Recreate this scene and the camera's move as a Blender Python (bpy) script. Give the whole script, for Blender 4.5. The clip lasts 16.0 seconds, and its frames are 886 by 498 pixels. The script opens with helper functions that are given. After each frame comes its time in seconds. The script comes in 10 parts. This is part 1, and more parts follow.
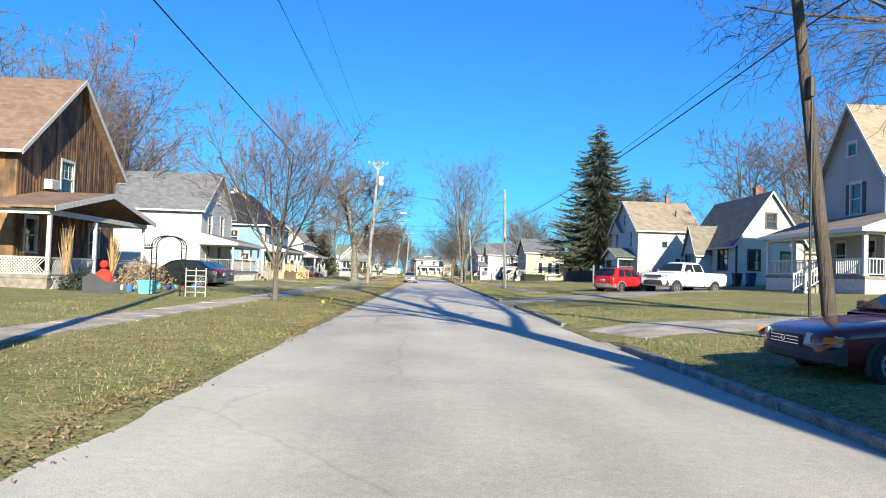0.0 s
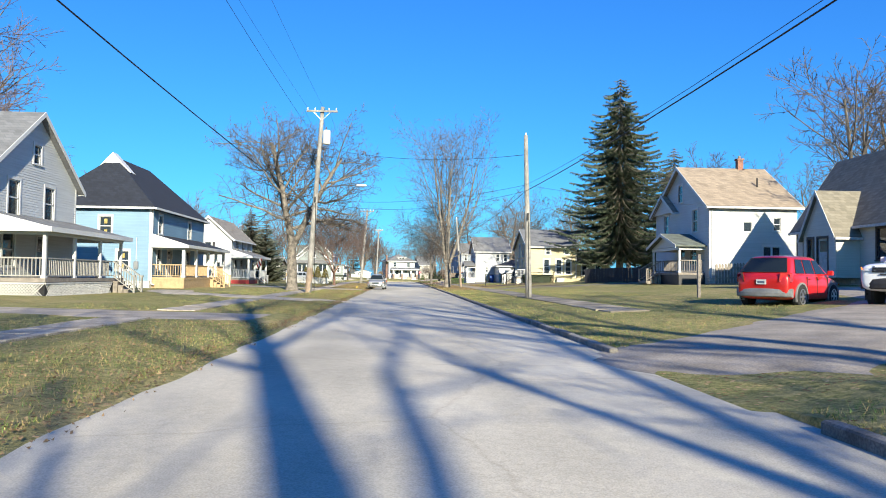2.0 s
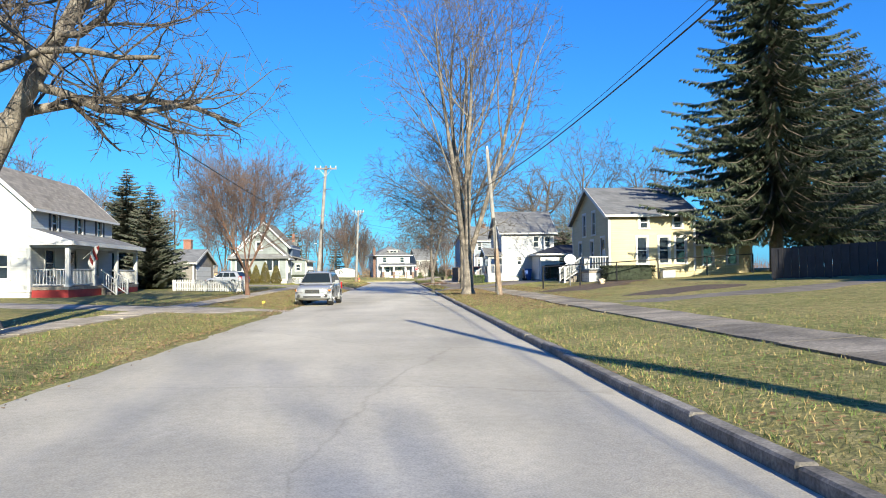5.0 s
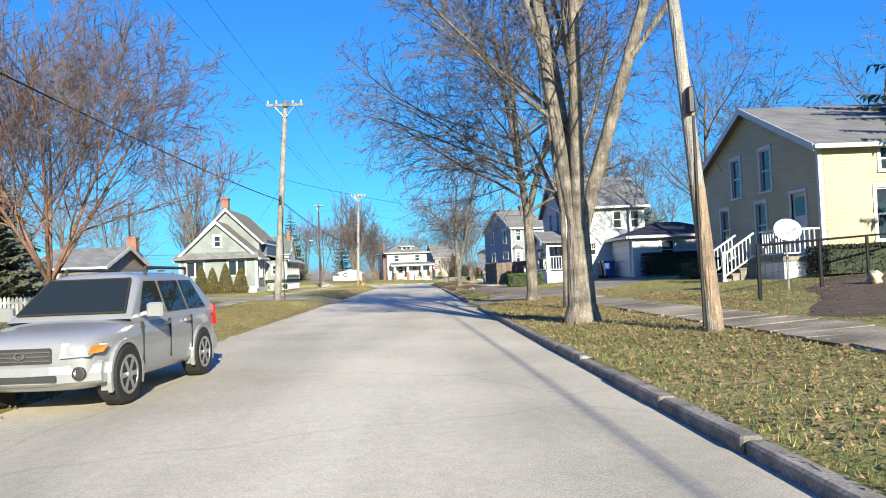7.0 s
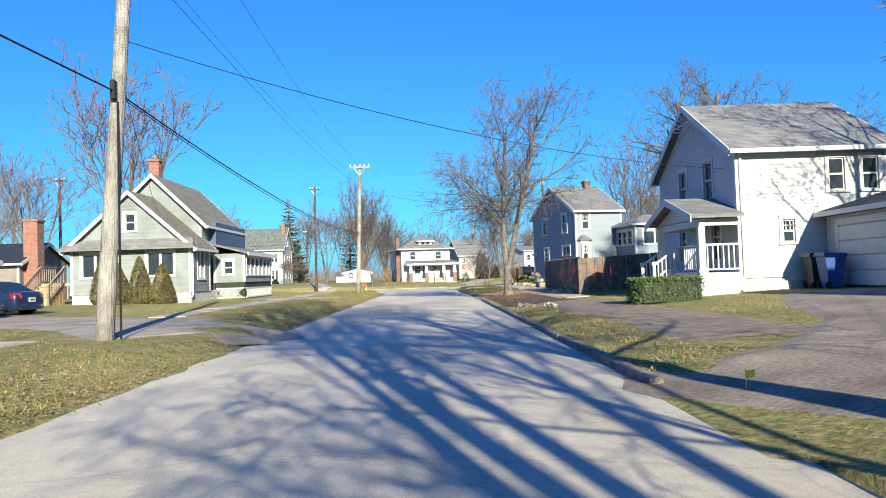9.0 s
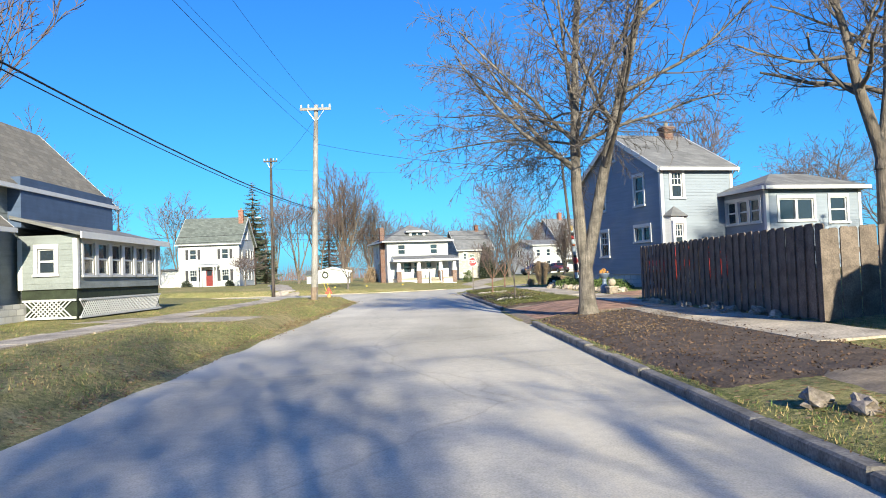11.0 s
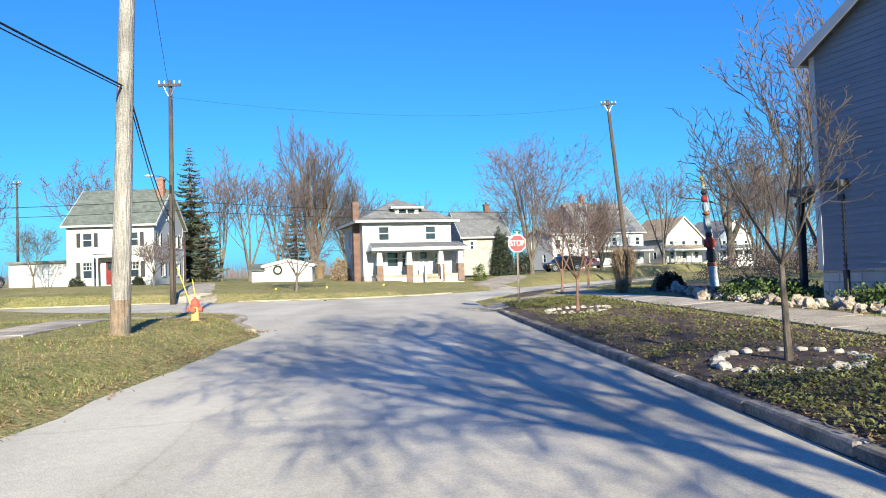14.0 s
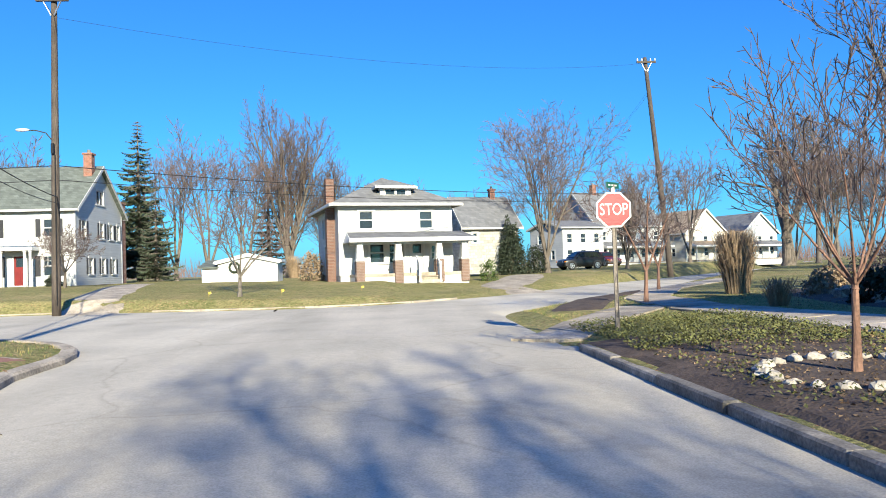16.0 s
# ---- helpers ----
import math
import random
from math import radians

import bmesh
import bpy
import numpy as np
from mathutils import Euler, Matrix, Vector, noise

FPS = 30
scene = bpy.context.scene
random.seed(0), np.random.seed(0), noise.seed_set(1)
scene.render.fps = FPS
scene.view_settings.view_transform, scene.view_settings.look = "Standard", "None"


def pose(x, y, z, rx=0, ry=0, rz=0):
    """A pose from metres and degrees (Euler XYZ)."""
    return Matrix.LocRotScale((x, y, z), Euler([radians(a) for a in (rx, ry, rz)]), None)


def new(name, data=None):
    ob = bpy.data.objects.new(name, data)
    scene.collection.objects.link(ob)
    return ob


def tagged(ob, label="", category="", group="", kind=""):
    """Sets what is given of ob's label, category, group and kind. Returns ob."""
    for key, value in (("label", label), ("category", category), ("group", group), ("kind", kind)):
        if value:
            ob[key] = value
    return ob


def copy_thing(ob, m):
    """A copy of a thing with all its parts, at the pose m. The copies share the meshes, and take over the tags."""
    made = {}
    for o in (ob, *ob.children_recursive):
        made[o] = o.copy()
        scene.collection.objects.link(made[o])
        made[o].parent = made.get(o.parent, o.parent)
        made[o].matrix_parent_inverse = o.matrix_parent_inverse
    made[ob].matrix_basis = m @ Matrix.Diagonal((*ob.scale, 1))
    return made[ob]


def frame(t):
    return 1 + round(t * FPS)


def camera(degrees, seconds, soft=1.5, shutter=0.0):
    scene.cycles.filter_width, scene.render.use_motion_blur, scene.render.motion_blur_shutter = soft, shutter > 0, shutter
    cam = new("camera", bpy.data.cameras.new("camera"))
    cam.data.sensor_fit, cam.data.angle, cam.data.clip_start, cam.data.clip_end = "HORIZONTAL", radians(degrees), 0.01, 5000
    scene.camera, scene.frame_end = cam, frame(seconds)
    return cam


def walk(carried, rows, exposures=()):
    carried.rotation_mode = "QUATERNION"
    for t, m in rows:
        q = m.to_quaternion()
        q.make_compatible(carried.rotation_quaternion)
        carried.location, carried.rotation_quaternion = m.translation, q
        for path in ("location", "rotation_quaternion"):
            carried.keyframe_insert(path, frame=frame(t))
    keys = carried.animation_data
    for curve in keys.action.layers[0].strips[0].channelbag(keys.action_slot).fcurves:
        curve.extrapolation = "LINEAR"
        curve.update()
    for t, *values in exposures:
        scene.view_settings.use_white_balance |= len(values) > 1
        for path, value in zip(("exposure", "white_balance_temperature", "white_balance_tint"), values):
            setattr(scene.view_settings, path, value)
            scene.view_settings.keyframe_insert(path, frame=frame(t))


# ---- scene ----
cam = camera(63.0, 16.0, 1.0)
METRES, EYE, TILT, LEAN, TURN = 155.0, 1.3, 1.93, -1.9, -1.36
ROWS = [
    (0.0, 0.0, 0.0, 0.0, -0.0, 0.0, 0.0),
    (0.5, -0.0013, 0.0401, -0.0016, -0.61, 0.2, -0.05),
    (1.0, -0.0024, 0.0791, -0.0029, -1.25, 0.2, 0.18),
    (1.5, -0.0024, 0.1177, -0.0043, -1.76, 0.35, 0.93),
    (2.0, -0.0023, 0.1557, -0.0056, -2.03, 0.2, 1.08),
    (2.5, -0.0023, 0.1943, -0.007, -2.28, 0.12, 1.3),
    (3.0, -0.0021, 0.233, -0.0086, -2.43, 0.09, 1.45),
    (3.5, -0.0017, 0.2721, -0.01, -2.64, 0.16, 1.9),
    (6.0, 0.0001, 0.4646, -0.0161, -1.57, -0.13, 3.24),
    (6.5, -0.0005, 0.4995, -0.0174, -1.16, -0.1, 3.8),
    (7.0, -0.0016, 0.5321, -0.0186, -0.92, 0.03, 4.23),
    (7.5, -0.0025, 0.5669, -0.0195, -0.47, 0.05, 4.25),
    (8.0, -0.0037, 0.6006, -0.0205, -0.02, 0.08, 4.24),
    (8.5, -0.0053, 0.6334, -0.0213, 0.37, 0.13, 4.16),
    (9.0, -0.0069, 0.6649, -0.0223, 0.51, 0.2, 3.83),
    (11.5, -0.0118, 0.8122, -0.0269, -0.22, -0.04, 4.06),
    (12.0, -0.0127, 0.8375, -0.028, -0.34, -0.2, 3.92),
    (12.5, -0.0137, 0.8633, -0.0287, -0.42, -0.28, 3.72),
    (13.0, -0.0145, 0.8869, -0.0294, -0.55, -0.15, 3.7),
    (13.5, -0.0151, 0.9084, -0.0302, -0.71, -0.2, 3.8),
    (14.0, -0.0157, 0.9286, -0.0311, -0.84, -0.26, 3.77),
    (14.5, -0.0163, 0.9484, -0.0319, -1.06, -0.33, 3.81),
    (15.0, -0.0169, 0.9664, -0.0326, -1.26, -0.31, 3.64),
    (15.5, -0.0174, 0.9838, -0.0332, -1.45, -0.36, 3.73),
    (16.0, -0.0177, 0.9991, -0.0338, -1.58, -0.4, 3.68),
]
walk(cam, [(t, pose(0, 0, EYE, TILT, LEAN, TURN) @ pose(METRES * x, METRES * y, METRES * z, 90 + pitch, roll, yaw)) for t, x, y, z, yaw, pitch, roll in ROWS], [(0.0, 1.37)])

# ---------- light ----------
SUN_EL, SUN_AZ = radians(22.0), radians(13.0)   # the sun stands low behind the start of the street, a little to its right
world = bpy.data.worlds.new("sky")
scene.world = world
world.use_nodes = True
_wn, _wl = world.node_tree.nodes, world.node_tree.links
_sky = _wn.new("ShaderNodeTexSky")
_sky.sky_type, _sky.sun_disc = "NISHITA", False
_sky.sun_elevation, _sky.sun_rotation = SUN_EL, radians(180) - SUN_AZ
_sky.altitude, _sky.air_density, _sky.dust_density, _sky.ozone_density = 0, 1.0, 0.6, 3.0
_tint = _wn.new("ShaderNodeMix")      # clear cold air: the sky's own blue, evened out
_tint.data_type = "RGBA"
_tint.clamp_result = False
_tint.inputs[0].default_value, _tint.inputs[7].default_value = 0.35, (0.0, 0.2, 5.4, 1)
_cast = _wn.new("ShaderNodeMix")
_cast.data_type, _cast.blend_type, _cast.clamp_result = "RGBA", "MULTIPLY", False
_cast.inputs[0].default_value, _cast.inputs[7].default_value = 1.0, (0.235, 0.79, 0.9, 1)
_wl.new(_sky.outputs[0], _cast.inputs[6])
_wl.new(_cast.outputs[2], _tint.inputs[6])
_wl.new(_tint.outputs[2], _wn["Background"].inputs[0])
_wn["Background"].inputs[1].default_value = 0.0845
_sun = new("sun", bpy.data.lights.new("sun", "SUN"))
_sun.data.energy, _sun.data.angle, _sun.data.color = 4.4, radians(0.55), (1.0, 0.925, 0.72)
_sd = Vector((math.sin(SUN_AZ) * math.cos(SUN_EL), -math.cos(SUN_AZ) * math.cos(SUN_EL), math.sin(SUN_EL)))
_sun.rotation_euler = _sd.to_track_quat("Z", "Y").to_euler()
_sun.location = (20, -60, 60)

# ---------- materials ----------
LAPPED = {}     # paints of lapped boards, with the height of a board
def mat(name, col, rough=0.7, metal=0.0, var=0.18, scale=3.0, fine=40.0, bump=0.15, pattern=None, freq=8.0, col2=None, spec=0.4, coat=0.0):
    """A painted, weathered or natural surface: colour varied at two scales, fine relief, and a pattern of boards or rows if asked."""
    m = bpy.data.materials.new(name)
    m.use_nodes = True
    nt = m.node_tree
    N, L = nt.nodes.new, nt.links.new
    b = nt.nodes["Principled BSDF"]
    b.inputs["Roughness"].default_value, b.inputs["Metallic"].default_value = rough, metal
    b.inputs["Specular IOR Level"].default_value = spec
    b.inputs["Coat Weight"].default_value = coat
    b.inputs["Coat Roughness"].default_value = 0.05
    geo = N("ShaderNodeNewGeometry")
    n1, n2 = N("ShaderNodeTexNoise"), N("ShaderNodeTexNoise")
    n1.inputs["Scale"].default_value, n1.inputs["Detail"].default_value = scale, 6
    n2.inputs["Scale"].default_value, n2.inputs["Detail"].default_value = fine, 3
    L(geo.outputs["Position"], n1.inputs["Vector"]), L(geo.outputs["Position"], n2.inputs["Vector"])
    r = N("ShaderNodeValToRGB")
    c2 = col2 or [c * (1 - var) for c in col]
    c1 = [min(1, c * (1 + var * 0.6)) for c in col]
    r.color_ramp.elements[0].position, r.color_ramp.elements[1].position = 0.32, 0.68
    r.color_ramp.elements[0].color, r.color_ramp.elements[1].color = (*c2, 1), (*c1, 1)
    L(n1.outputs[0], r.inputs[0])
    mx = N("ShaderNodeMix")
    mx.data_type, mx.blend_type = "RGBA", "OVERLAY"
    mx.inputs[0].default_value = min(0.8, var * 2)
    L(r.outputs[0], mx.inputs[6]), L(n2.outputs[0], mx.inputs[7])
    oi = N("ShaderNodeObjectInfo")
    hv = N("ShaderNodeHueSaturation")
    mr = N("ShaderNodeMapRange")
    mr.inputs[3].default_value, mr.inputs[4].default_value = 1 - var * 0.35, 1 + var * 0.35
    L(oi.outputs["Random"], mr.inputs[0]), L(mr.outputs[0], hv.inputs["Value"]), L(mx.outputs[2], hv.inputs["Color"])
    colour = hv.outputs[0]
    bmp = N("ShaderNodeBump")
    bmp.inputs["Strength"].default_value, bmp.inputs["Distance"].default_value = bump, 0.02
    height = n2.outputs[0]
    sep = N("ShaderNodeSeparateXYZ")
    L(geo.outputs["Position"], sep.inputs[0])
    if pattern == "siding":        # lapped boards are laid on the walls as geometry; the paint keeps a faint grain along them
        LAPPED[name] = 1.0 / freq
        mp = N("ShaderNodeMapping")
        mp.inputs["Scale"].default_value = (0.5, 0.5, freq * 2)
        st = N("ShaderNodeTexNoise")
        st.inputs["Scale"].default_value, st.inputs["Detail"].default_value = 1.0, 4
        L(geo.outputs["Position"], mp.inputs["Vector"]), L(mp.outputs[0], st.inputs["Vector"])
        m2 = N("ShaderNodeMix")
        m2.data_type, m2.blend_type = "RGBA", "OVERLAY"
        m2.inputs[0].default_value = 0.22
        L(colour, m2.inputs[6]), L(st.outputs[0], m2.inputs[7])
        colour = m2.outputs[2]
    if pattern in ("shingle", "brick", "block"):
        br = N("ShaderNodeTexBrick")
        cmb, sm = N("ShaderNodeCombineXYZ"), N("ShaderNodeMath")
        L(sep.outputs[0], sm.inputs[0]), L(sep.outputs[1], sm.inputs[1])
        L(sm.outputs[0], cmb.inputs[0]), L(sep.outputs[2], cmb.inputs[1])
        L(cmb.outputs[0], br.inputs["Vector"])
        br.inputs["Scale"].default_value = freq
        br.inputs["Mortar Size"].default_value = 0.018 if pattern != "shingle" else 0.012
        br.inputs["Row Height"].default_value = 0.25
        br.inputs["Color1"].default_value, br.inputs["Color2"].default_value = (*[min(1, c * 1.15) for c in col], 1), (*[c * 0.8 for c in c2], 1)
        mort = [0.42, 0.4, 0.37] if pattern == "brick" else [c * 0.6 for c in c2]
        br.inputs["Mortar"].default_value = (*mort, 1)
        m2 = N("ShaderNodeMix")
        m2.data_type = "RGBA"
        m2.inputs[0].default_value = 0.6
        L(colour, m2.inputs[6]), L(br.outputs[0], m2.inputs[7])
        colour = m2.outputs[2]
        sb = N("ShaderNodeMath")
        sb.operation = "MULTIPLY_ADD"
        sb.inputs[1].default_value = -1.0
        L(br.outputs["Fac"], sb.inputs[0]), L(n2.outputs[0], sb.inputs[2])
        height = sb.outputs[0]
        bmp.inputs["Strength"].default_value = 0.5
    if pattern == "boards":        # upright, weathered boards of many tones
        cmb, sm, vo = N("ShaderNodeCombineXYZ"), N("ShaderNodeMath"), N("ShaderNodeTexNoise")
        L(sep.outputs[0], sm.inputs[0]), L(sep.outputs[1], sm.inputs[1])
        sn = N("ShaderNodeMath")
        sn.operation = "SNAP"
        sn.inputs[1].default_value = 0.22
        L(sm.outputs[0], sn.inputs[0])
        zs = N("ShaderNodeMath")
        zs.operation = "MULTIPLY"
        zs.inputs[1].default_value = 0.09
        L(sep.outputs[2], zs.inputs[0])
        L(sn.outputs[0], cmb.inputs[0]), L(zs.outputs[0], cmb.inputs[1])
        vo.inputs["Scale"].default_value, vo.inputs["Detail"].default_value = freq, 5
        L(cmb.outputs[0], vo.inputs["Vector"])
        r2 = N("ShaderNodeValToRGB")
        e = r2.color_ramp.elements
        e[0].position, e[1].position = 0.44, 0.70
        e[0].color, e[1].color = (*c2, 1), (*c1, 1)
        L(vo.outputs[0], r2.inputs[0])
        m2 = N("ShaderNodeMix")
        m2.data_type, m2.blend_type = "RGBA", "MIX"
        m2.inputs[0].default_value = 0.75
        L(colour, m2.inputs[6]), L(r2.outputs[0], m2.inputs[7])
        colour = m2.outputs[2]
        fr = N("ShaderNodeMath")
        fr.operation = "PINGPONG"
        fr.inputs[1].default_value = 0.125
        L(sm.outputs[0], fr.inputs[0])
        height = fr.outputs[0]
        bmp.inputs["Strength"].default_value, bmp.inputs["Distance"].default_value = 0.5, 0.3
    if pattern == "bark":
        mp = N("ShaderNodeMapping")
        mp.inputs["Scale"].default_value = (freq, freq, freq * 0.12)
        L(geo.outputs["Position"], mp.inputs["Vector"])
        v = N("ShaderNodeTexNoise")
        v.inputs["Scale"].default_value, v.inputs["Detail"].default_value = 2.0, 5
        L(mp.outputs[0], v.inputs["Vector"])
        height = v.outputs[0]
        bmp.inputs["Strength"].default_value, bmp.inputs["Distance"].default_value = 0.8, 0.06
        m2 = N("ShaderNodeMix")
        m2.data_type, m2.blend_type = "RGBA", "OVERLAY"
        m2.inputs[0].default_value = 0.6
        L(colour, m2.inputs[6]), L(v.outputs[0], m2.inputs[7])
        colour = m2.outputs[2]
    L(height, bmp.inputs["Height"]), L(bmp.outputs[0], b.inputs["Normal"])
    L(colour, b.inputs["Base Color"])
    return m

def glass_mat(name, tint=(0.05, 0.07, 0.09), rough=0.03, clear=0.55):
    m = bpy.data.materials.new(name)
    m.use_nodes = True
    b = m.node_tree.nodes["Principled BSDF"]
    b.inputs["Base Color"].default_value = (*tint, 1)
    b.inputs["Roughness"].default_value, b.inputs["IOR"].default_value = rough, 1.5
    b.inputs["Transmission Weight"].default_value = clear
    n = m.node_tree.nodes.new("ShaderNodeTexNoise")
    n.inputs["Scale"].default_value = 1.5
    bp = m.node_tree.nodes.new("ShaderNodeBump")
    bp.inputs["Strength"].default_value, bp.inputs["Distance"].default_value = 0.06, 0.05
    m.node_tree.links.new(n.outputs[0], bp.inputs["Height"])
    m.node_tree.links.new(bp.outputs[0], b.inputs["Normal"])
    return m

def lamp_mat(name, col):
    return mat(name, col, 0.12, var=0.05, bump=0.02, spec=0.8, coat=0.6)

M_WHITE = mat("white_siding", (0.47, 0.48, 0.475), 0.6, var=0.07, scale=0.6, pattern="siding", freq=8.5)
M_WSIDE = mat("cream_siding", (0.56, 0.535, 0.47), 0.6, var=0.08, scale=0.6, pattern="siding", freq=8.5)
M_YELL = mat("yellow_siding", (0.46, 0.39, 0.235), 0.65, var=0.1, scale=0.6, pattern="siding", freq=8.5)
M_BLUE = mat("blue_siding", (0.165, 0.27, 0.37), 0.55, var=0.08, scale=0.5, pattern="siding", freq=7.0)
M_GRAY = mat("grey_siding", (0.215, 0.25, 0.292), 0.65, var=0.1, scale=0.6, pattern="siding", freq=8.5)
M_GRAYT = mat("bare_grey_board_siding", (0.22, 0.20, 0.18), 0.85, var=0.25, scale=1.5, pattern="siding", freq=6)
M_GRAYL = mat("pale_grey_siding", (0.46, 0.47, 0.48), 0.65, var=0.08, scale=0.6, pattern="siding", freq=9)
M_SAGE = mat("sage_shingle_siding", (0.215, 0.24, 0.235), 0.75, var=0.2, scale=1.2, pattern="siding", freq=6.0)
M_TAUPE = mat("taupe_stucco", (0.35, 0.355, 0.345), 0.85, var=0.1, scale=0.7)
M_NAVY = mat("navy_siding", (0.06, 0.09, 0.15), 0.6, var=0.15, pattern="siding", freq=8)
M_STONE = mat("pale_stone_wall", (0.42, 0.40, 0.36), 0.85, var=0.3, scale=2.5, pattern="block", freq=1.2)
M_WOODSIDE = mat("weathered_barn_boards", (0.34, 0.17, 0.07), 0.85, var=0.4, scale=2, pattern="boards", freq=5.0, col2=(0.04, 0.032, 0.027))
M_TRIM = mat("white_trim_paint", (0.53, 0.53, 0.52), 0.5, var=0.06, scale=4)
M_TRIMW = mat("worn_white_paint", (0.51, 0.50, 0.475), 0.7, var=0.22, scale=6)
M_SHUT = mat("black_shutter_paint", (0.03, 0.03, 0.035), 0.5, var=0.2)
# near-black colour standing in for unlit rooms and hollows
M_DARK = mat("unlit_space_black", (0.02, 0.02, 0.022), 0.9, var=0.3)
M_RTAN = mat("tan_shingle_roof", (0.31, 0.245, 0.18), 0.9, var=0.25, scale=1.2, pattern="shingle", freq=1.6)
M_RBROWN = mat("brown_shingle_roof", (0.21, 0.135, 0.095), 0.9, var=0.25, scale=1.0, pattern="shingle", freq=1.6)
M_RTAUPE = mat("worn_taupe_shingle_roof", (0.27, 0.24, 0.20), 0.9, var=0.3, scale=1.2, pattern="shingle", freq=1.6)
M_RGRAY = mat("grey_shingle_roof", (0.165, 0.168, 0.175), 0.9, var=0.22, scale=1.2, pattern="shingle", freq=1.6)
M_RLIGHT = mat("pale_grey_shingle_roof", (0.185, 0.185, 0.182), 0.9, var=0.25, scale=1.2, pattern="shingle", freq=1.6)
M_RDARK = mat("charcoal_shingle_roof", (0.018, 0.022, 0.034), 0.9, var=0.25, scale=1.2, pattern="shingle", freq=1.6)
M_ROLIVE = mat("olive_brown_shingle_roof", (0.20, 0.18, 0.14), 0.9, var=0.25, scale=1.2, pattern="shingle", freq=1.6)
M_RGREEN = mat("grey_green_shingle_roof", (0.14, 0.158, 0.138), 0.9, var=0.35, scale=2.2, pattern="shingle", freq=1.6)
M_BRICKD = mat("sooty_brick", (0.16, 0.075, 0.05), 0.9, var=0.35, scale=3, pattern="brick", freq=3.2)
M_BRICK = mat("red_brick", (0.27, 0.11, 0.07), 0.85, var=0.3, scale=3, pattern="brick", freq=3.2)
M_BRICKP = mat("worn_paving_brick", (0.26, 0.155, 0.11), 0.92, var=0.5, scale=2.6, bump=0.05)
M_BRICKM = mat("muddy_brown_brick", (0.19, 0.115, 0.085), 0.88, var=0.3, scale=3, pattern="brick", freq=3.2)
M_BLOCK = mat("painted_concrete_block", (0.55, 0.54, 0.51), 0.9, var=0.2, pattern="block", freq=1.3)
M_DECK = mat("new_pine_wood", (0.43, 0.30, 0.165), 0.7, var=0.2, scale=5)
M_OLDWOOD = mat("grey_weathered_wood", (0.23, 0.20, 0.17), 0.85, var=0.3, scale=5)
M_RAILG = mat("weathered_grey_rail_wood", (0.27, 0.26, 0.24), 0.85, var=0.25, scale=5)
M_FENCE = mat("dark_fence_boards", (0.15, 0.12, 0.097), 0.85, var=0.35, scale=4)
M_POLE = mat("weathered_pole_wood", (0.27, 0.255, 0.235), 0.85, var=0.35, scale=1.2, pattern="bark", freq=14)
# darkened to include the tree shade on the leaning pole beside the drive
M_POLED = mat("dark_pole_wood", (0.075, 0.06, 0.05), 0.85, var=0.3, scale=1.2, pattern="bark", freq=14)
M_STAIN = mat("brown_stained_pole_wood", (0.25, 0.185, 0.135), 0.85, var=0.3, scale=3, pattern="bark", freq=14)
M_WIRE = mat("black_cable", (0.02, 0.02, 0.022), 0.6, var=0.1)
M_METAL = mat("galvanised_metal", (0.45, 0.46, 0.47), 0.4, 0.9, var=0.15)
M_BLACKM = mat("black_metal", (0.02, 0.02, 0.022), 0.45, 0.3, var=0.2)
M_PORC = mat("grey_transformer_paint", (0.55, 0.56, 0.57), 0.4, var=0.1)
M_BARK = mat("grey_brown_bark", (0.135, 0.112, 0.09), 0.9, var=0.3, scale=3, pattern="bark", freq=7)
M_BARKL = mat("pale_maple_bark", (0.19, 0.165, 0.138), 0.9, var=0.55, scale=4, pattern="bark", freq=9)
M_BARKG = mat("furrowed_grey_bark", (0.14, 0.122, 0.102), 0.9, var=0.55, scale=4, pattern="bark", freq=9)
M_BARKR = mat("reddish_bark", (0.185, 0.105, 0.075), 0.9, var=0.3, scale=3, pattern="bark", freq=7)
M_TWIG = mat("grey_brown_twigs", (0.095, 0.08, 0.071), 0.9, var=0.2, scale=1)
M_TWIGR = mat("reddish_twigs", (0.112, 0.082, 0.075), 0.9, var=0.25, scale=1)
M_TWIGP = mat("purple_brown_twigs", (0.135, 0.098, 0.092), 0.9, var=0.25, scale=1)
M_NEEDLE = mat("dark_spruce_needles", (0.065, 0.085, 0.05), 0.75, var=0.45, scale=1.5)
M_NEEDLEB = mat("blue_green_needles", (0.085, 0.096, 0.068), 0.7, var=0.4, scale=1.5)
M_ARBOR = mat("brown_green_cedar", (0.13, 0.11, 0.03), 0.8, var=0.45, scale=5)
M_HEDGE = mat("green_hedge_leaves", (0.07, 0.11, 0.025), 0.7, var=0.4, scale=5)
M_HEDGED = mat("dark_hedge_leaves", (0.022, 0.032, 0.016), 0.75, var=0.4, scale=5)
M_REED = mat("dry_ornamental_grass", (0.30, 0.215, 0.135), 0.85, var=0.3, scale=5)
M_ROCK = mat("field_stone", (0.30, 0.25, 0.20), 0.85, var=0.5, scale=5)
M_ROCKP = mat("pale_cream_stone", (0.40, 0.36, 0.30), 0.85, var=0.35, scale=6)
M_CONC = mat("old_concrete", (0.38, 0.325, 0.25), 0.9, var=0.4, scale=1.5, fine=25, bump=0.3)
# earth-brown slabs, darkened further for the shade lying on that stretch of walk
M_CONCOLD = mat("earthy_shaded_concrete", (0.25, 0.215, 0.165), 0.95, var=0.5, scale=1.1, fine=22, bump=0.4)
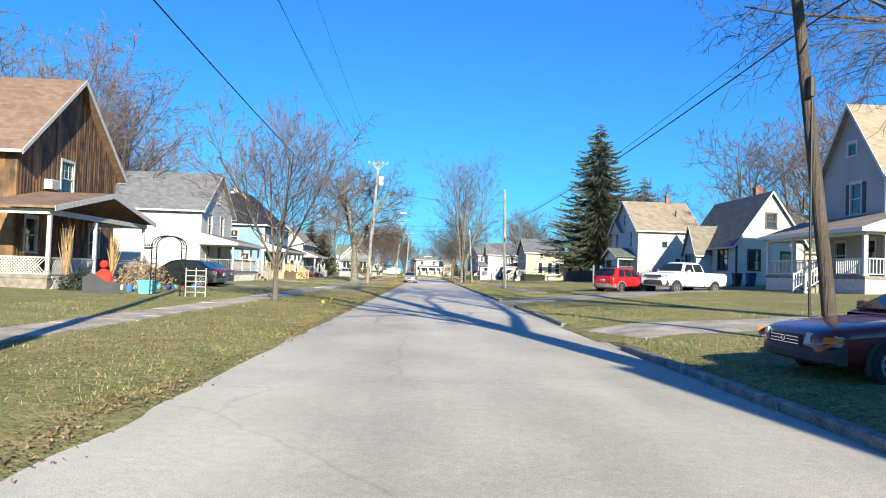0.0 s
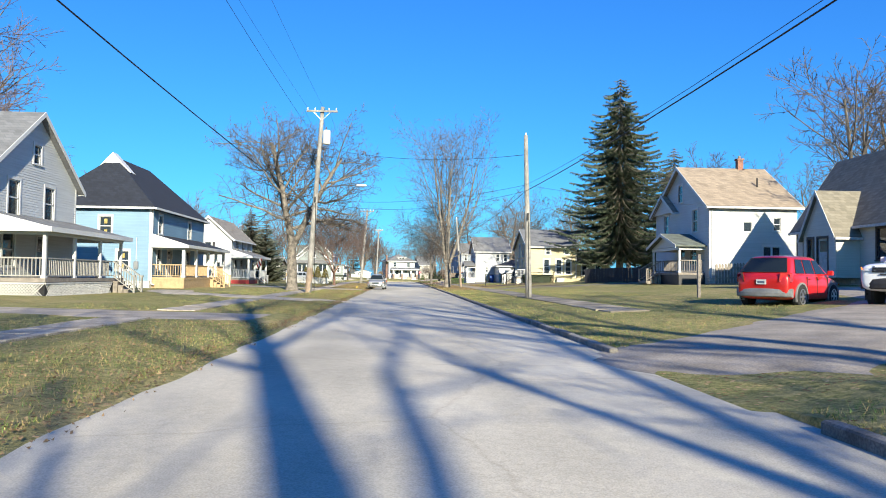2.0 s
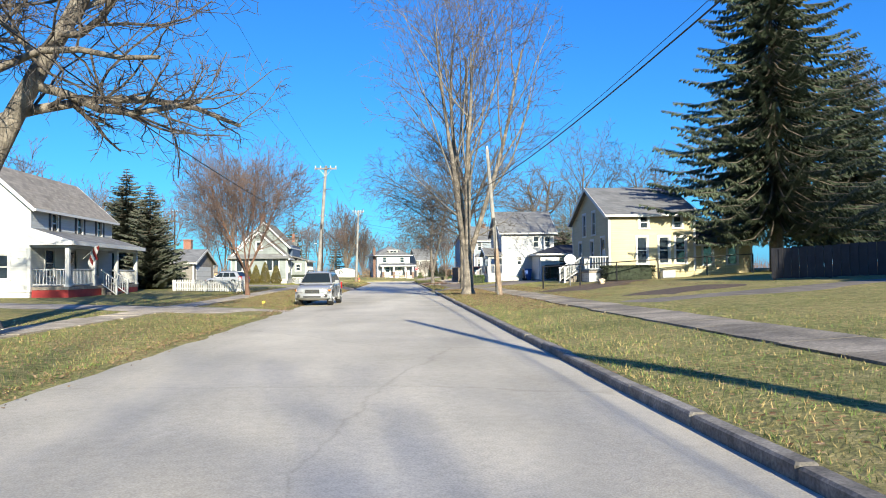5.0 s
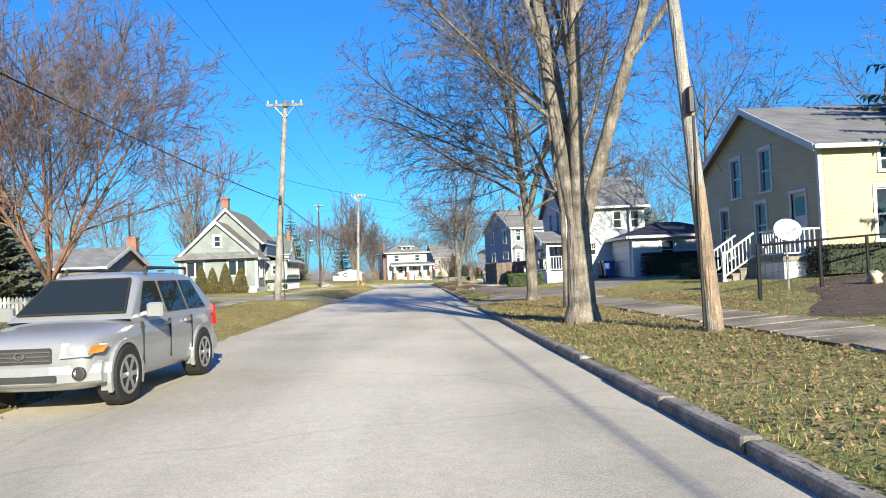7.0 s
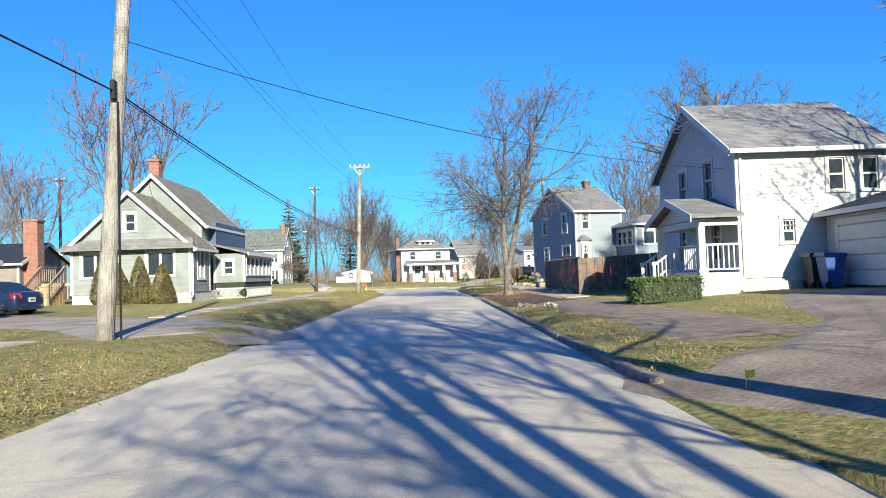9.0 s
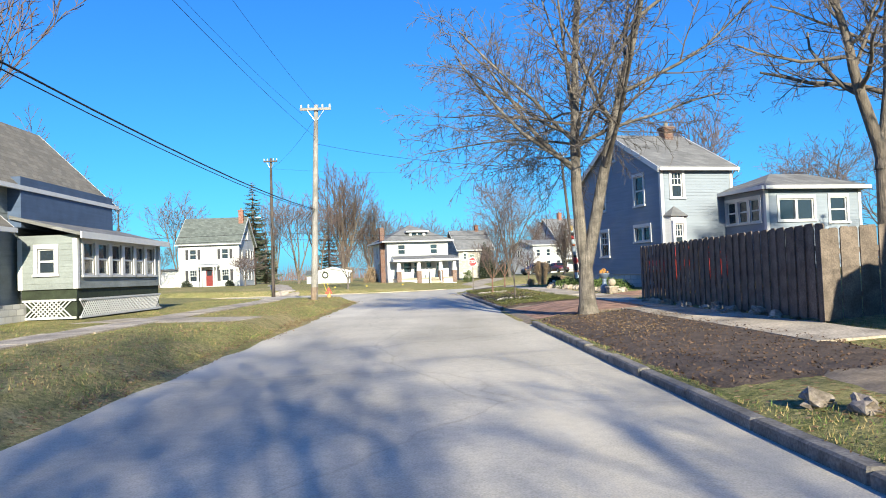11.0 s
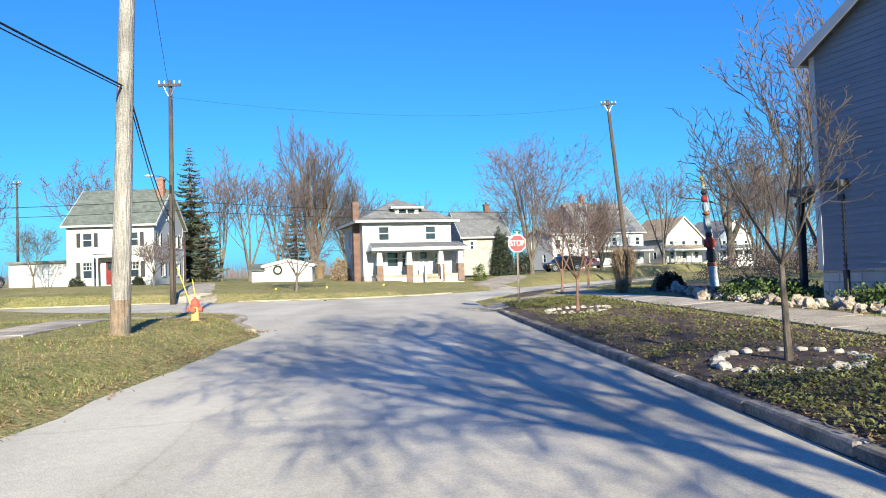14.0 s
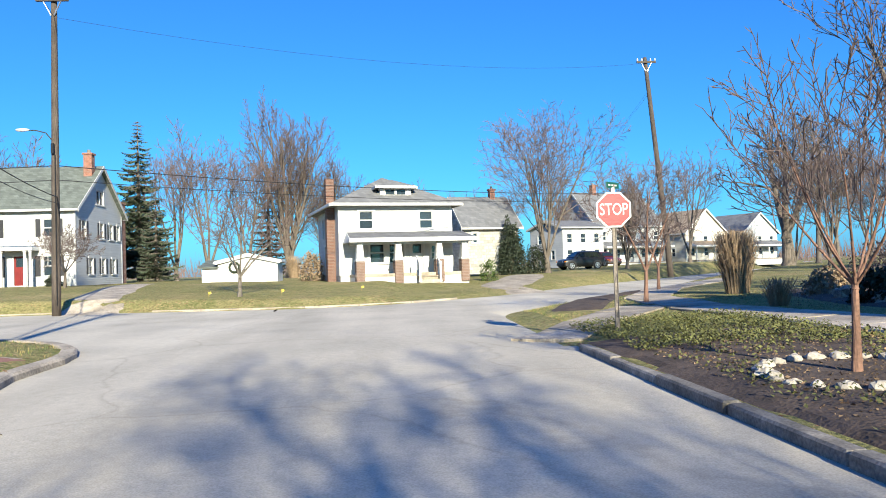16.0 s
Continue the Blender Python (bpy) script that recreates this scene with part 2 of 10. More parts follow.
M_RAMP = mat("dull_red_ramp_plate", (0.30, 0.15, 0.11), 0.85, var=0.25, scale=3)
M_KERB = mat("weathered_kerb_stone", (0.22, 0.20, 0.17), 0.9, var=0.45, scale=3.5)
M_TYRE = mat("black_rubber", (0.02, 0.02, 0.02), 0.85, var=0.2)
M_RIM = mat("silver_alloy", (0.5, 0.5, 0.52), 0.3, 0.85, var=0.1)
M_CHROME = mat("chrome", (0.7, 0.7, 0.72), 0.1, 1.0, var=0.03, bump=0.0)
M_PLASTIC = mat("dark_grey_plastic", (0.035, 0.035, 0.038), 0.6, var=0.15)
M_GLASS = glass_mat("window_glass")
M_CARGL = glass_mat("car_glass", (0.016, 0.022, 0.02), 0.02, 0.1)
M_HEADL = lamp_mat("clear_headlamp", (0.40, 0.40, 0.39))
M_TAIL = lamp_mat("red_tail_lamp", (0.35, 0.01, 0.01))
M_AMBER = lamp_mat("amber_lamp", (0.7, 0.2, 0.02))
def paint(name, col, metal=0.3):
    return mat(name, col, 0.32, metal, var=0.06, scale=2, bump=0.0, coat=0.8)
M_REDP = mat("red_paint", (0.17, 0.015, 0.015), 0.5, var=0.15)
M_STICK = mat("faded_paper", (0.34, 0.26, 0.09), 0.9, var=0.2)
M_YELP = mat("yellow_plastic", (0.75, 0.55, 0.05), 0.5, var=0.1)
M_SIGNG = mat("green_sign_face", (0.01, 0.075, 0.05), 0.4, var=0.08)

def ground_mat():
    """Winter lawn: green and straw patches, bare earth and leaf litter."""
    m = bpy.data.materials.new("winter_lawn")
    m.use_nodes = True
    nt = m.node_tree
    N, L = nt.nodes.new, nt.links.new
    b = nt.nodes["Principled BSDF"]
    b.inputs["Roughness"].default_value, b.inputs["Specular IOR Level"].default_value = 0.95, 0.15
    geo = N("ShaderNodeNewGeometry")
    def noise_at(s, d=5, r=0.6):
        n = N("ShaderNodeTexNoise")
        n.inputs["Scale"].default_value, n.inputs["Detail"].default_value, n.inputs["Roughness"].default_value = s, d, r
        L(geo.outputs["Position"], n.inputs["Vector"])
        return n.outputs[0]
    def ramp(src, *stops):
        r = N("ShaderNodeValToRGB")
        e = r.color_ramp.elements
        while len(e) < len(stops):
            e.new(0.5)
        for k, (p, c) in zip(e, stops):
            k.position, k.color = p, (*c, 1)
        L(src, r.inputs[0])
        return r.outputs[0]
    big = ramp(noise_at(0.22), (0.38, (0.085, 0.13, 0.032)), (0.47, (0.13, 0.175, 0.05)), (0.57, (0.22, 0.215, 0.085)), (0.67, (0.36, 0.29, 0.15)))
    mid = ramp(noise_at(2.4, 7), (0.36, (0.055, 0.085, 0.024)), (0.50, (0.18, 0.185, 0.068)), (0.64, (0.40, 0.33, 0.17)))
    fine = ramp(noise_at(11, 7, 0.8), (0.40, (0.035, 0.035, 0.015)), (0.52, (0.25, 0.20, 0.08)), (0.68, (0.52, 0.40, 0.21)))
    a, c = N("ShaderNodeMix"), N("ShaderNodeMix")
    for k, f in ((a, 0.45), (c, 0.5)):
        k.data_type = "RGBA"
        k.inputs[0].default_value = f
    L(big, a.inputs[6]), L(mid, a.inputs[7]), L(a.outputs[2], c.inputs[6]), L(fine, c.inputs[7])
    # fallen leaves: scattered cells of brown and tan, thicker in patches
    vo = N("ShaderNodeTexVoronoi")
    vo.inputs["Scale"].default_value = 13.0
    L(geo.outputs["Position"], vo.inputs["Vector"])
    sp = N("ShaderNodeSeparateColor")
    L(vo.outputs["Color"], sp.inputs[0])
    near, few, thick, both, all3 = (N("ShaderNodeMath") for _ in range(5))
    near.operation, near.inputs[1].default_value = "LESS_THAN", 0.34
    L(vo.outputs["Distance"], near.inputs[0])
    few.operation = "LESS_THAN"
    L(sp.outputs[0], few.inputs[0])
    thick.operation, thick.inputs[1].default_value, thick.inputs[2].default_value = "MULTIPLY_ADD", 2.2, -0.78
    thick.use_clamp = True
    L(noise_at(0.35, 4), thick.inputs[0])
    L(thick.outputs[0], few.inputs[1])
    both.operation = "MULTIPLY"
    L(near.outputs[0], both.inputs[0]), L(few.outputs[0], both.inputs[1])
    lf = N("ShaderNodeMix")
    lf.data_type = "RGBA"
    L(both.outputs[0], lf.inputs[0]), L(c.outputs[2], lf.inputs[6])
    L(ramp(sp.outputs[1], (0.0, (0.10, 0.055, 0.025)), (0.5, (0.26, 0.15, 0.07)), (1.0, (0.44, 0.30, 0.17))), lf.inputs[7])
    pale = N("ShaderNodeHueSaturation")
    pale.inputs["Value"].default_value = 1.22
    L(lf.outputs[2], pale.inputs["Color"]), L(pale.outputs[0], b.inputs["Base Color"])
    bp = N("ShaderNodeBump")
    bp.inputs["Strength"].default_value, bp.inputs["Distance"].default_value = 0.8, 0.07
    L(noise_at(18, 5, 0.7), bp.inputs["Height"]), L(bp.outputs[0], b.inputs["Normal"])
    return m

def road_mat():
    """Old pale asphalt: grey stone grain, tar-filled cracks, patches and stains."""
    m = bpy.data.materials.new("old_asphalt")
    m.use_nodes = True
    nt = m.node_tree
    N, L = nt.nodes.new, nt.links.new
    b = nt.nodes["Principled BSDF"]
    b.inputs["Roughness"].default_value, b.inputs["Specular IOR Level"].default_value = 0.85, 0.3
    geo = N("ShaderNodeNewGeometry")
    def noise_at(s, d=5, vec=None):
        n = N("ShaderNodeTexNoise")
        n.inputs["Scale"].default_value, n.inputs["Detail"].default_value = s, d
        L(vec or geo.outputs["Position"], n.inputs["Vector"])
        return n
    def ramp(src, *stops):
        r = N("ShaderNodeValToRGB")
        e = r.color_ramp.elements
        while len(e) < len(stops):
            e.new(0.5)
        for k, (p, c) in zip(e, stops):
            k.position, k.color = p, (*c, 1)
        L(src, r.inputs[0])
        return r.outputs[0]
    mp = N("ShaderNodeMapping")
    mp.inputs["Scale"].default_value = (0.55, 0.09, 1)
    L(geo.outputs["Position"], mp.inputs["Vector"])
    base = ramp(noise_at(1.0, 5, mp.outputs[0]).outputs[0], (0.35, (0.40, 0.365, 0.29)), (0.65, (0.525, 0.48, 0.385)))
    grain = ramp(noise_at(70, 3).outputs[0], (0.3, (0.3, 0.3, 0.3)), (0.7, (0.7, 0.7, 0.7)))
    blot = ramp(noise_at(0.5, 8).outputs[0], (0.3, (0.40, 0.40, 0.40)), (0.6, (0.56, 0.555, 0.55)))
    warp = noise_at(0.9, 4)
    wv = N("ShaderNodeMix")
    wv.data_type = "VECTOR"
    wv.inputs[0].default_value = 0.35
    L(geo.outputs["Position"], wv.inputs[4]), L(warp.outputs[1], wv.inputs[5])
    vo = N("ShaderNodeTexVoronoi")
    vo.feature = "DISTANCE_TO_EDGE"
    vo.inputs["Scale"].default_value = 0.3
    L(wv.outputs[1], vo.inputs["Vector"])
    crack = ramp(vo.outputs["Distance"], (0.0, (0.40, 0.395, 0.39)), (0.006, (0.5, 0.5, 0.5)))
    tyre = ramp(noise_at(0.35, 2, mp.outputs[0]).outputs[0], (0.4, (0.44, 0.44, 0.44)), (0.62, (0.54, 0.54, 0.54)))
    mott = ramp(noise_at(9, 6).outputs[0], (0.32, (0.38, 0.38, 0.38)), (0.68, (0.6, 0.6, 0.6)))
    out = base
    for k, f in ((grain, 0.45), (mott, 0.28), (blot, 0.6), (crack, 0.75), (tyre, 0.7)):
        x = N("ShaderNodeMix")
        x.data_type, x.blend_type = "RGBA", "OVERLAY"
        x.inputs[0].default_value = f
        L(out, x.inputs[6]), L(k, x.inputs[7])
        out = x.outputs[2]
    L(out, b.inputs["Base Color"])
    bp = N("ShaderNodeBump")
    bp.inputs["Strength"].default_value, bp.inputs["Distance"].default_value = 0.35, 0.01
    L(grain, bp.inputs["Height"]), L(bp.outputs[0], b.inputs["Normal"])
    return m

M_GROUND, M_ROAD = ground_mat(), road_mat()
M_GRAVEL = mat("worn_gravel_drive", (0.30, 0.26, 0.21), 0.95, var=0.3, scale=1.2, fine=30, bump=0.5)
M_DRIVE = mat("worn_brown_asphalt", (0.235, 0.195, 0.15), 0.95, var=0.35, scale=0.9, fine=18, bump=0.5)
M_EARTH = mat("sandy_brown_earth", (0.23, 0.18, 0.125), 0.95, var=0.3, scale=4, fine=30, bump=0.5)
M_ASPH = mat("dark_worn_asphalt", (0.15, 0.13, 0.105), 0.9, var=0.35, scale=1.5, fine=30, bump=0.5)
M_MULCH = mat("dark_mulch", (0.085, 0.06, 0.043), 0.95, var=0.4, scale=4, fine=30, bump=0.8)
M_CHIP = mat("bark_chips", (0.10, 0.062, 0.04), 0.9, var=0.6, scale=6)
M_IVY = mat("ground_cover_leaves", (0.12, 0.125, 0.04), 0.8, var=0.5, scale=3)
M_LEAF = mat("dry_fallen_leaves", (0.22, 0.148, 0.082), 0.85, var=0.5, scale=4)
M_BLADE = mat("grass_blades", (0.31, 0.235, 0.10), 0.85, var=0.5, scale=0.8)
M_BLADEG = mat("green_grass_blades", (0.10, 0.15, 0.035), 0.85, var=0.5, scale=0.8)

# ---------- kit ----------
class Geo:
    """Gathers faces for one mesh."""
    def __init__(self):
        self.v, self.f = [], []
    def add(self, vs, fs):
        o = len(self.v)
        self.v += [tuple(p) for p in vs]
        self.f += [tuple(o + i for i in q) for q in fs]
        return self
    def hexa(self, p):
        return self.add(p, [(0, 3, 2, 1), (4, 5, 6, 7), (0, 1, 5, 4), (1, 2, 6, 5), (2, 3, 7, 6), (3, 0, 4, 7)])
    def box(self, x0, x1, y0, y1, z0, z1):
        return self.hexa([(x0, y0, z0), (x1, y0, z0), (x1, y1, z0), (x0, y1, z0), (x0, y0, z1), (x1, y0, z1), (x1, y1, z1), (x0, y1, z1)])
    def cbox(self, x0, x1, y0, y1, z0, z1, c=0.02):
        """A box with chamfered upright and top edges."""
        def ring(d, z):
            return [(x0 + d + c, y0 + d, z), (x1 - d - c, y0 + d, z), (x1 - d, y0 + d + c, z), (x1 - d, y1 - d - c, z),
                    (x1 - d - c, y1 - d, z), (x0 + d + c, y1 - d, z), (x0 + d, y1 - d - c, z), (x0 + d, y0 + d + c, z)]
        return self.rings([ring(0, z0), ring(0, z1 - c), ring(c, z1)])
    def rings(self, rs, closed=True, cap=True):
        n, o = len(rs[0]), len(self.v)
        for r in rs:
            self.v += [tuple(p) for p in r]
        for k in range(len(rs) - 1):
            for i in range(n if closed else n - 1):
                j = (i + 1) % n
                self.f.append((o + k * n + i, o + k * n + j, o + (k + 1) * n + j, o + (k + 1) * n + i))
        if cap:
            self.f.append(tuple(o + i for i in reversed(range(n))))
            self.f.append(tuple(o + (len(rs) - 1) * n + i for i in range(n)))
        return self
    def tube(self, p0, p1, r0, r1=None, n=8, cap=True):
        p0, p1 = Vector(p0), Vector(p1)
        r1 = r0 if r1 is None else r1
        d = (p1 - p0).normalized()
        a = d.orthogonal().normalized()
        b = d.cross(a)
        ang = [2 * math.pi * i / n for i in range(n)]
        return self.rings([[p + (a * math.cos(t) + b * math.sin(t)) * r for t in ang] for p, r in ((p0, r0), (p1, r1))], cap=cap)
    def lathe(self, prof, n=12, at=(0, 0, 0)):
        rs = [[(at[0] + r * math.cos(2 * math.pi * i / n), at[1] + r * math.sin(2 * math.pi * i / n), at[2] + z) for i in range(n)] for r, z in prof]
        return self.rings(rs)
    def prism(self, pts, d):
        """A flat polygon given a thickness along d."""
        d = Vector(d)
        return self.rings([[Vector(p) for p in pts], [Vector(p) + d for p in pts]])
    def beam(self, p0, p1, w, h):
        """A bar of w by h from p0 to p1, its h side upright."""
        p0, p1 = Vector(p0), Vector(p1)
        d = (p1 - p0).normalized()
        s = d.cross(Vector((0, 0, 1)))
        s = (s.normalized() if s.length > 1e-4 else Vector((1, 0, 0))) * w / 2
        u = s.cross(d).normalized() * h / 2
        return self.rings([[p - s - u, p + s - u, p + s + u, p - s + u] for p in (p0, p1)])
    def mesh(self, name, m, smooth=False):
        me = bpy.data.meshes.new(name)
        me.from_pydata(self.v, [], self.f)
        me.materials.append(m)
        me.validate()
        bm = bmesh.new()
        bm.from_mesh(me)
        bmesh.ops.recalc_face_normals(bm, faces=bm.faces)
        bm.to_mesh(me)
        bm.free()
        if smooth:
            me.shade_smooth()
        return me

def part(name, geo, m, parent=None, label="", smooth=False):
    """Links one mesh, as a thing or as a part of one, in its parent's coordinates."""
    ob = new(name, geo.mesh(name, m, smooth) if isinstance(geo, Geo) else geo)
    ob.parent = parent
    return tagged(ob, label)

def thing(name, at, rz=0.0, label="", category="", group="", kind="", tilt=0.0):
    ob = new(name)
    ob.empty_display_size = 0.3
    ob.matrix_basis = pose(*at, 0, tilt, rz)
    return tagged(ob, label, category, group, kind)

def raw(name, v, f, m, parent=None, smooth=False):
    me = bpy.data.meshes.new(name)
    me.from_pydata(v, [], f)
    me.materials.append(m)
    if smooth:
        me.shade_smooth()
    ob = new(name, me)
    ob.parent = parent
    return ob

# ---------- ground and roads ----------
ROAD_L, ROAD_R = -2.6, 3.75
KERB_GAPS = ((14.2, 19.2), (30.5, 36.2), (107.0, 111.6), (140.0, 146.4))     # drives that cross the kerb
CROSS = [(-160, 181, 5.5), (-40, 177.5, 5.5), (-12, 176.0, 5.6), (-3, 175.3, 4.4), (2.2, 177.6, 3.4), (7.0, 183.0, 3.1), (13.3, 193.4, 3.1), (24, 208, 3.2), (60, 262, 3.3), (140, 390, 3.3)]

def sstep(a, b, x):
    t = min(1.0, max(0.0, (x - a) / (b - a)))
    return t * t * (3 - 2 * t)

def cross_gap(x, y):
    """How far a place lies outside the cross street (minus: on it)."""
    best = 1e9
    for (x0, y0, w0), (x1, y1, w1) in zip(CROSS, CROSS[1:]):
        dx, dy = x1 - x0, y1 - y0
        k = min(1, max(0, ((x - x0) * dx + (y - y0) * dy) / (dx * dx + dy * dy)))
        best = min(best, math.hypot(x - x0 - k * dx, y - y0 - k * dy) - (w0 + k * (w1 - w0)))
    return best

def road_r(y):
    """The street's kerbed edge, which draws in a little before the corner."""
    return ROAD_R - 0.42 * sstep(146, 166, y)

def road_l(y):
    """The other edge, which flares out before the corner."""
    return ROAD_L - 1.5 * sstep(159.5, 165, y)

def main_gap(x, y):
    return max(road_l(y) - x, x - road_r(y), y - 176)

def road_gap(x, y):
    a, b = main_gap(x, y), cross_gap(x, y)
    if x < 0:
        return min(b, 5.3 - math.hypot(x + 9.4, y - 165)) if 165 < y < 176 and x > -9.4 else min(a, b)
    k = 2.4
    h = max(k - abs(a - b), 0.0) / k
    return min(a, b) - h * h * k * 0.25

def lots(x, y):
    """The height of the lawns, away from the roads."""
    if x > 0:
        d = max(0.0, x - ROAD_R)
        z = 0.12 + 0.048 * min(d, 26) * (1 - 0.55 * sstep(160, 185, y))
    else:
        d = max(0.0, ROAD_L - x)
        z = 0.06 + 0.012 * min(d, 25) + 0.22 * sstep(85, 125, y) * (1 - sstep(161, 166, y) * (1 - sstep(171, 178, y)) * sstep(-16, -9, x))
    far = sstep(-0.5, 14, (y - 179) - 1.25 * max(0.0, x))
    return z + 0.42 * far

def ground_z(x, y):
    s = road_gap(x, y)
    if s < -1.0:
        return -0.25
    top = lots(x, y)
    if x > 2 and 0 < y < 165.6 and not any(a < y < b for a, b in KERB_GAPS):     # behind a kerb the lawn stands above the street
        return -0.25 if s < 0.02 else 0.07 + (top - 0.07) * sstep(0.08, 0.7, s)
    if -9.5 < x < 0 and 160.4 < y < 171:     # behind the corner kerb
        return -0.25 if s < 0.05 else 0.05 + (top - 0.05) * sstep(0.1, 0.8, s)
    if s < 0.0:
        return -0.25 + 0.25 * sstep(-1.0, 0.0, s)
    edge = 1.8 if (x > ROAD_R - 0.6 and y < 150) else 0.9
    return top * sstep(0.0, edge, s + 0.06) if s < edge else top

def make_ground():
    xs = [-2500, -1200, -600, -300, -180, -120, -90] + [-70 + 4 * i for i in range(7)] + [-42 + 1.5 * i for i in range(16)] + [-18 + 0.6 * i for i in range(22)]
    xs += [-4.8 + 0.2 * i for i in range(15)] + [-1.4 + 1.0 * i for i in range(5)] + [2.9, 3.1, 3.22, 3.32, 3.42, 3.52, 3.62, 3.70, 3.755, 3.83, 3.91, 4.05, 4.25] + [4.6 + 0.5 * i for i in range(30)] + [20 + 1.5 * i for i in range(20)] + [52 + 5 * i for i in range(8)]
    xs += [100, 130, 180, 300, 600, 1200, 2500]
    ys = [-2500, -800, -300, -150, -80, -50, -35, -25] + [-18 + 1.5 * i for i in range(12)] + [0.5 * i for i in range(0, 8)] + [4 + 1.0 * i for i in range(150)]
    ys += [154.4 + 0.45 * i for i in range(75)] + [188.6 + 1.2 * i for i in range(36)] + [233 + 6 * i for i in range(14)] + [330, 380, 450, 600, 900, 1500, 2600]
    v = []
    for y in ys:
        for x in xs:
            n = noise.noise((x * 0.9, y * 0.9, 0)) * 0.16 if x < 0 else noise.noise((x * 0.7, y * 0.7, 3)) * 0.06
            z = ground_z(x + (n if abs(x - ROAD_L) < 2 else 0), y)
            z += 0.05 * noise.noise((x * 0.25, y * 0.25, 7)) * sstep(1.0, 4.0, road_gap(x, y)) * sstep(0.9, 2.0, abs(abs(x) - 6.85))
            v.append((x, y, z))
    w = len(xs)
    f = [(j * w + i, j * w + i + 1, (j + 1) * w + i + 1, (j + 1) * w + i) for j in range(len(ys) - 1) for i in range(w - 1)]
    g = raw("ground", v, f, M_GROUND, smooth=True)
    return tagged(g, "winter lawn of straw and green grass with leaf litter", "ground", kind="structure")

RIBBONS = []
def on_ribbon(x, y):
    for pts, half in RIBBONS:
        for (x0, y0), (x1, y1) in zip(pts, pts[1:]):
            dx, dy = x1 - x0, y1 - y0
            k = min(1, max(0, ((x - x0) * dx + (y - y0) * dy) / (dx * dx + dy * dy)))
            if math.hypot(x - x0 - k * dx, y - y0 - k * dy) < half:
                return True
    return False

def ribbon(name, pts, half, m, lift, step=0.8, cols=4, label="", category="", jitter=0.0):
    """A thin slab that lies on the ground along a line of points."""
    RIBBONS.append((pts, half * 0.93))
    path = []
    for (x0, y0), (x1, y1) in zip(pts, pts[1:]):
        n = max(1, int(math.hypot(x1 - x0, y1 - y0) / step))
        path += [(x0 + (x1 - x0) * i / n, y0 + (y1 - y0) * i / n) for i in range(n)]
    path.append(pts[-1])
    v, f = [], []
    for i, (x, y) in enumerate(path):
        a, b = path[max(0, i - 1)], path[min(len(path) - 1, i + 1)]
        dx, dy = b[0] - a[0], b[1] - a[1]
        l = math.hypot(dx, dy)
        nx, ny = -dy / l, dx / l
        for k in range(cols + 1):
            t = (k / cols * 2 - 1)
            e = 1 + (jitter * noise.noise((x * 0.8 + k, y * 0.8, 5)) if k in (0, cols) else 0)
            px, py = x + nx * half * t * e, y + ny * half * t * e
            drop = -0.06 if k in (0, cols) or i in (0, len(path) - 1) else 0
            z = (0.0 if road_gap(px, py) < 0 else max(ground_z(px, py), 0.0)) + lift
            v.append((px, py, z + drop))
    w = cols + 1
    f = [(j * w + i, j * w + i + 1, (j + 1) * w + i + 1, (j + 1) * w + i) for j in range(len(path) - 1) for i in range(cols)]
    ob = raw(name, v, f, m, smooth=False)
    return tagged(ob, label, category, kind="structure")

make_ground()
_rv, _rf = [], []
for _j in range(61):
    for _i in range(9):
        _x = ROAD_L - 1.5 + (ROAD_R - ROAD_L + 1.8) * _i / 8
        _c = 0.03 * (1 - ((_x - 0.6) / 3.2) ** 2)
        _rv.append((_x, -60 + 236 * _j / 60, max(-0.012, _c) - 0.02))
_rf = [(j * 9 + i, j * 9 + i + 1, (j + 1) * 9 + i + 1, (j + 1) * 9 + i) for j in range(60) for i in range(8)]
tagged(raw("road", _rv, _rf, M_ROAD, smooth=True), "worn pale asphalt street with cracks and patches", "road", kind="structure")
_cv, _cf = [], []
_cp = []
for (_x0, _y0, _w0), (_x1, _y1, _w1) in zip(CROSS, CROSS[1:]):
    _cp += [(_x0 + (_x1 - _x0) * k / 6, _y0 + (_y1 - _y0) * k / 6, _w0 + (_w1 - _w0) * k / 6) for k in range(6)]
for _i, (_x, _y, _w) in enumerate(_cp):
    _a, _b = _cp[max(0, _i - 1)], _cp[min(len(_cp) - 1, _i + 1)]
    _l = math.hypot(_b[0] - _a[0], _b[1] - _a[1])
    _nx, _ny = -(_b[1] - _a[1]) / _l, (_b[0] - _a[0]) / _l
    _near = 6.0 if -20 < _x < 0 else 0.0
    for _k, _e, _z in ((-1, _near, -0.05 if _near else -0.012), (-1, 0, -0.012), (-0.5, 0, -0.006), (0, 0, 0.0), (0.5, 0, -0.006), (1, 0, -0.012)):
        _cv.append((_x + _nx * ((_w + 1.7) * _k - _e), _y + _ny * ((_w + 1.7) * _k - _e), _z))
_cf = [(j * 6 + i, j * 6 + i + 1, (j + 1) * 6 + i + 1, (j + 1) * 6 + i) for j in range(len(_cp) - 1) for i in range(5)]
tagged(raw("cross_road", _cv, _cf, M_ROAD, smooth=True), "worn pale asphalt cross street bending away", "road", kind="structure")

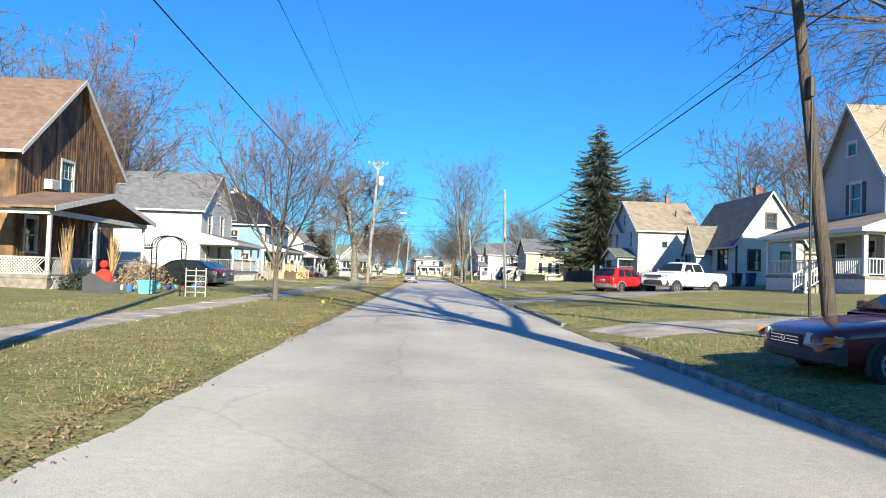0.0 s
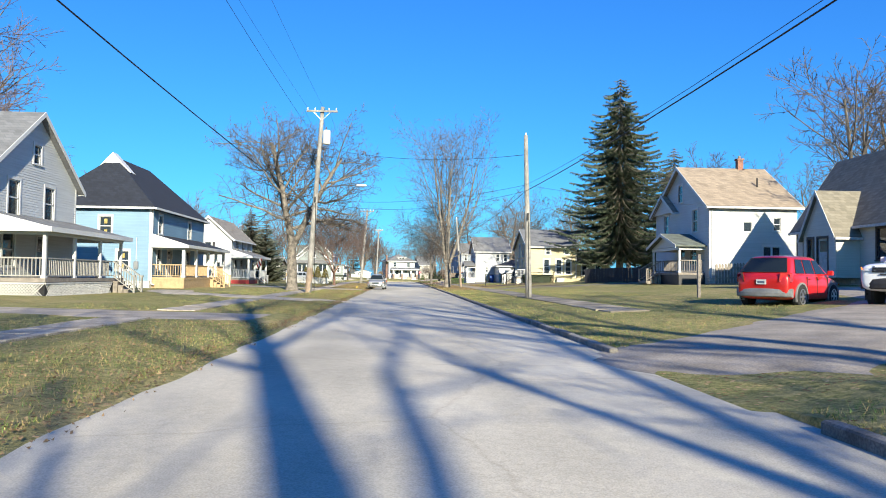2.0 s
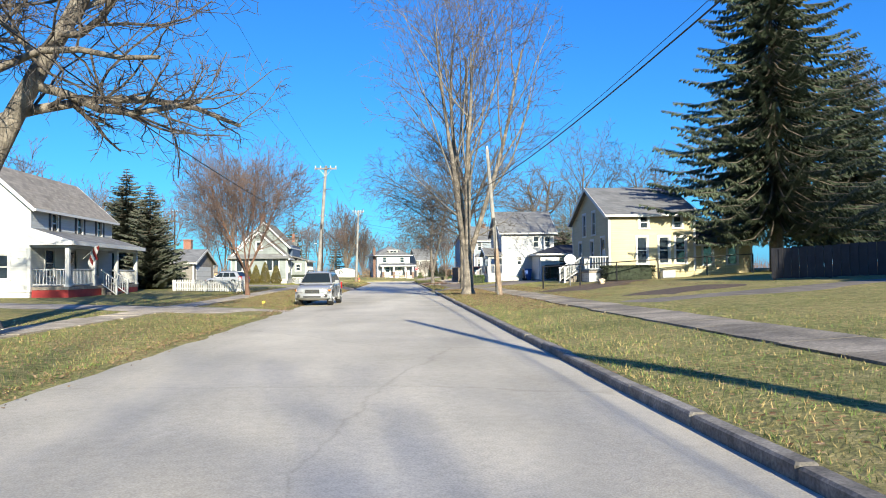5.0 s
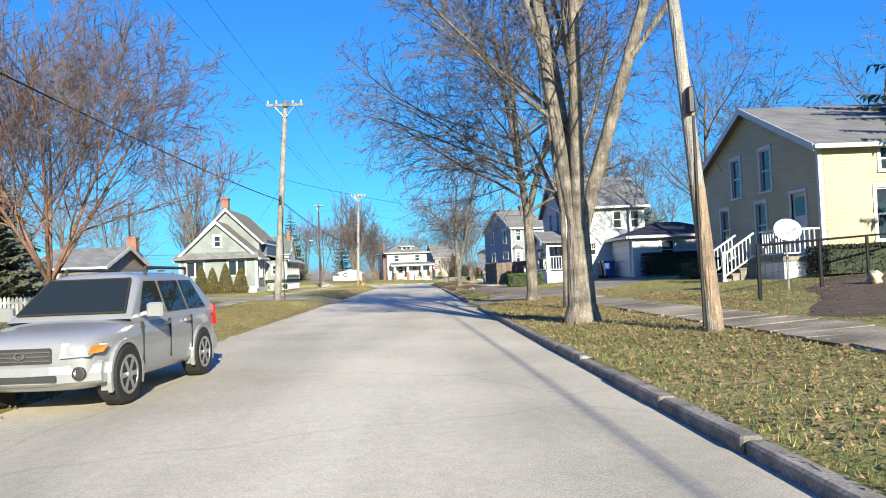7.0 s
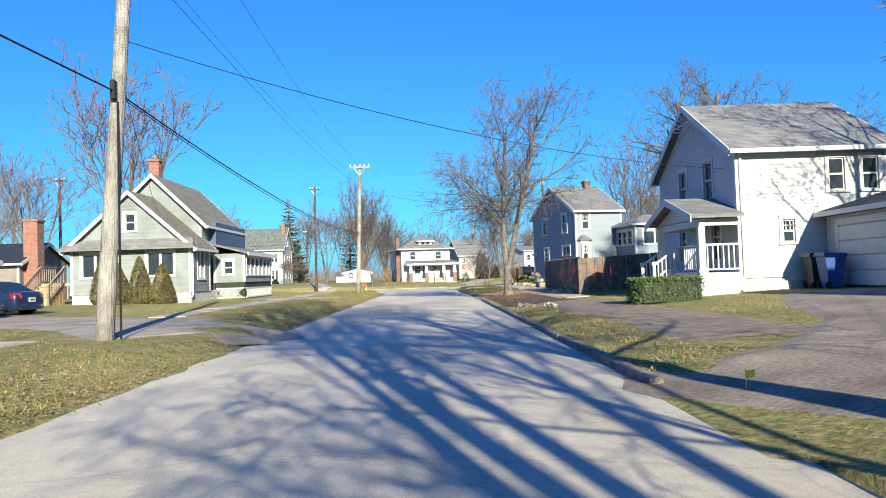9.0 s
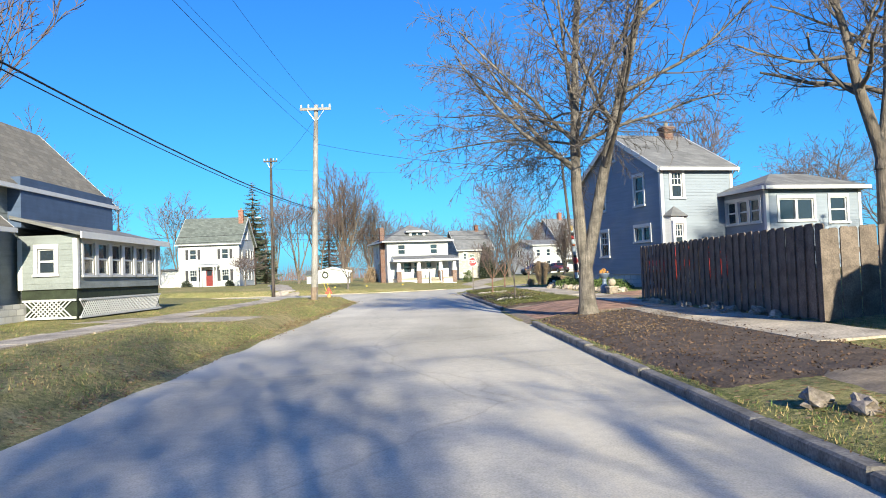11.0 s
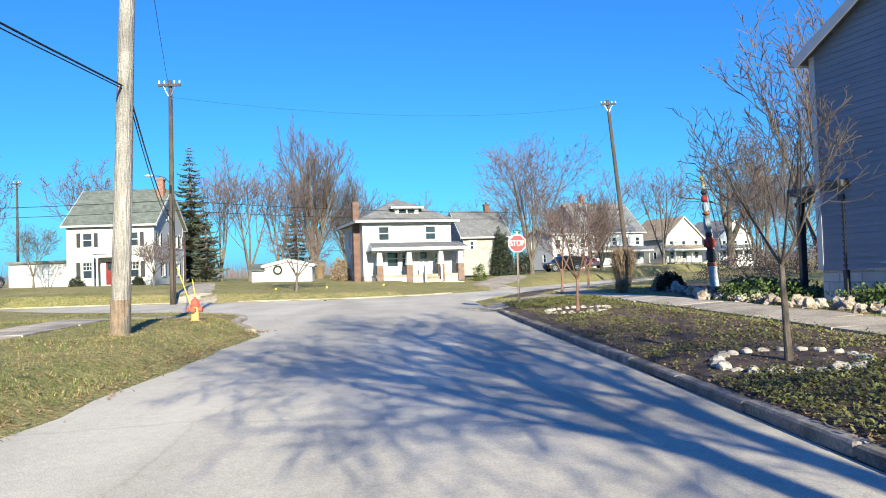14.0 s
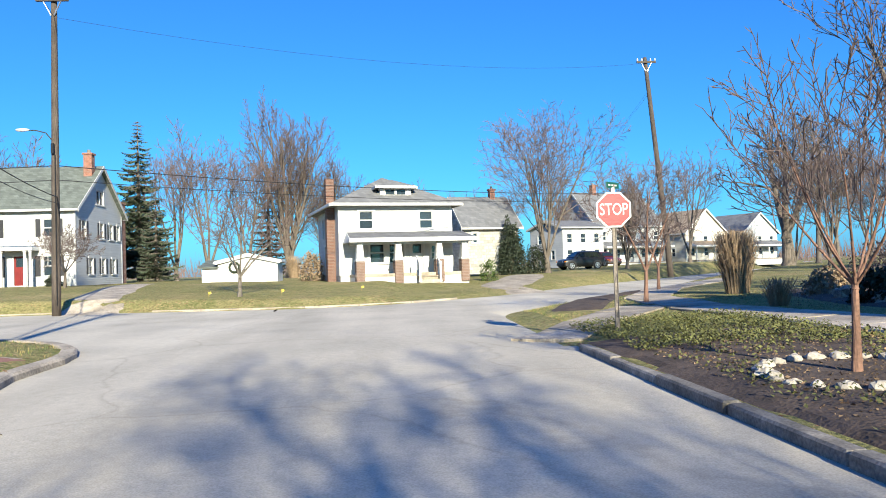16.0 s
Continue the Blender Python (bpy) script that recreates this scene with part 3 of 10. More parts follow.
# walks and drives
ribbon("corner_walk", [(-8.2, 166.0), (-5.9, 165.7), (-4.5, 165.25)], 0.75, M_CONC, 0.03, 0.5, 4, label="pale concrete corner pad with a kerb ramp", category="sidewalk", jitter=0.03)
ribbon("ramp_plate", [(-5.6, 165.6), (-4.55, 165.27)], 0.48, M_RAMP, 0.045, 0.4, 4, label="dull red ramp plate in the corner pad", category="ramp", jitter=0.02)
WALKS = [("pavement_1", [(-6.5, -20), (-6.5, 157), (-7.4, 165.2)], 0.55, 0.03, "narrow old concrete sidewalk of heaved slabs in the lawn", False),
         ("pavement_2", [(6.9, 45.0), (6.8, 105.5), (6.8, 131), (6.7, 140), (7.25, 147.5), (7.3, 160), (7.1, 165.5), (6.85, 169.5), (7.3, 174), (9.5, 179), (15, 186)], 0.6, 0.035, "old concrete sidewalk of cracked slabs beside the lawn", True),
         ("pavement_3", [(3.05, 166.2), (4.4, 168.3), (6.2, 170.8)], 0.6, 0.03, "concrete walk down to the corner ramp", False)]
for _n, _p, _h, _l, _t, _b in WALKS:
    RIBBONS.append((_p, _h * 0.85))
ribbon("mulch_bed_5", [(9.2, 83.5), (11.5, 86.5), (15, 89.5)], 1.5, M_MULCH, 0.03, label="dark bare garden bed in the lawn", category="garden bed", jitter=0.3)
ribbon("driveway_1", [(3.95, 16.5), (9, 17.5), (19, 21)], 2.2, M_CONC, 0.03, label="broken concrete driveway apron", category="driveway", jitter=0.15)
ribbon("driveway_2", [(3.95, 33), (9, 38), (17, 46), (21, 58)], 2.4, M_GRAVEL, 0.03, label="worn gravel driveway", category="driveway", jitter=0.15)
ribbon("driveway_3", [(-2.9, 44), (-8, 44.3), (-14, 45.2)], 2.2, M_GRAVEL, 0.025, label="worn gravel driveway", category="driveway", jitter=0.2)
ribbon("driveway_4", [(-2.9, 57.4), (-6, 59.3), (-13, 65.5), (-13.6, 70)], 1.7, M_CONC, 0.03, label="pale concrete driveway", category="driveway", jitter=0.1)
ribbon("driveway_5", [(-2.9, 84), (-6, 85.6), (-16, 90)], 2.1, M_CONC, 0.03, label="pale concrete driveway apron", category="driveway", jitter=0.15)
ribbon("driveway_6", [(-2.9, 117.5), (-6, 121.5), (-16, 127)], 3.0, M_GRAVEL, 0.025, label="worn earth and gravel driveway", category="driveway", jitter=0.2)
ribbon("driveway_7", [(-2.9, 141.5), (-5.5, 142), (-8.6, 143)], 1.4, M_CONC, 0.03, label="short concrete walk from the street", category="walk", jitter=0.1)
ribbon("driveway_8", [(7.7, 80.6), (22, 85.6)], 1.5, M_ASPH, 0.02, label="dark worn driveway", category="driveway", jitter=0.15)
ribbon("dirt_verge", [(6.2, 113.5), (6.3, 120), (6.0, 130.5)], 1.35, M_EARTH, 0.02, 0.6, 6, label="bare brown earth strip beside the kerb", category="bare earth", jitter=0.35)
ribbon("driveway_9", [(3.95, 109.3), (7.0, 110.8), (9.8, 114.5), (11.2, 118.5), (12.9, 122.6)], 2.3, M_DRIVE, 0.03, 0.6, 8, label="broad worn asphalt driveway", category="driveway", jitter=0.1)
ribbon("driveway_10", [(-9.9, 179.9), (-11.3, 184.5), (-14.9, 199)], 1.05, M_CONC, 0.03, 0.8, 6, label="concrete driveway beside the white house", category="driveway", jitter=0.05)
ribbon("driveway_11", [(6.4, 186.4), (5.6, 190), (7.5, 197), (9, 203)], 1.5, M_CONC, 0.03, label="concrete driveway", category="driveway", jitter=0.05)
ribbon("driveway_12", [(-26, 181.5), (-27.5, 192), (-27.5, 198)], 1.8, M_CONC, 0.02, label="concrete driveway to the garage", category="driveway", jitter=0.05)
ribbon("brick_bed", [(5.2, 139.95), (5.2, 146.5)], 1.54, M_EARTH, 0.038, 0.3, 14, label="sandy bed under the brick drive", category="driveway", jitter=0.02)
ribbon("mulch_bed_1", [(8.5, 92), (10.8, 96), (13.5, 100.5), (15.5, 103.5)], 1.8, M_MULCH, 0.035, label="dark mulch bed beside the lawn", category="garden bed", jitter=0.2)
ribbon("mulch_bed_2", [(5.2, 128.6), (5.2, 134.5), (5.2, 138.2), (5.2, 139.9)], 1.36, M_MULCH, 0.03, 0.4, 10, label="dark mulch bed round a street tree", category="garden bed", jitter=0.12)
ribbon("mulch_bed_4", [(8.9, 160.5), (9.3, 164), (9.9, 168.5), (11.9, 173.6)], 1.25, M_MULCH, 0.03, label="dark garden bed beside the sidewalk", category="garden bed", jitter=0.2)
ribbon("brick_bed_2", [(7.1, 146.2), (8.6, 146.8), (11.4, 148.9)], 1.55, M_EARTH, 0.037, 0.3, 14, label="sandy bed under the inner brick drive", category="driveway", jitter=0.02)
ribbon("mulch_bed_6", [(4.6, 170.9), (5.4, 173.2), (6.6, 176.2), (9.0, 179.4)], 0.7, M_MULCH, 0.035, 0.5, 6, label="dark planting bed inside the corner", category="garden bed", jitter=0.1)
ribbon("mulch_bed_3", [(5.2, 146.5), (5.02, 156), (4.9, 162), (4.86, 165.4)], 1.5, M_MULCH, 0.035, 0.4, 12, label="dark planting strip beside the kerb", category="garden bed", jitter=0.04)

# ---------- house kit ----------
from mathutils.geometry import tessellate_polygon

def holed(geo, outline, holes, place, thick):
    """A wall of that outline (u, v) with openings through it; place(u, v, d) gives the point d metres inside the face."""
    loops = [outline] + [[(u0, v0), (u1, v0), (u1, v1), (u0, v1)] for u0, v0, u1, v1 in holes]
    flat = [p for lp in loops for p in lp]
    tris = tessellate_polygon([[Vector((u, v, 0)) for u, v in lp] for lp in loops])
    n = len(flat)
    fs = [tuple(t) for t in tris] + [tuple(n + i for i in t) for t in tris]
    o = 0
    for lp in loops:
        k = len(lp)
        fs += [(o + i, o + (i + 1) % k, n + o + (i + 1) % k, n + o + i) for i in range(k)]
        o += k
    geo.add([place(u, v, d) for d in (0.0, thick) for u, v in flat], fs)

def glazed(house, place, u0, v0, u1, v1, style, trim, label=""):
    """A window in an opening: casing with sash bars, sill and panes; style: d double-hung, g with glazing bars, p plain, s with shutters, 2 paired."""
    c, s = 0.11, 0.045
    mid = (v0 + v1) / 2
    g = Geo()
    ring = [(u0 - c, v0), (u0, v0), (u0, v1), (u1, v1), (u1, v0), (u1 + c, v0), (u1 + c, v1 + c * 1.2), (u0 - c, v1 + c * 1.2)]
    holed(g, ring, [], lambda u, v, d: place(u, v, d - 0.04), 0.12)
    w = part("window", g, trim, house, label)
    g = Geo()
    holed(g, [(u0, v0), (u1, v0), (u1, v1), (u0, v1)], [(u0 + s, v0 + s, u1 - s, v1 - s)], lambda u, v, d: place(u, v, d + 0.02), 0.07)
    part("sash", g, trim, w)
    def bar(name, a0, b0, a1, b1, d0, d1):
        g = Geo()
        g.hexa([place(a, b, d) for d in (d0, d1) for a, b in ((a0, b0), (a1, b0), (a1, b1), (a0, b1))])
        part(name, g, trim, w)
    if "d" in style or "g" in style:
        bar("meeting_rail", u0 + s, mid - 0.03, u1 - s, mid + 0.03, 0.02, 0.08)
    if "2" in style:
        um = (u0 + u1) / 2
        bar("mullion", um - 0.06, v0 + s, um + 0.06, v1 - s, -0.01, 0.09)
    if "g" in style:
        n = 3
        for i in range(1, n):
            u = u0 + (u1 - u0) * i / n
            bar("muntin", u - 0.014, mid + 0.03, u + 0.014, v1 - s, 0.04, 0.075)
        bar("muntin", u0 + s, (mid + v1) / 2 - 0.014, u1 - s, (mid + v1) / 2 + 0.014, 0.042, 0.073)
    g = Geo()
    g.hexa([place(a, b, d) for d in (-0.07, 0.06) for a, b in ((u0 - c - 0.03, v0 - 0.07), (u1 + c + 0.03, v0 - 0.07), (u1 + c + 0.03, v0), (u0 - c - 0.03, v0))])
    part("sill", g, trim, w)
    for b0, b1, dd in (((v0 + s, mid, 0.05), (mid, v1 - s, 0.06)) if ("d" in style or "g" in style) else ((v0 + s, v1 - s, 0.05),)):
        g = Geo()
        g.hexa([place(a, b, d) for d in (dd, dd + 0.008) for a, b in ((u0 + s, b0), (u1 - s, b0), (u1 - s, b1), (u0 + s, b1))])
        p = part("pane", g, M_GLASS, w)
        p.visible_shadow = False
    if "y" in style:
        um = (u0 + u1) / 2
        for b0, b1 in (((mid + v1) / 2 - 0.16, (mid + v1) / 2 + 0.16), ((mid + v0) / 2 - 0.16, (mid + v0) / 2 + 0.08)):
            g = Geo()
            g.hexa([place(a, b, d) for d in (0.04, 0.046) for a, b in ((um - 0.1, b0), (um + 0.1, b0), (um + 0.1, b1), (um - 0.1, b1))])
            part("sticker", g, M_STICK, w, "paper sticker on the glass")
    # a white blind, which also supplies the pale sky reflection of upper panes
    if "b" in style:
        g = Geo()
        g.hexa([place(a, b, d) for d in (0.11, 0.12) for a, b in ((u0, mid - (v1 - v0) * 0.05), (u1, mid - (v1 - v0) * 0.05), (u1, v1), (u0, v1))])
        part("blind", g, M_TRIM, w, "white roller blind half down, also standing in for sky reflection")
    if "s" in style:
        sw = 0.32 * min(1, (u1 - u0) / 0.8)
        for a0 in (u0 - c - sw - 0.02, u1 + c + 0.02):
            g = Geo()
            g.hexa([place(a, b, d) for d in (-0.03, -0.002) for a, b in ((a0, v0), (a0 + sw, v0), (a0 + sw, v1), (a0, v1))])
            for k in range(7):
                z = v0 + (v1 - v0) * (k + 0.5) / 7
                g.hexa([place(a, b, d) for d in (-0.045, -0.03) for a, b in ((a0 + 0.04, z - 0.04), (a0 + sw - 0.04, z - 0.04), (a0 + sw - 0.04, z + 0.03), (a0 + 0.04, z + 0.03))])
            part("shutter", g, M_SHUT, w, "black louvred shutter")
    return w

def hung_door(house, place, u0, v0, u1, v1, m, trim):
    g = Geo()
    def bar(a0, b0, a1, b1, d0, d1):
        g.hexa([place(a, b, d) for d in (d0, d1) for a, b in ((a0, b0), (a1, b0), (a1, b1), (a0, b1))])
    bar(u0, v0, u1, v1, 0.05, 0.1)
    h, w = v1 - v0, u1 - u0
    for b0, b1 in ((0.06, 0.32), (0.38, 0.56)):
        for a0, a1 in ((0.12, 0.46), (0.54, 0.88)):
            bar(u0 + a0 * w, v0 + b0 * h, u0 + a1 * w, v0 + b1 * h, 0.035, 0.05)
    d = part("door", g, m, house)
    g = Geo()
    bar(u0 - 0.1, v0, u0, v1, -0.035, 0.09), bar(u1, v0, u1 + 0.1, v1, -0.035, 0.09), bar(u0 - 0.1, v1, u1 + 0.1, v1 + 0.12, -0.04, 0.09)
    part("door_frame", g, trim, d)
    g = Geo()
    bar(u0 + 0.15 * w, v0 + 0.64 * h, u1 - 0.15 * w, v0 + 0.94 * h, 0.04, 0.049)
    part("pane", g, M_GLASS, d)
    g = Geo()
    g.tube(place(u1 - 0.1, v0 + 0.46 * h, 0.05), place(u1 - 0.1, v0 + 0.46 * h, -0.02), 0.03)
    part("knob", g, M_CHROME, d)
    return d

def slab(geo, a, b, c, d, t):
    """A roof slope through four corners (a, b along the eave; c, d along the ridge), t thick downwards."""
    geo.hexa([Vector(p) - Vector((0, 0, t)) for p in (a, b, c, d)] + [Vector(p) for p in (a, b, c, d)])

def gable_roof(house, x0, x1, y0, y1, ze, zr, along, over, m, trim, name="roof", t=0.14):
    """A gable roof over a rectangle, with its ridge along x or y; over: the overhang."""
    r = None
    for sgn in (-1, 1):
        g, k = Geo(), Geo()
        if along == "y":
            xm, e = (x0 + x1) / 2, (x0 if sgn < 0 else x1)
            sl = (zr - ze) / abs(xm - e)
            xe = e + sgn * over
            zo = ze - over * sl
            slab(g, (xe, y0 - over, zo), (xe, y1 + over, zo), (xm, y1 + over, zr), (xm, y0 - over, zr), t)
            for y in (y0 - over - 0.022, y1 + over - 0.012):
                k.hexa([(xe, y, zo - t - 0.08), (xm, y, zr - t - 0.08), (xm, y + 0.034, zr - t - 0.08), (xe, y + 0.034, zo - t - 0.08), (xe, y, zo + 0.01), (xm, y, zr + 0.01), (xm, y + 0.034, zr + 0.01), (xe, y + 0.034, zo + 0.01)])
            k.beam((xe + sgn * 0.05, y0 - over, zo - 0.09), (xe + sgn * 0.05, y1 + over, zo - 0.09), 0.11, 0.13)
        else:
            ym, e = (y0 + y1) / 2, (y0 if sgn < 0 else y1)
            sl = (zr - ze) / abs(ym - e)
            ye = e + sgn * over
            zo = ze - over * sl
            slab(g, (x0 - over, ye, zo), (x1 + over, ye, zo), (x1 + over, ym, zr), (x0 - over, ym, zr), t)
            for x in (x0 - over - 0.022, x1 + over - 0.012):
                k.hexa([(x, ye, zo - t - 0.08), (x, ym, zr - t - 0.08), (x + 0.034, ym, zr - t - 0.08), (x + 0.034, ye, zo - t - 0.08), (x, ye, zo + 0.01), (x, ym, zr + 0.01), (x + 0.034, ym, zr + 0.01), (x + 0.034, ye, zo + 0.01)])
            k.beam((x0 - over, ye + sgn * 0.05, zo - 0.09), (x1 + over, ye + sgn * 0.05, zo - 0.09), 0.11, 0.13)
        r = part(name, g, m, house)
        part("rake_board", k, trim, r, "white painted rake board and gutter")
    return r

def hip_roof(house, x0, x1, y0, y1, ze, zr, over, m, trim, cut=1.0, t=0.14, name="roof"):
    """A hip roof; cut below 1 leaves a short ridge along the longer side."""
    X0, X1, Y0, Y1 = x0 - over, x1 + over, y0 - over, y1 + over
    w, d = X1 - X0, Y1 - Y0
    xm, ym = (X0 + X1) / 2, (Y0 + Y1) / 2
    run = min(w, d) / 2 * cut
    a, b = ((xm, Y0 + run, zr), (xm, Y1 - run, zr)) if d >= w else ((X0 + run, ym, zr), (X1 - run, ym, zr))
    c = [(X0, Y0, ze), (X1, Y0, ze), (X1, Y1, ze), (X0, Y1, ze)]
    g = Geo()
    if d >= w:
        fs = [(0, 1, 4), (1, 2, 5, 4), (2, 3, 5), (3, 0, 4, 5)]
    else:
        fs = [(0, 1, 5, 4), (1, 2, 5), (2, 3, 4, 5), (3, 0, 4)]
    vs = c + [a, b]
    g.add(vs, fs)
    g.add([(x, y, z - t) for x, y, z in c], [(0, 1, 2, 3)])
    o = [(x, y, z - t) for x, y, z in c]
    g.add(c + o, [(i, (i + 1) % 4, 4 + (i + 1) % 4, 4 + i) for i in range(4)])
    r = part(name, g, m, house)
    k = Geo()
    for i in range(4):
        p, q = Vector(c[i]), Vector(c[(i + 1) % 4])
        n = (q - p).normalized().cross(Vector((0, 0, 1))) * 0.055
        k.beam(p + n - Vector((0, 0, 0.08)), q + n - Vector((0, 0, 0.08)), 0.11, 0.14)
    part("gutter", k, trim, r, "white painted gutter")
    return r

def clapboards(wall, a, b, lo, hi, z0, ze, zr, holes, place, rise, m):
    """Lapped boards over a wall's face: each leans out to its lower edge and stops at the openings."""
    g = Geo()
    top = ze if zr is None else zr
    for k in range(int((top - z0) / rise)):
        v0 = z0 + k * rise
        v1 = v0 + rise + 0.004
        p, q = a, b
        if v1 > ze and zr is not None:
            cut = (v1 - ze) / (zr - ze) * (hi - lo) / 2
            p, q = max(a, lo + cut), min(b, hi - cut)
        spans = [(p, q)]
        for h0, h1, w0, w1 in holes:
            if w0 < v1 and w1 > v0:
                spans = [t for s0, s1 in spans for t in ((s0, min(s1, h0)), (max(s0, h1), s1)) if t[1] - t[0] > 0.03]
        for s0, s1 in spans:
            if s1 - s0 > 0.05:
                g.add([place(s0, v0, -0.018), place(s1, v0, -0.018), place(s1, v1, -0.004), place(s0, v1, -0.004), place(s0, v0, 0.0), place(s1, v0, 0.0)], [(0, 1, 2, 3), (0, 4, 5, 1)])
    if g.f:
        tagged(part("cladding", g, m, wall), kind="stuff")

def walls(house, x0, x1, y0, y1, z0, ze, m, zr=None, along=None, openings=None, trim=None, doors=None, name="wall", corner=True):
    """Four walls of a box with openings: {'f': front (y0), 'b': back, 'l': x0, 'r': x1}, each a list of (u, v, w, h, style)."""
    trim = trim or M_TRIM
    made = {}
    spec = {"f": (x0, x1, lambda u, v, d: (u, y0 + d, v)), "b": (x0, x1, lambda u, v, d: (u, y1 - d, v)),
            "l": (y0 + 0.16, y1 - 0.16, lambda u, v, d: (x0 + d, u, v)), "r": (y0 + 0.16, y1 - 0.16, lambda u, v, d: (x1 - d, u, v))}
    for side, (a, b, place) in spec.items():
        gab = zr is not None and ((along == "y" and side in "fb") or (along == "x" and side in "lr"))
        lo, hi = (x0, x1) if side in "fb" else (y0, y1)
        out = [(a, z0), (b, z0), (b, ze), (a, ze)]
        if gab:
            out = [(a, z0), (b, z0), (b, ze + (zr - ze) * (hi - b) / ((hi - lo) / 2)), ((lo + hi) / 2, zr), (a, ze + (zr - ze) * (a - lo) / ((hi - lo) / 2))]
        holes = []
        for u, v, w, h, st in (openings or {}).get(side, []):
            holes.append((u - w / 2, v, u + w / 2, v + h))
        dr = (doors or {}).get(side, [])
        for u, v, w, h, dm in dr:
            holes.append((u - w / 2, v, u + w / 2, v + h))
        g = Geo()
        holed(g, out, holes, place, 0.16)
        wall = part(name, g, m, house)
        made[side] = wall
        if m.name in LAPPED:
            hole = [(u - w / 2 - 0.12, u + w / 2 + 0.12, v - 0.08, v + h + 0.14) for u, v, w, h, _ in (openings or {}).get(side, []) + dr]
            clapboards(wall, a, b, lo, hi, z0, ze, zr if gab else None, hole, place, LAPPED[m.name], m)
        for u, v, w, h, st in (openings or {}).get(side, []):
            glazed(house, place, u - w / 2, v, u + w / 2, v + h, st, trim)
        for u, v, w, h, dm in dr:
            hung_door(house, place, u - w / 2, v, u + w / 2, v + h, dm, trim)
    # floors coloured near-black, so the rooms' darkness is in the paint
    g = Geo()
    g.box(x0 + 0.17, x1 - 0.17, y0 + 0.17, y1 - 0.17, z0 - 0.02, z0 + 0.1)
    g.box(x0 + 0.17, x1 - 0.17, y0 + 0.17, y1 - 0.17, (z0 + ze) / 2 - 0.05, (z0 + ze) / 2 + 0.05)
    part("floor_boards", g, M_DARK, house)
    if corner:
        for cx, cy in ((x0, y0), (x1, y0), (x0, y1), (x1, y1)):
            g = Geo()
            sx, sy = (-1 if cx == x0 else 1), (-1 if cy == y0 else 1)
            g.box(min(cx + sx * 0.025, cx - sx * 0.11), max(cx + sx * 0.025, cx - sx * 0.11), min(cy + sy * 0.025, cy), max(cy + sy * 0.025, cy), z0, ze - 0.1)
            g.box(min(cx + sx * 0.025, cx), max(cx + sx * 0.025, cx), min(cy, cy - sy * 0.11), max(cy, cy - sy * 0.11), z0, ze - 0.1)
            part("corner_board", g, trim, house)
    return made

def base_wall(house, x0, x1, y0, y1, z1, m, depth=0.9):
    g = Geo()
    g.box(x0 + 0.03, x1 - 0.03, y0 + 0.03, y1 - 0.03, z1 - depth, z1)
    return part("foundation", g, m, house)

def chimney(house, x, y, z0, z1, w=0.7, m=None):
    g = Geo()
    g.box(x - w / 2, x + w / 2, y - w / 2, y + w / 2, z0, z1 - 0.12)
    g.box(x - w / 2 - 0.06, x + w / 2 + 0.06, y - w / 2 - 0.06, y + w / 2 + 0.06, z1 - 0.12, z1)
    c = part("chimney", g, m or M_BRICK, house, "red brick chimney")
    g = Geo()
    g.lathe([(w * 0.22, z1), (w * 0.2, z1 + 0.22)], 10, (x, y, 0))
    part("flue", g, M_KERB, c)

_bal = {}
def railing(parent, p0, p1, h=0.85, m=None, gap=0.16, thick=0.035):
    """Top and bottom rail with separate balusters, from p0 to p1 (deck heights)."""
    m = m or M_TRIM
    p0, p1 = Vector(p0), Vector(p1)
    g = Geo()
    g.beam(p0 + Vector((0, 0, h)), p1 + Vector((0, 0, h)), 0.08, 0.06)
    r = part("railing", g, m, parent)
    g = Geo()
    g.beam(p0 + Vector((0, 0, 0.1)), p1 + Vector((0, 0, 0.1)), 0.06, 0.05)
    part("bottom_rail", g, m, r)
    key = (m.name, round(h, 2), thick)
    if key not in _bal:
        q = Geo()
        q.box(-thick / 2, thick / 2, -thick / 2, thick / 2, 0.1, h)
        _bal[key] = q.mesh("baluster", m)
    n = max(2, int((p1 - p0).length / gap))
    for i in range(1, n):
        b = part("baluster", _bal[key], m, r)
        b.location = p0 + (p1 - p0) * i / n

def post(parent, x, y, z0, z1, w=0.14, m=None, round_=False, name="post"):
    g = Geo()
    if round_:
        g.lathe([(w * 0.75, z0), (w * 0.75, z0 + 0.08), (w * 0.55, z0 + 0.1), (w * 0.46, z1 - 0.1), (w * 0.7, z1 - 0.08), (w * 0.7, z1)], 12, (x, y, 0))
    else:
        g.cbox(x - w / 2, x + w / 2, y - w / 2, y + w / 2, z0, z1, 0.012)
        g.box(x - w * 0.68, x + w * 0.68, y - w * 0.68, y + w * 0.68, z0, z0 + 0.1)
        g.box(x - w * 0.68, x + w * 0.68, y - w * 0.68, y + w * 0.68, z1 - 0.1, z1)
    return part(name, g, m or M_TRIM, parent)

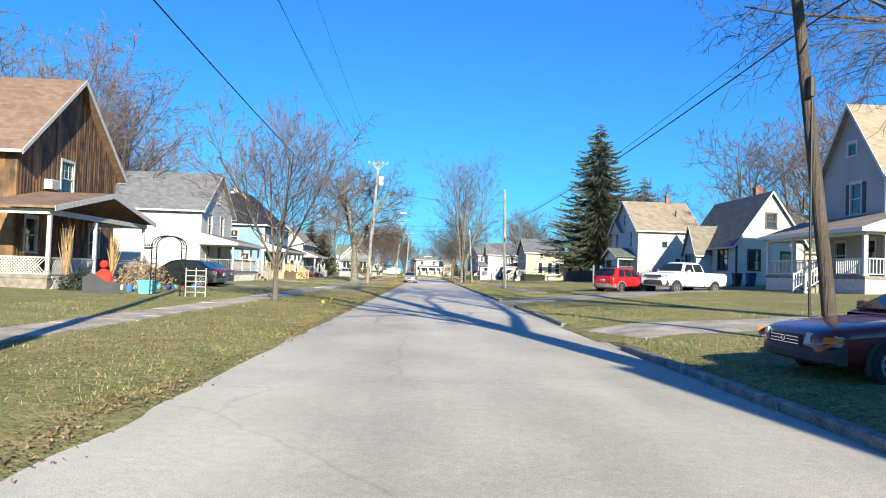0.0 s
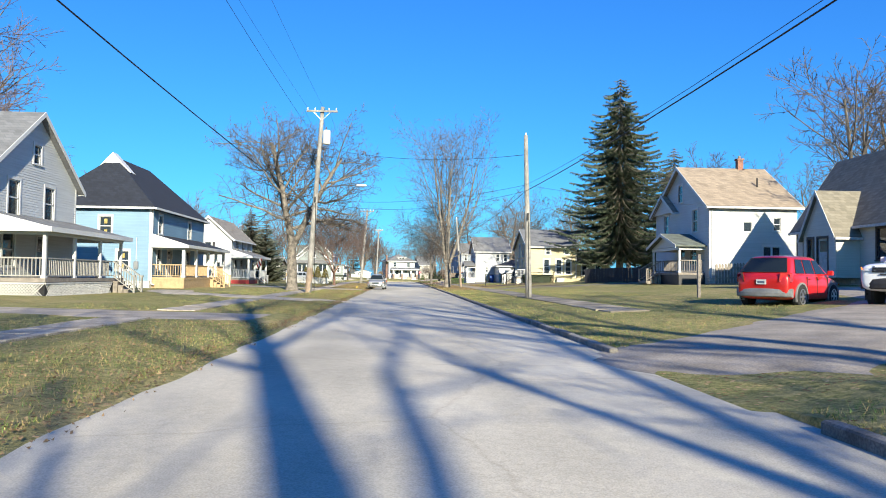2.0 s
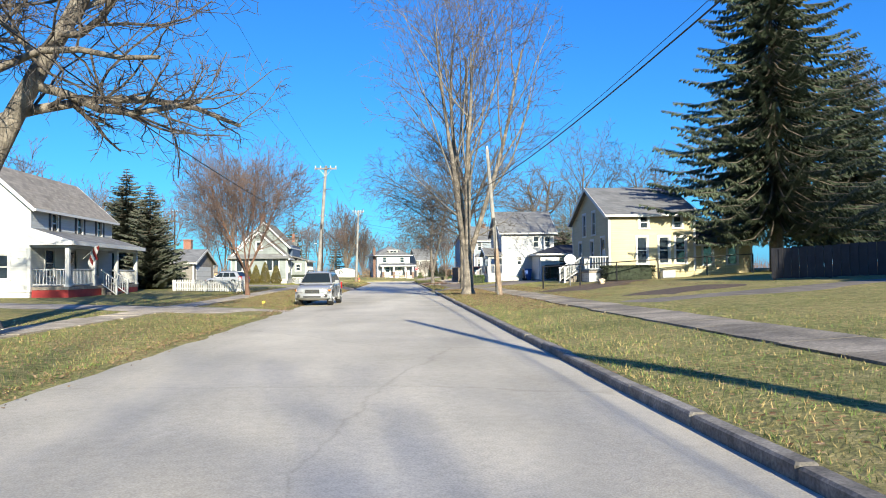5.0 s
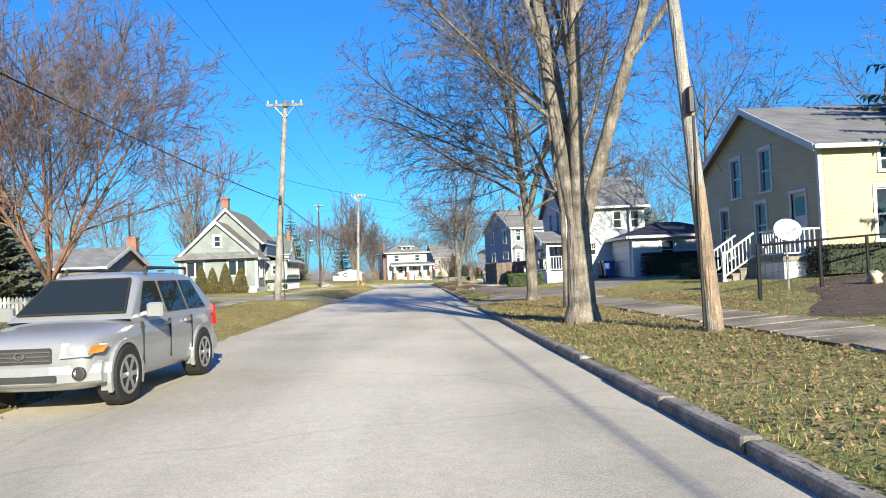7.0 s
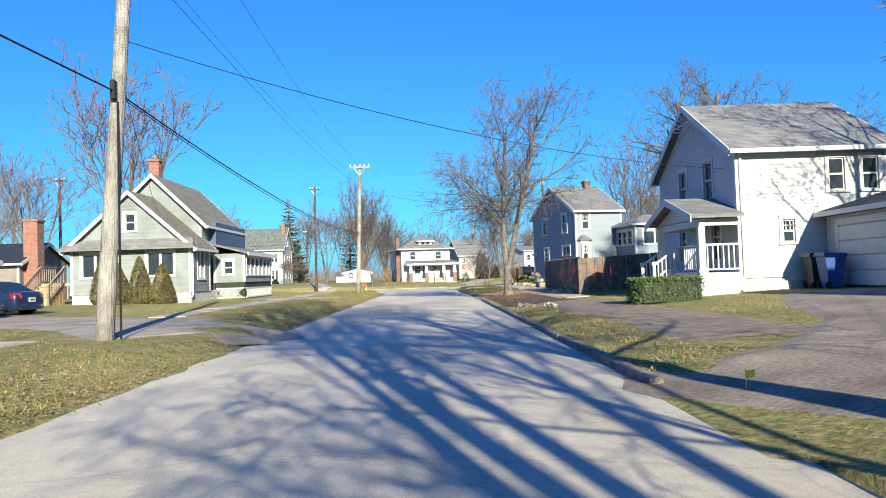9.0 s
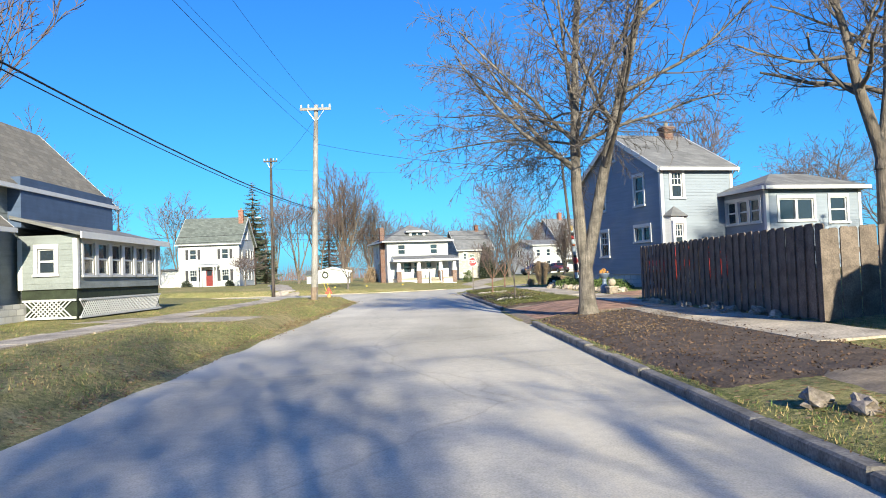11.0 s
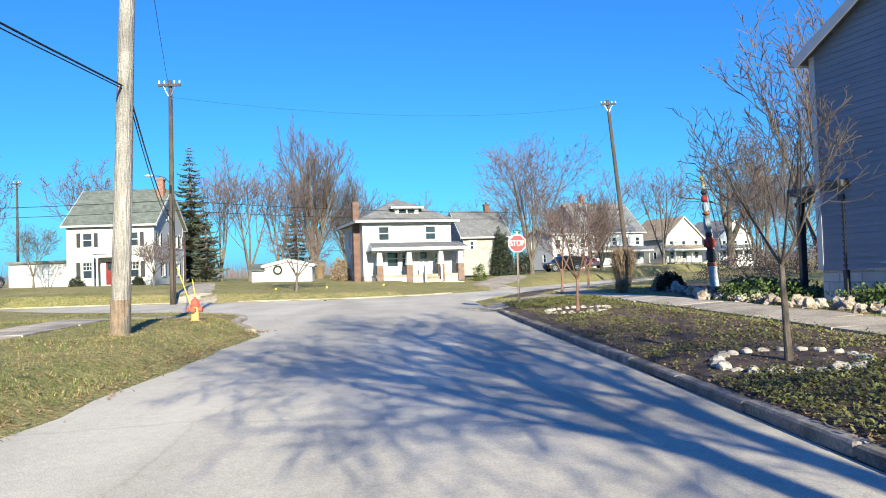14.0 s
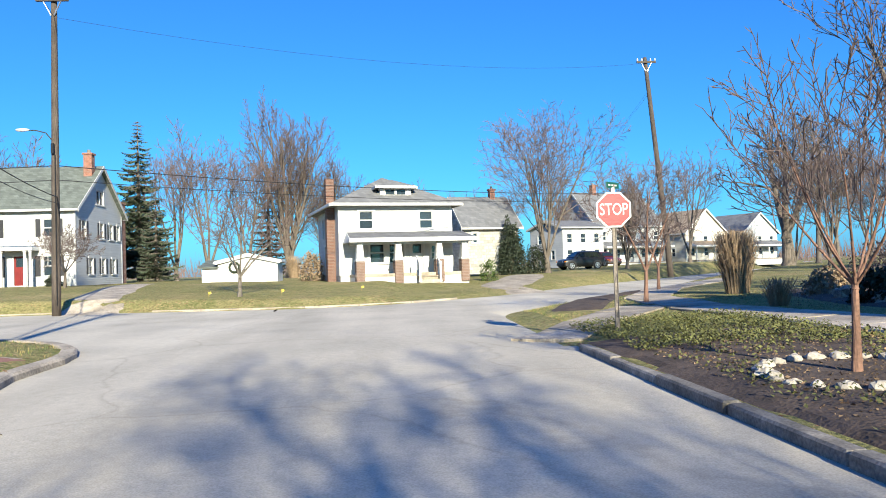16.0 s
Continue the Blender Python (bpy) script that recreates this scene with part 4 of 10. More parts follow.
def steps(parent, x0, x1, y_top, z_top, z_ground, m, run=0.27, rise=0.18, rail=None):
    """Steps down towards -y from a deck's edge."""
    n = max(2, round((z_top - z_ground) / rise))
    for i in range(n):
        z = z_top - (i + 1) * (z_top - z_ground) / n
        g = Geo()
        g.cbox(x0, x1, y_top - (i + 1) * run - 0.03, y_top - i * run, z - 0.02 if i < n - 1 else z_ground - 0.15, z + (z_top - z_ground) / n - (z_top - z_ground) / n + 0.03, 0.01)
        g.box(x0 + 0.03, x1 - 0.03, y_top - (i + 1) * run + 0.04, y_top - i * run, z_ground - 0.2, z - 0.02)
        part("step", g, m, parent)
    if rail is not None:
        for x in (x0, x1):
            railing(parent, (x, y_top, z_top), (x, y_top - n * run, z_ground), 0.85, rail)
            post(parent, x, y_top - n * run, z_ground - 0.1, z_ground + 0.95, 0.1, rail, name="newel")

def porch(house, x0, x1, y1, depth, deck, low, high, posts, wood, roof, trim, ground, rails=(), skirt=None, stairs=None, roofed=True, pw=0.14, round_=False, sides=(True, True), kind="shed", railm=None):
    """A front porch on the house's face y1 out to y1 - depth: deck, posts, roof, rails, skirt and stairs (x0, x1)."""
    y0 = y1 - depth
    g = Geo()
    n = max(2, int((x1 - x0) / 0.14))
    g.box(x0, x1, y0, y1 - 0.004, deck - 0.16, deck)
    d = part("deck", g, wood, house)
    g = Geo()
    sk = skirt or trim
    g.box(x0 + 0.03, x1 - 0.03, y0 + 0.03, y0 + 0.07, ground - 0.3, deck - 0.16)
    g.box(x0 + 0.03, x0 + 0.07, y0 + 0.07, y1 - 0.01, ground - 0.3, deck - 0.16)
    g.box(x1 - 0.07, x1 - 0.03, y0 + 0.07, y1 - 0.01, ground - 0.3, deck - 0.16)
    part("skirting", g, sk, d)
    for x in posts:
        post(house, x, y0 + 0.12, deck, low - 0.12, pw, trim, round_)
    if roofed:
        g, k = Geo(), Geo()
        o = 0.3
        if kind == "shed":
            slab(g, (x0 - o, y0 - o, low), (x1 + o, y0 - o, low), (x1 + o * 0.3, y1 - 0.005, high), (x0 - o * 0.3, y1 - 0.005, high), 0.1)
            k.box(x0 - o, x1 + o, y0 - o - 0.04, y0 - o - 0.002, low - 0.2, low + 0.01)
            k.prism([(x0 - o - 0.03, y0 - o, low - 0.2), (x0 - o - 0.03, y1 - 0.01, low - 0.2), (x0 - o * 0.3 - 0.03, y1 - 0.01, high), (x0 - o - 0.03, y0 - o, low)], (0.028, 0, 0))
            k.prism([(x1 + o + 0.002, y0 - o, low - 0.2), (x1 + o + 0.002, y1 - 0.01, low - 0.2), (x1 + o * 0.3 + 0.03, y1 - 0.01, high), (x1 + o + 0.002, y0 - o, low)], (0.028, 0, 0))
        else:
            xm = (x0 + x1) / 2
            slab(g, (x0 - o, y0 - o, low), (x0 - o, y1 - 0.005, low), (xm, y1 - 0.005, high), (xm, y0 - o, high), 0.1)
            slab(g, (x1 + o, y0 - o, low), (x1 + o, y1 - 0.005, low), (xm, y1 - 0.005, high), (xm, y0 - o, high), 0.1)
            k.prism([(x0 - o, y0 - o - 0.035, low - 0.22), (x0 - o, y0 - o - 0.035, low), (xm, y0 - o - 0.035, high), (xm, y0 - o - 0.035, high - 0.22)], (0, 0.03, 0))
            k.prism([(x1 + o, y0 - o - 0.035, low - 0.22), (x1 + o, y0 - o - 0.035, low), (xm, y0 - o - 0.035, high), (xm, y0 - o - 0.035, high - 0.22)], (0, 0.03, 0))
            if kind == "gable":
                k.prism([(x0, y0 + 0.05, low - 0.1), (x1, y0 + 0.05, low - 0.1), (xm, y0 + 0.05, high - 0.16)], (0, 0.05, 0))
        k.box(x0, x1, y0 + 0.04, y0 + 0.2, low - 0.32, low - 0.12)
        k.box(x0 + 0.02, x0 + 0.16, y0 + 0.2, y1 - 0.01, low - 0.32, low - 0.12)
        k.box(x1 - 0.16, x1 - 0.02, y0 + 0.2, y1 - 0.01, low - 0.32, low - 0.12)
        r = part("porch_roof", g, roof, house)
        part("porch_trim", k, trim, r)
    for a, b in rails:
        railing(house, (a, y0 + 0.12, deck), (b, y0 + 0.12, deck), 0.85, railm or trim)
    if sides[0]:
        railing(house, (x0 + 0.1, y0 + 0.12, deck), (x0 + 0.1, y1 - 0.05, deck), 0.85, railm or trim)
    if sides[1]:
        railing(house, (x1 - 0.1, y0 + 0.12, deck), (x1 - 0.1, y1 - 0.05, deck), 0.85, railm or trim)
    if stairs:
        steps(house, stairs[0], stairs[1], y0, deck, ground, wood, rail=railm or trim)

def lattice(house, x0, x1, y, z0, z1, m):
    """Crossed laths in a frame."""
    g = Geo()
    h = z1 - z0
    n = int((x1 - x0 - h) / 0.13)
    for k in range(n + 1):
        x = x0 + k * 0.13
        g.beam((x, y, z0), (x + h, y, z1), 0.018, 0.03)
        g.beam((x + h, y + 0.02, z0), (x, y + 0.02, z1), 0.018, 0.03)
    g.box(x0, x1, y - 0.02, y + 0.04, z1 - 0.03, z1 + 0.03), g.box(x0, x1, y - 0.02, y + 0.04, z0 - 0.03, z0 + 0.03)
    tagged(part("lattice", g, m, house, "white lattice panel"), "white lattice panel", kind="stuff")

def side_lattice(house, x, y0, y1, z0, z1, m):
    g = Geo()
    h = z1 - z0
    for k in range(int((y1 - y0 - h) / 0.13) + 1):
        y = y0 + k * 0.13
        g.beam((x, y, z0), (x, y + h, z1), 0.018, 0.03)
        g.beam((x - 0.02, y + h, z0), (x - 0.02, y, z1), 0.018, 0.03)
    g.box(x - 0.04, x + 0.02, y0, y1, z1 - 0.03, z1 + 0.03), g.box(x - 0.04, x + 0.02, y0, y1, z0 - 0.03, z0 + 0.03)
    tagged(part("lattice", g, m, house, "white lattice panel"), "white lattice panel", kind="stuff")

def downpipe(house, x, y, z0, z1):
    g = Geo()
    g.tube((x, y, z0 + 0.1), (x, y, z1), 0.045, n=6)
    g.tube((x, y, z0 + 0.1), (x, y - 0.2, z0 + 0.02), 0.045, n=6)
    part("downpipe", g, M_TRIM, house)

# ---------- houses ----------
def house_rustic():
    h = thing("house", (-17.5, 31, 0.25), 90, "rustic house of weathered brown boards with a brown roof", "house")
    walls(h, 0, 9.7, 0, 8, 0.4, 6.05, M_WOODSIDE, 9.9, "y", {"f": [(4.3, 4.2, 1.15, 1.6, "g"), (1.3, 1.4, 0.9, 1.5, "d"), (7.4, 1.3, 1.1, 1.5, "d")], "l": [(3.5, 1.4, 0.9, 1.4, "d")]},
          M_TRIMW, {"f": [(4.6, 0.5, 0.95, 2.0, M_TRIMW)]}, corner=False)
    gable_roof(h, 0, 9.7, 0, 8, 6.05, 10.0, "y", 0.45, M_RBROWN, M_TRIMW)
    base_wall(h, 0, 9.7, 0, 8, 0.4, M_BLOCK)
    porch(h, -2.9, 6.8, 0, 3.0, 0.5, 3.15, 4.15, (-2.7, 1.2, 6.6), M_OLDWOOD, M_RBROWN, M_TRIMW, 0.0, rails=(), skirt=M_OLDWOOD, kind="open", sides=(False, False))
    chimney(h, 4.6, 6.0, 9.0, 11.2, 0.7)
    lattice(h, -2.6, 1.2, -2.88, 0.5, 1.15, M_TRIMW)
    lattice(h, 3.0, 6.6, -2.88, 0.5, 1.15, M_TRIMW)
    lattice(h, -2.6, 6.6, -3.02, -0.05, 0.4, M_TRIMW)
    side_lattice(h, -2.8, -2.9, -0.05, 0.5, 1.15, M_TRIMW)
    g = Geo()
    g.cbox(2.2, 2.9, -0.35, 0.05, 4.3, 4.75)
    ac = part("air_conditioner", g, M_TRIMW, h, "white window air conditioner")
    for k in range(6):
        g = Geo()
        g.box(2.25, 2.85, -0.362, -0.35, 4.34 + k * 0.065, 4.37 + k * 0.065)
        part("louvre", g, M_TRIMW, ac)
    return h

def house_white_left():
    h = thing("house", (-17.2, 55.3, 0.15), 90, "white two-storey house with a grey roof and porch", "house")
    walls(h, 0, 8.5, 0, 9.5, 0.5, 5.55, M_WHITE, 8.6, "y", {"f": [(2.3, 3.6, 0.95, 1.6, "d"), (5.6, 3.6, 0.95, 1.6, "d"), (2.0, 1.3, 1.0, 1.5, "d"), (4.3, 6.2, 0.7, 0.9, "d")], "l": [(3.9, 2.2, 0.8, 0.5, "g"), (6.5, 3.8, 0.8, 1.3, "d")]},
          M_TRIM, {"f": [(5.0, 0.75, 0.95, 2.0, M_GRAY)]})
    gable_roof(h, 0, 8.5, 0, 9.5, 5.6, 8.7, "y", 0.35, M_RGRAY, M_TRIM)
    base_wall(h, 0, 8.5, 0, 9.5, 0.5, M_BLOCK)
    # the near-black skirt behind the lattice paints the shade under the deck
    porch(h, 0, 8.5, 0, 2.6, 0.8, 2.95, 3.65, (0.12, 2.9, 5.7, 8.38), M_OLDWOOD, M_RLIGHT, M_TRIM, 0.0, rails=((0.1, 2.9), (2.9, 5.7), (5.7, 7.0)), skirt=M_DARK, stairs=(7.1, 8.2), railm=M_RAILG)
    lattice(h, 0.0, 7.0, -2.62, -0.05, 0.58, M_TRIMW)
    side_lattice(h, -0.03, -2.6, -0.05, -0.05, 0.58, M_TRIMW)
    return h

def house_blue():
    h = thing("house", (-16.6, 73.8, 0.2), 90, "pale blue two-storey house with a charcoal hip roof", "house")
    walls(h, 0, 13, 0, 7.3, 0.5, 5.4, M_BLUE, openings={"l": [(3.0, 3.5, 0.8, 1.3, "dy"), (1.8, 1.2, 0.8, 1.3, "dy"), (5.9, 3.5, 0.8, 1.3, "dy"), (5.4, 1.2, 0.9, 1.2, "d")],
          "f": [(1.9, 3.75, 0.8, 1.3, "d"), (8.8, 3.75, 0.8, 1.3, "d"), (1.7, 1.2, 0.8, 1.5, "d"), (8.4, 1.1, 1.1, 1.6, "d")]}, doors={"f": [(4.0, 0.7, 0.95, 2.0, M_TRIM)]})
    hip_roof(h, 0, 13, 0, 7.3, 5.45, 9.3, 0.33, M_RDARK, M_TRIM, cut=0.82)
    base_wall(h, 0, 13, 0, 7.3, 0.5, M_BLOCK)
    g = Geo()
    g.prism([(2.5, 2.35, 8.1), (2.5, 4.95, 8.1), (2.5, 3.65, 9.55)], (0.9, 0, 0))
    v = part("gable_vent", g, M_TRIM, h, "white boarded vent gable in the roof")
    porch(h, 0.3, 11.6, 0, 2.2, 0.75, 2.95, 3.7, (0.45, 3.4, 6.6, 9.0, 11.4), M_DECK, M_RDARK, M_TRIM, 0.0, rails=((0.45, 3.4), (3.4, 6.6), (9.0, 11.4)), skirt=M_DECK, stairs=(6.9, 8.7), pw=0.2, railm=M_DECK)
    downpipe(h, 0.1, -0.06, 0.2, 5.3)
    g = Geo()
    g.cbox(-0.14, 0.0, 0.75, 1.05, 1.3, 1.8)
    g.tube((-0.07, 0.9, 1.8), (-0.07, 0.9, 3.4), 0.03), g.tube((-0.05, 0.9, 0.4), (-0.05, 0.9, 1.3), 0.025)
    part("electric_meter", g, M_METAL, h, "grey electric meter box with conduit")
    return h

def house_white_gable():
    h = thing("house", (-16.6, 97, 0.2), 90, "small white house with black shutters and a tan roof", "house")
    walls(h, 0, 10, 0, 4.5, 0.35, 4.7, M_WHITE, 6.7, "x", {"l": [(2.3, 3.0, 0.65, 1.2, "ds"), (1.4, 1.0, 0.7, 1.2, "d")], "f": [(2.5, 3.4, 0.6, 1.0, "ds"), (5.5, 3.4, 0.6, 1.0, "ds"), (8.2, 3.4, 0.6, 1.0, "ds"), (2.0, 1.1, 1.0, 1.4, "d"), (7.5, 1.1, 1.0, 1.4, "d")]},
          M_TRIM, {"f": [(4.6, 0.55, 0.9, 2.0, M_TRIMW)]})
    gable_roof(h, 0, 10, 0, 4.5, 4.75, 6.8, "x", 0.3, M_RTAUPE, M_TRIM)
    base_wall(h, 0, 10, 0, 4.5, 0.35, M_BLOCK)
    porch(h, 0.1, 9.6, 0, 1.8, 0.6, 2.85, 3.5, (0.25, 3.3, 6.4, 9.45), M_OLDWOOD, M_RLIGHT, M_TRIM, 0.0, rails=((0.25, 3.3), (6.4, 9.45)), skirt=mat("red_painted_boards", (0.3, 0.03, 0.03), 0.7), stairs=(4.0, 5.6), pw=0.2)
    return h

def garage_left():
    h = thing("garage", (-16.9, 126.4, 0.3), 90, "small grey garage with a white door beside the drive", "garage")
    walls(h, 0, 6.8, 0, 4.2, 0.0, 2.25, M_GRAYT, 3.45, "y", {"l": [(3.0, 0.9, 0.55, 0.9, "d")]}, M_TRIMW)
    gable_roof(h, 0, 6.8, 0, 4.2, 2.3, 3.5, "y", 0.3, M_RLIGHT, M_TRIMW)
    g = Geo()
    for k in range(4):
        g.cbox(0.6, 5.7, -0.05, -0.004, 0.02 + k * 0.455, 0.455 + k * 0.455, 0.012)
    part("garage_door", g, M_TRIM, h, "white sectional garage door")
    g = Geo()
    g.prism([(0.05, -0.02, 2.0), (6.75, -0.02, 2.0), (6.75, -0.02, 2.2), (3.4, -0.02, 3.4), (0.05, -0.02, 2.2)], (0, 0.016, 0))
    part("gable_boarding", g, M_OLDWOOD, h, "bare grey boards in the gable")
    return h

def house_back():
    h = thing("house", (-29.0, 148.4, 0.35), 0, "low grey house with a dark roof and brick chimney", "house")
    walls(h, 0, 4.6, 0, 6.0, 0.1, 2.7, M_GRAYT, 3.9, "x", {"f": [(2.9, 0.9, 0.8, 1.1, "d")], "r": [(2.0, 0.9, 0.8, 1.1, "d")]})
    gable_roof(h, 0, 4.6, 0, 6.0, 2.75, 4.0, "x", 0.35, M_RDARK, M_TRIM)
    g = Geo()
    g.box(4.62, 5.5, 0.5, 1.3, -0.2, 5.2), g.box(4.56, 5.56, 0.44, 1.36, 5.2, 5.35)
    part("chimney", g, M_BRICK, h, "wide outside brick chimney")
    return h

def house_sage():
    h = thing("house", (-16.5, 139, 0.55), 0, "sage green shingled cottage with a sunroom and brick chimney", "house")
    walls(h, 0, 5.9, 0, 3.0, 0.35, 2.75, M_SAGE, 5.4, "y", {"f": [(2.95, 3.45, 0.5, 0.85, "d"), (1.2, 1.2, 1.3, 1.15, "2"), (4.4, 1.2, 1.3, 1.15, "2")], "r": [(1.5, 1.0, 1.0, 1.4, "2")]})
    gable_roof(h, 0, 5.9, 0, 3.0, 2.8, 5.45, "y", 0.3, M_ROLIVE, M_TRIM)
    walls(h, 0.4, 5.5, 3.05, 10.5, 0.35, 4.2, M_SAGE, 6.65, "y", {"r": [(2.4 + 3, 2.9, 0.5, 0.9, "d"), (5.8 + 3, 2.9, 0.8, 0.8, "2")]}, corner=False)
    gable_roof(h, 0.4, 5.5, 3.05, 10.5, 4.2, 6.7, "y", 0.35, M_ROLIVE, M_TRIM)
    g = Geo()
    g.box(5.51, 5.9, 4.2, 10.4, 2.6, 4.1)
    part("dormer", g, M_NAVY, h, "dark blue upper wall under the eave")
    g = Geo()
    slab(g, (-0.3, -0.55, 2.62), (6.2, -0.55, 2.62), (6.0, 0.0, 3.05), (-0.1, 0.0, 3.05), 0.12)
    p = part("pent_roof", g, M_RLIGHT, h, "pale low roof across the front")
    base_wall(h, 0, 5.9, 0, 10.5, 0.35, M_BLOCK)
    # sunroom
    walls(h, 5.7, 7.4, 4.4, 11.0, 0.75, 2.35, M_SAGE, openings={"r": [(5.15 + k * 0.98, 1.15, 0.76, 1.0, "d") for k in range(6)], "f": [(6.5, 1.2, 0.5, 0.75, "d")], "b": [(6.5, 1.2, 0.7, 0.9, "d")]})
    g = Geo()
    slab(g, (7.65, 4.1, 2.4), (7.65, 11.3, 2.4), (5.6, 11.3, 2.95), (5.6, 4.1, 2.95), 0.1)
    r = part("sunroom_roof", g, M_RLIGHT, h)
    g = Geo()
    g.box(7.65, 7.7, 4.1, 11.3, 2.22, 2.42)
    part("gutter", g, M_TRIM, r)
    g = Geo()
    g.box(5.75, 7.35, 4.45, 10.95, -0.4, 0.75)
    part("foundation", g, M_HEDGED, h, "dark green base behind white lattice")
    side_lattice(h, 7.43, 4.5, 10.95, -0.1, 0.42, M_TRIM)
    lattice(h, 5.8, 7.35, 4.38, -0.1, 0.42, M_TRIM)
    chimney(h, 2.5, 4.6, 6.2, 7.75, 0.55)
    downpipe(h, 5.95, 0.1, 0.1, 2.6)
    # side stair
    steps(h, -2.0, -0.8, 1.0, 1.0, 0.0, M_DECK, rail=M_OLDWOOD)
    g = Geo()
    g.box(-2.0, 0.0, 1.0, 2.6, 0.85, 1.0)
    part("landing", g, M_DECK, h)
    railing(h, (-2.0, 1.0, 1.0), (-2.0, 2.6, 1.0), 0.85, M_OLDWOOD)
    return h

def house_taupe():
    h = thing("house", (23.5, 42.5, 1.0), -90, "taupe two-storey house with a steep gable and white porch", "house")
    walls(h, 0, 6.0, 0, 8, 0.6, 6.6, M_TAUPE, 10.4, "y", {"f": [(3.4, 4.3, 0.95, 1.7, "ds"), (3.0, 7.6, 0.8, 0.7, "p"), (2.0, 1.3, 1.0, 1.5, "d")], "r": [(3.0, 4.3, 0.9, 1.5, "d")]}, M_TRIM, {"f": [(4.7, 0.9, 0.95, 2.0, M_TRIM)]})
    gable_roof(h, 0, 6.0, 0, 8, 6.6, 10.5, "y", 0.35, M_RTAN, M_TRIM)
    base_wall(h, 0, 6.0, 0, 8, 0.6, M_BLOCK, 1.5)
    porch(h, -2.0, 8.2, 0, 2.4, 0.85, 3.2, 4.2, (-1.85, 1.2, 4.0, 8.0), M_OLDWOOD, M_RTAN, M_TRIM, 0.0, rails=((-1.85, 1.2), (1.2, 4.0), (5.4, 8.0)), stairs=(4.1, 5.3), pw=0.2, skirt=M_TRIMW)
    g = Geo()
    for k in range(14):
        a = 2 * math.pi * k / 14
        g.tube((4.7 + 0.26 * math.cos(a), -0.12, 2.1 + 0.26 * math.sin(a)), (4.7 + 0.26 * math.cos(a + 0.45), -0.12, 2.1 + 0.26 * math.sin(a + 0.45)), 0.07, n=5)
    part("wreath", g, M_HEDGED, h, "dark green door wreath")
    return h

def house_cape():
    h = thing("house", (24, 66.3, 1.15), -90, "cream storey-and-a-half house with a dark olive roof", "house")
    dk = mat("dark_brown_trim", (0.08, 0.06, 0.05), 0.6)
    walls(h, 0, 10.8, 0, 5.4, 0.3, 3.4, M_WSIDE, 7.3, "x", {"r": [(1.4, 1.2, 0.85, 1.5, "d"), (4.0, 1.3, 0.85, 1.3, "d"), (2.7, 4.5, 0.75, 1.1, "g")], "f": [(8.3, 1.2, 1.9, 1.6, "2"), (1.4, 1.2, 1.2, 1.4, "d")]}, dk)
    gable_roof(h, 0, 10.8, 0, 5.4, 3.45, 7.4, "x", 0.3, M_ROLIVE, M_TRIMW)
    base_wall(h, 0, 10.8, 0, 5.4, 0.3, M_BLOCK, 1.4)
    walls(h, 3.0, 6.0, -1.3, -0.01, 0.3, 2.7, M_WSIDE, 4.9, "y", {"f": [(3.7, 1.1, 0.5, 1.3, "p")]}, dk, {"f": [(4.8, 0.4, 0.9, 2.0, M_TRIMW)]}, corner=False)
    gable_roof(h, 3.0, 6.0, -1.3, 0.9, 2.75, 5.0, "y", 0.22, M_ROLIVE, M_TRIMW)
    chimney(h, 6.5, 3.6, 6.0, 8.2, 0.6)
    walls(h, 5.5, 9.5, 5.45, 11, 0.3, 3.2, M_WSIDE, 5.9, "y", {"r": [(8, 1.2, 0.8, 1.2, "d")]})
    gable_roof(h, 5.5, 9.5, 5.45, 11, 3.25, 5.95, "y", 0.3, M_ROLIVE, M_TRIMW)
    return h

def house_white_right():
    h = thing("house", (21.4, 83, 1.1), -90, "white two-storey gabled house with a tan roof", "house")
    walls(h, 0, 10.3, 0, 6.2, 0.35, 5.4, M_WHITE, 8.6, "y", {"f": [(2.3, 3.6, 0.9, 1.6, "d"), (7.9, 3.6, 0.9, 1.6, "d"), (5.15, 6.0, 0.85, 1.3, "d"), (7.6, 1.2, 1.1, 1.4, "d")],
          "r": [(2.7, 3.5, 0.6, 0.7, "p"), (4.8, 3.6, 0.5, 0.9, "d"), (4.4, 1.6, 1.2, 0.9, "2")]}, M_TRIM, {"f": [(5.6, 0.6, 0.95, 2.0, M_TRIM)]})
    gable_roof(h, 0, 10.3, 0, 6.2, 5.45, 8.7, "y", 0.35, M_RTAN, M_TRIM)
    base_wall(h, 0, 10.3, 0, 6.2, 0.35, M_BLOCK, 1.4)
    # lower front gable
    g = Geo()
    g.prism([(0.0, -0.25, 5.35), (4.6, -0.25, 5.35), (2.3, -0.25, 6.75)], (0, 0.24, 0))
    part("front_gable", g, M_WHITE, h)
    gable_roof(h, 0.0, 4.6, -0.25, 2.2, 5.45, 6.85, "y", 0.25, M_RTAN, M_TRIM, name="gable_roof")
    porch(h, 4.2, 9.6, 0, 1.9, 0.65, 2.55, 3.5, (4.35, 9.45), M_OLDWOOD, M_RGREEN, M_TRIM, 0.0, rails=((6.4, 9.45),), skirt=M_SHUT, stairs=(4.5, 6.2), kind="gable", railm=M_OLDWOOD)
    chimney(h, 5.15, 4.6, 8.2, 9.45, 0.42)
    g = Geo()
    g.tube((7.9, 4.6, 6.6), (7.9, 4.6, 7.6), 0.06)
    part("vent_pipe", g, M_BLACKM, h)
    downpipe(h, 10.35, 0.15, 0.2, 5.3)
    return h

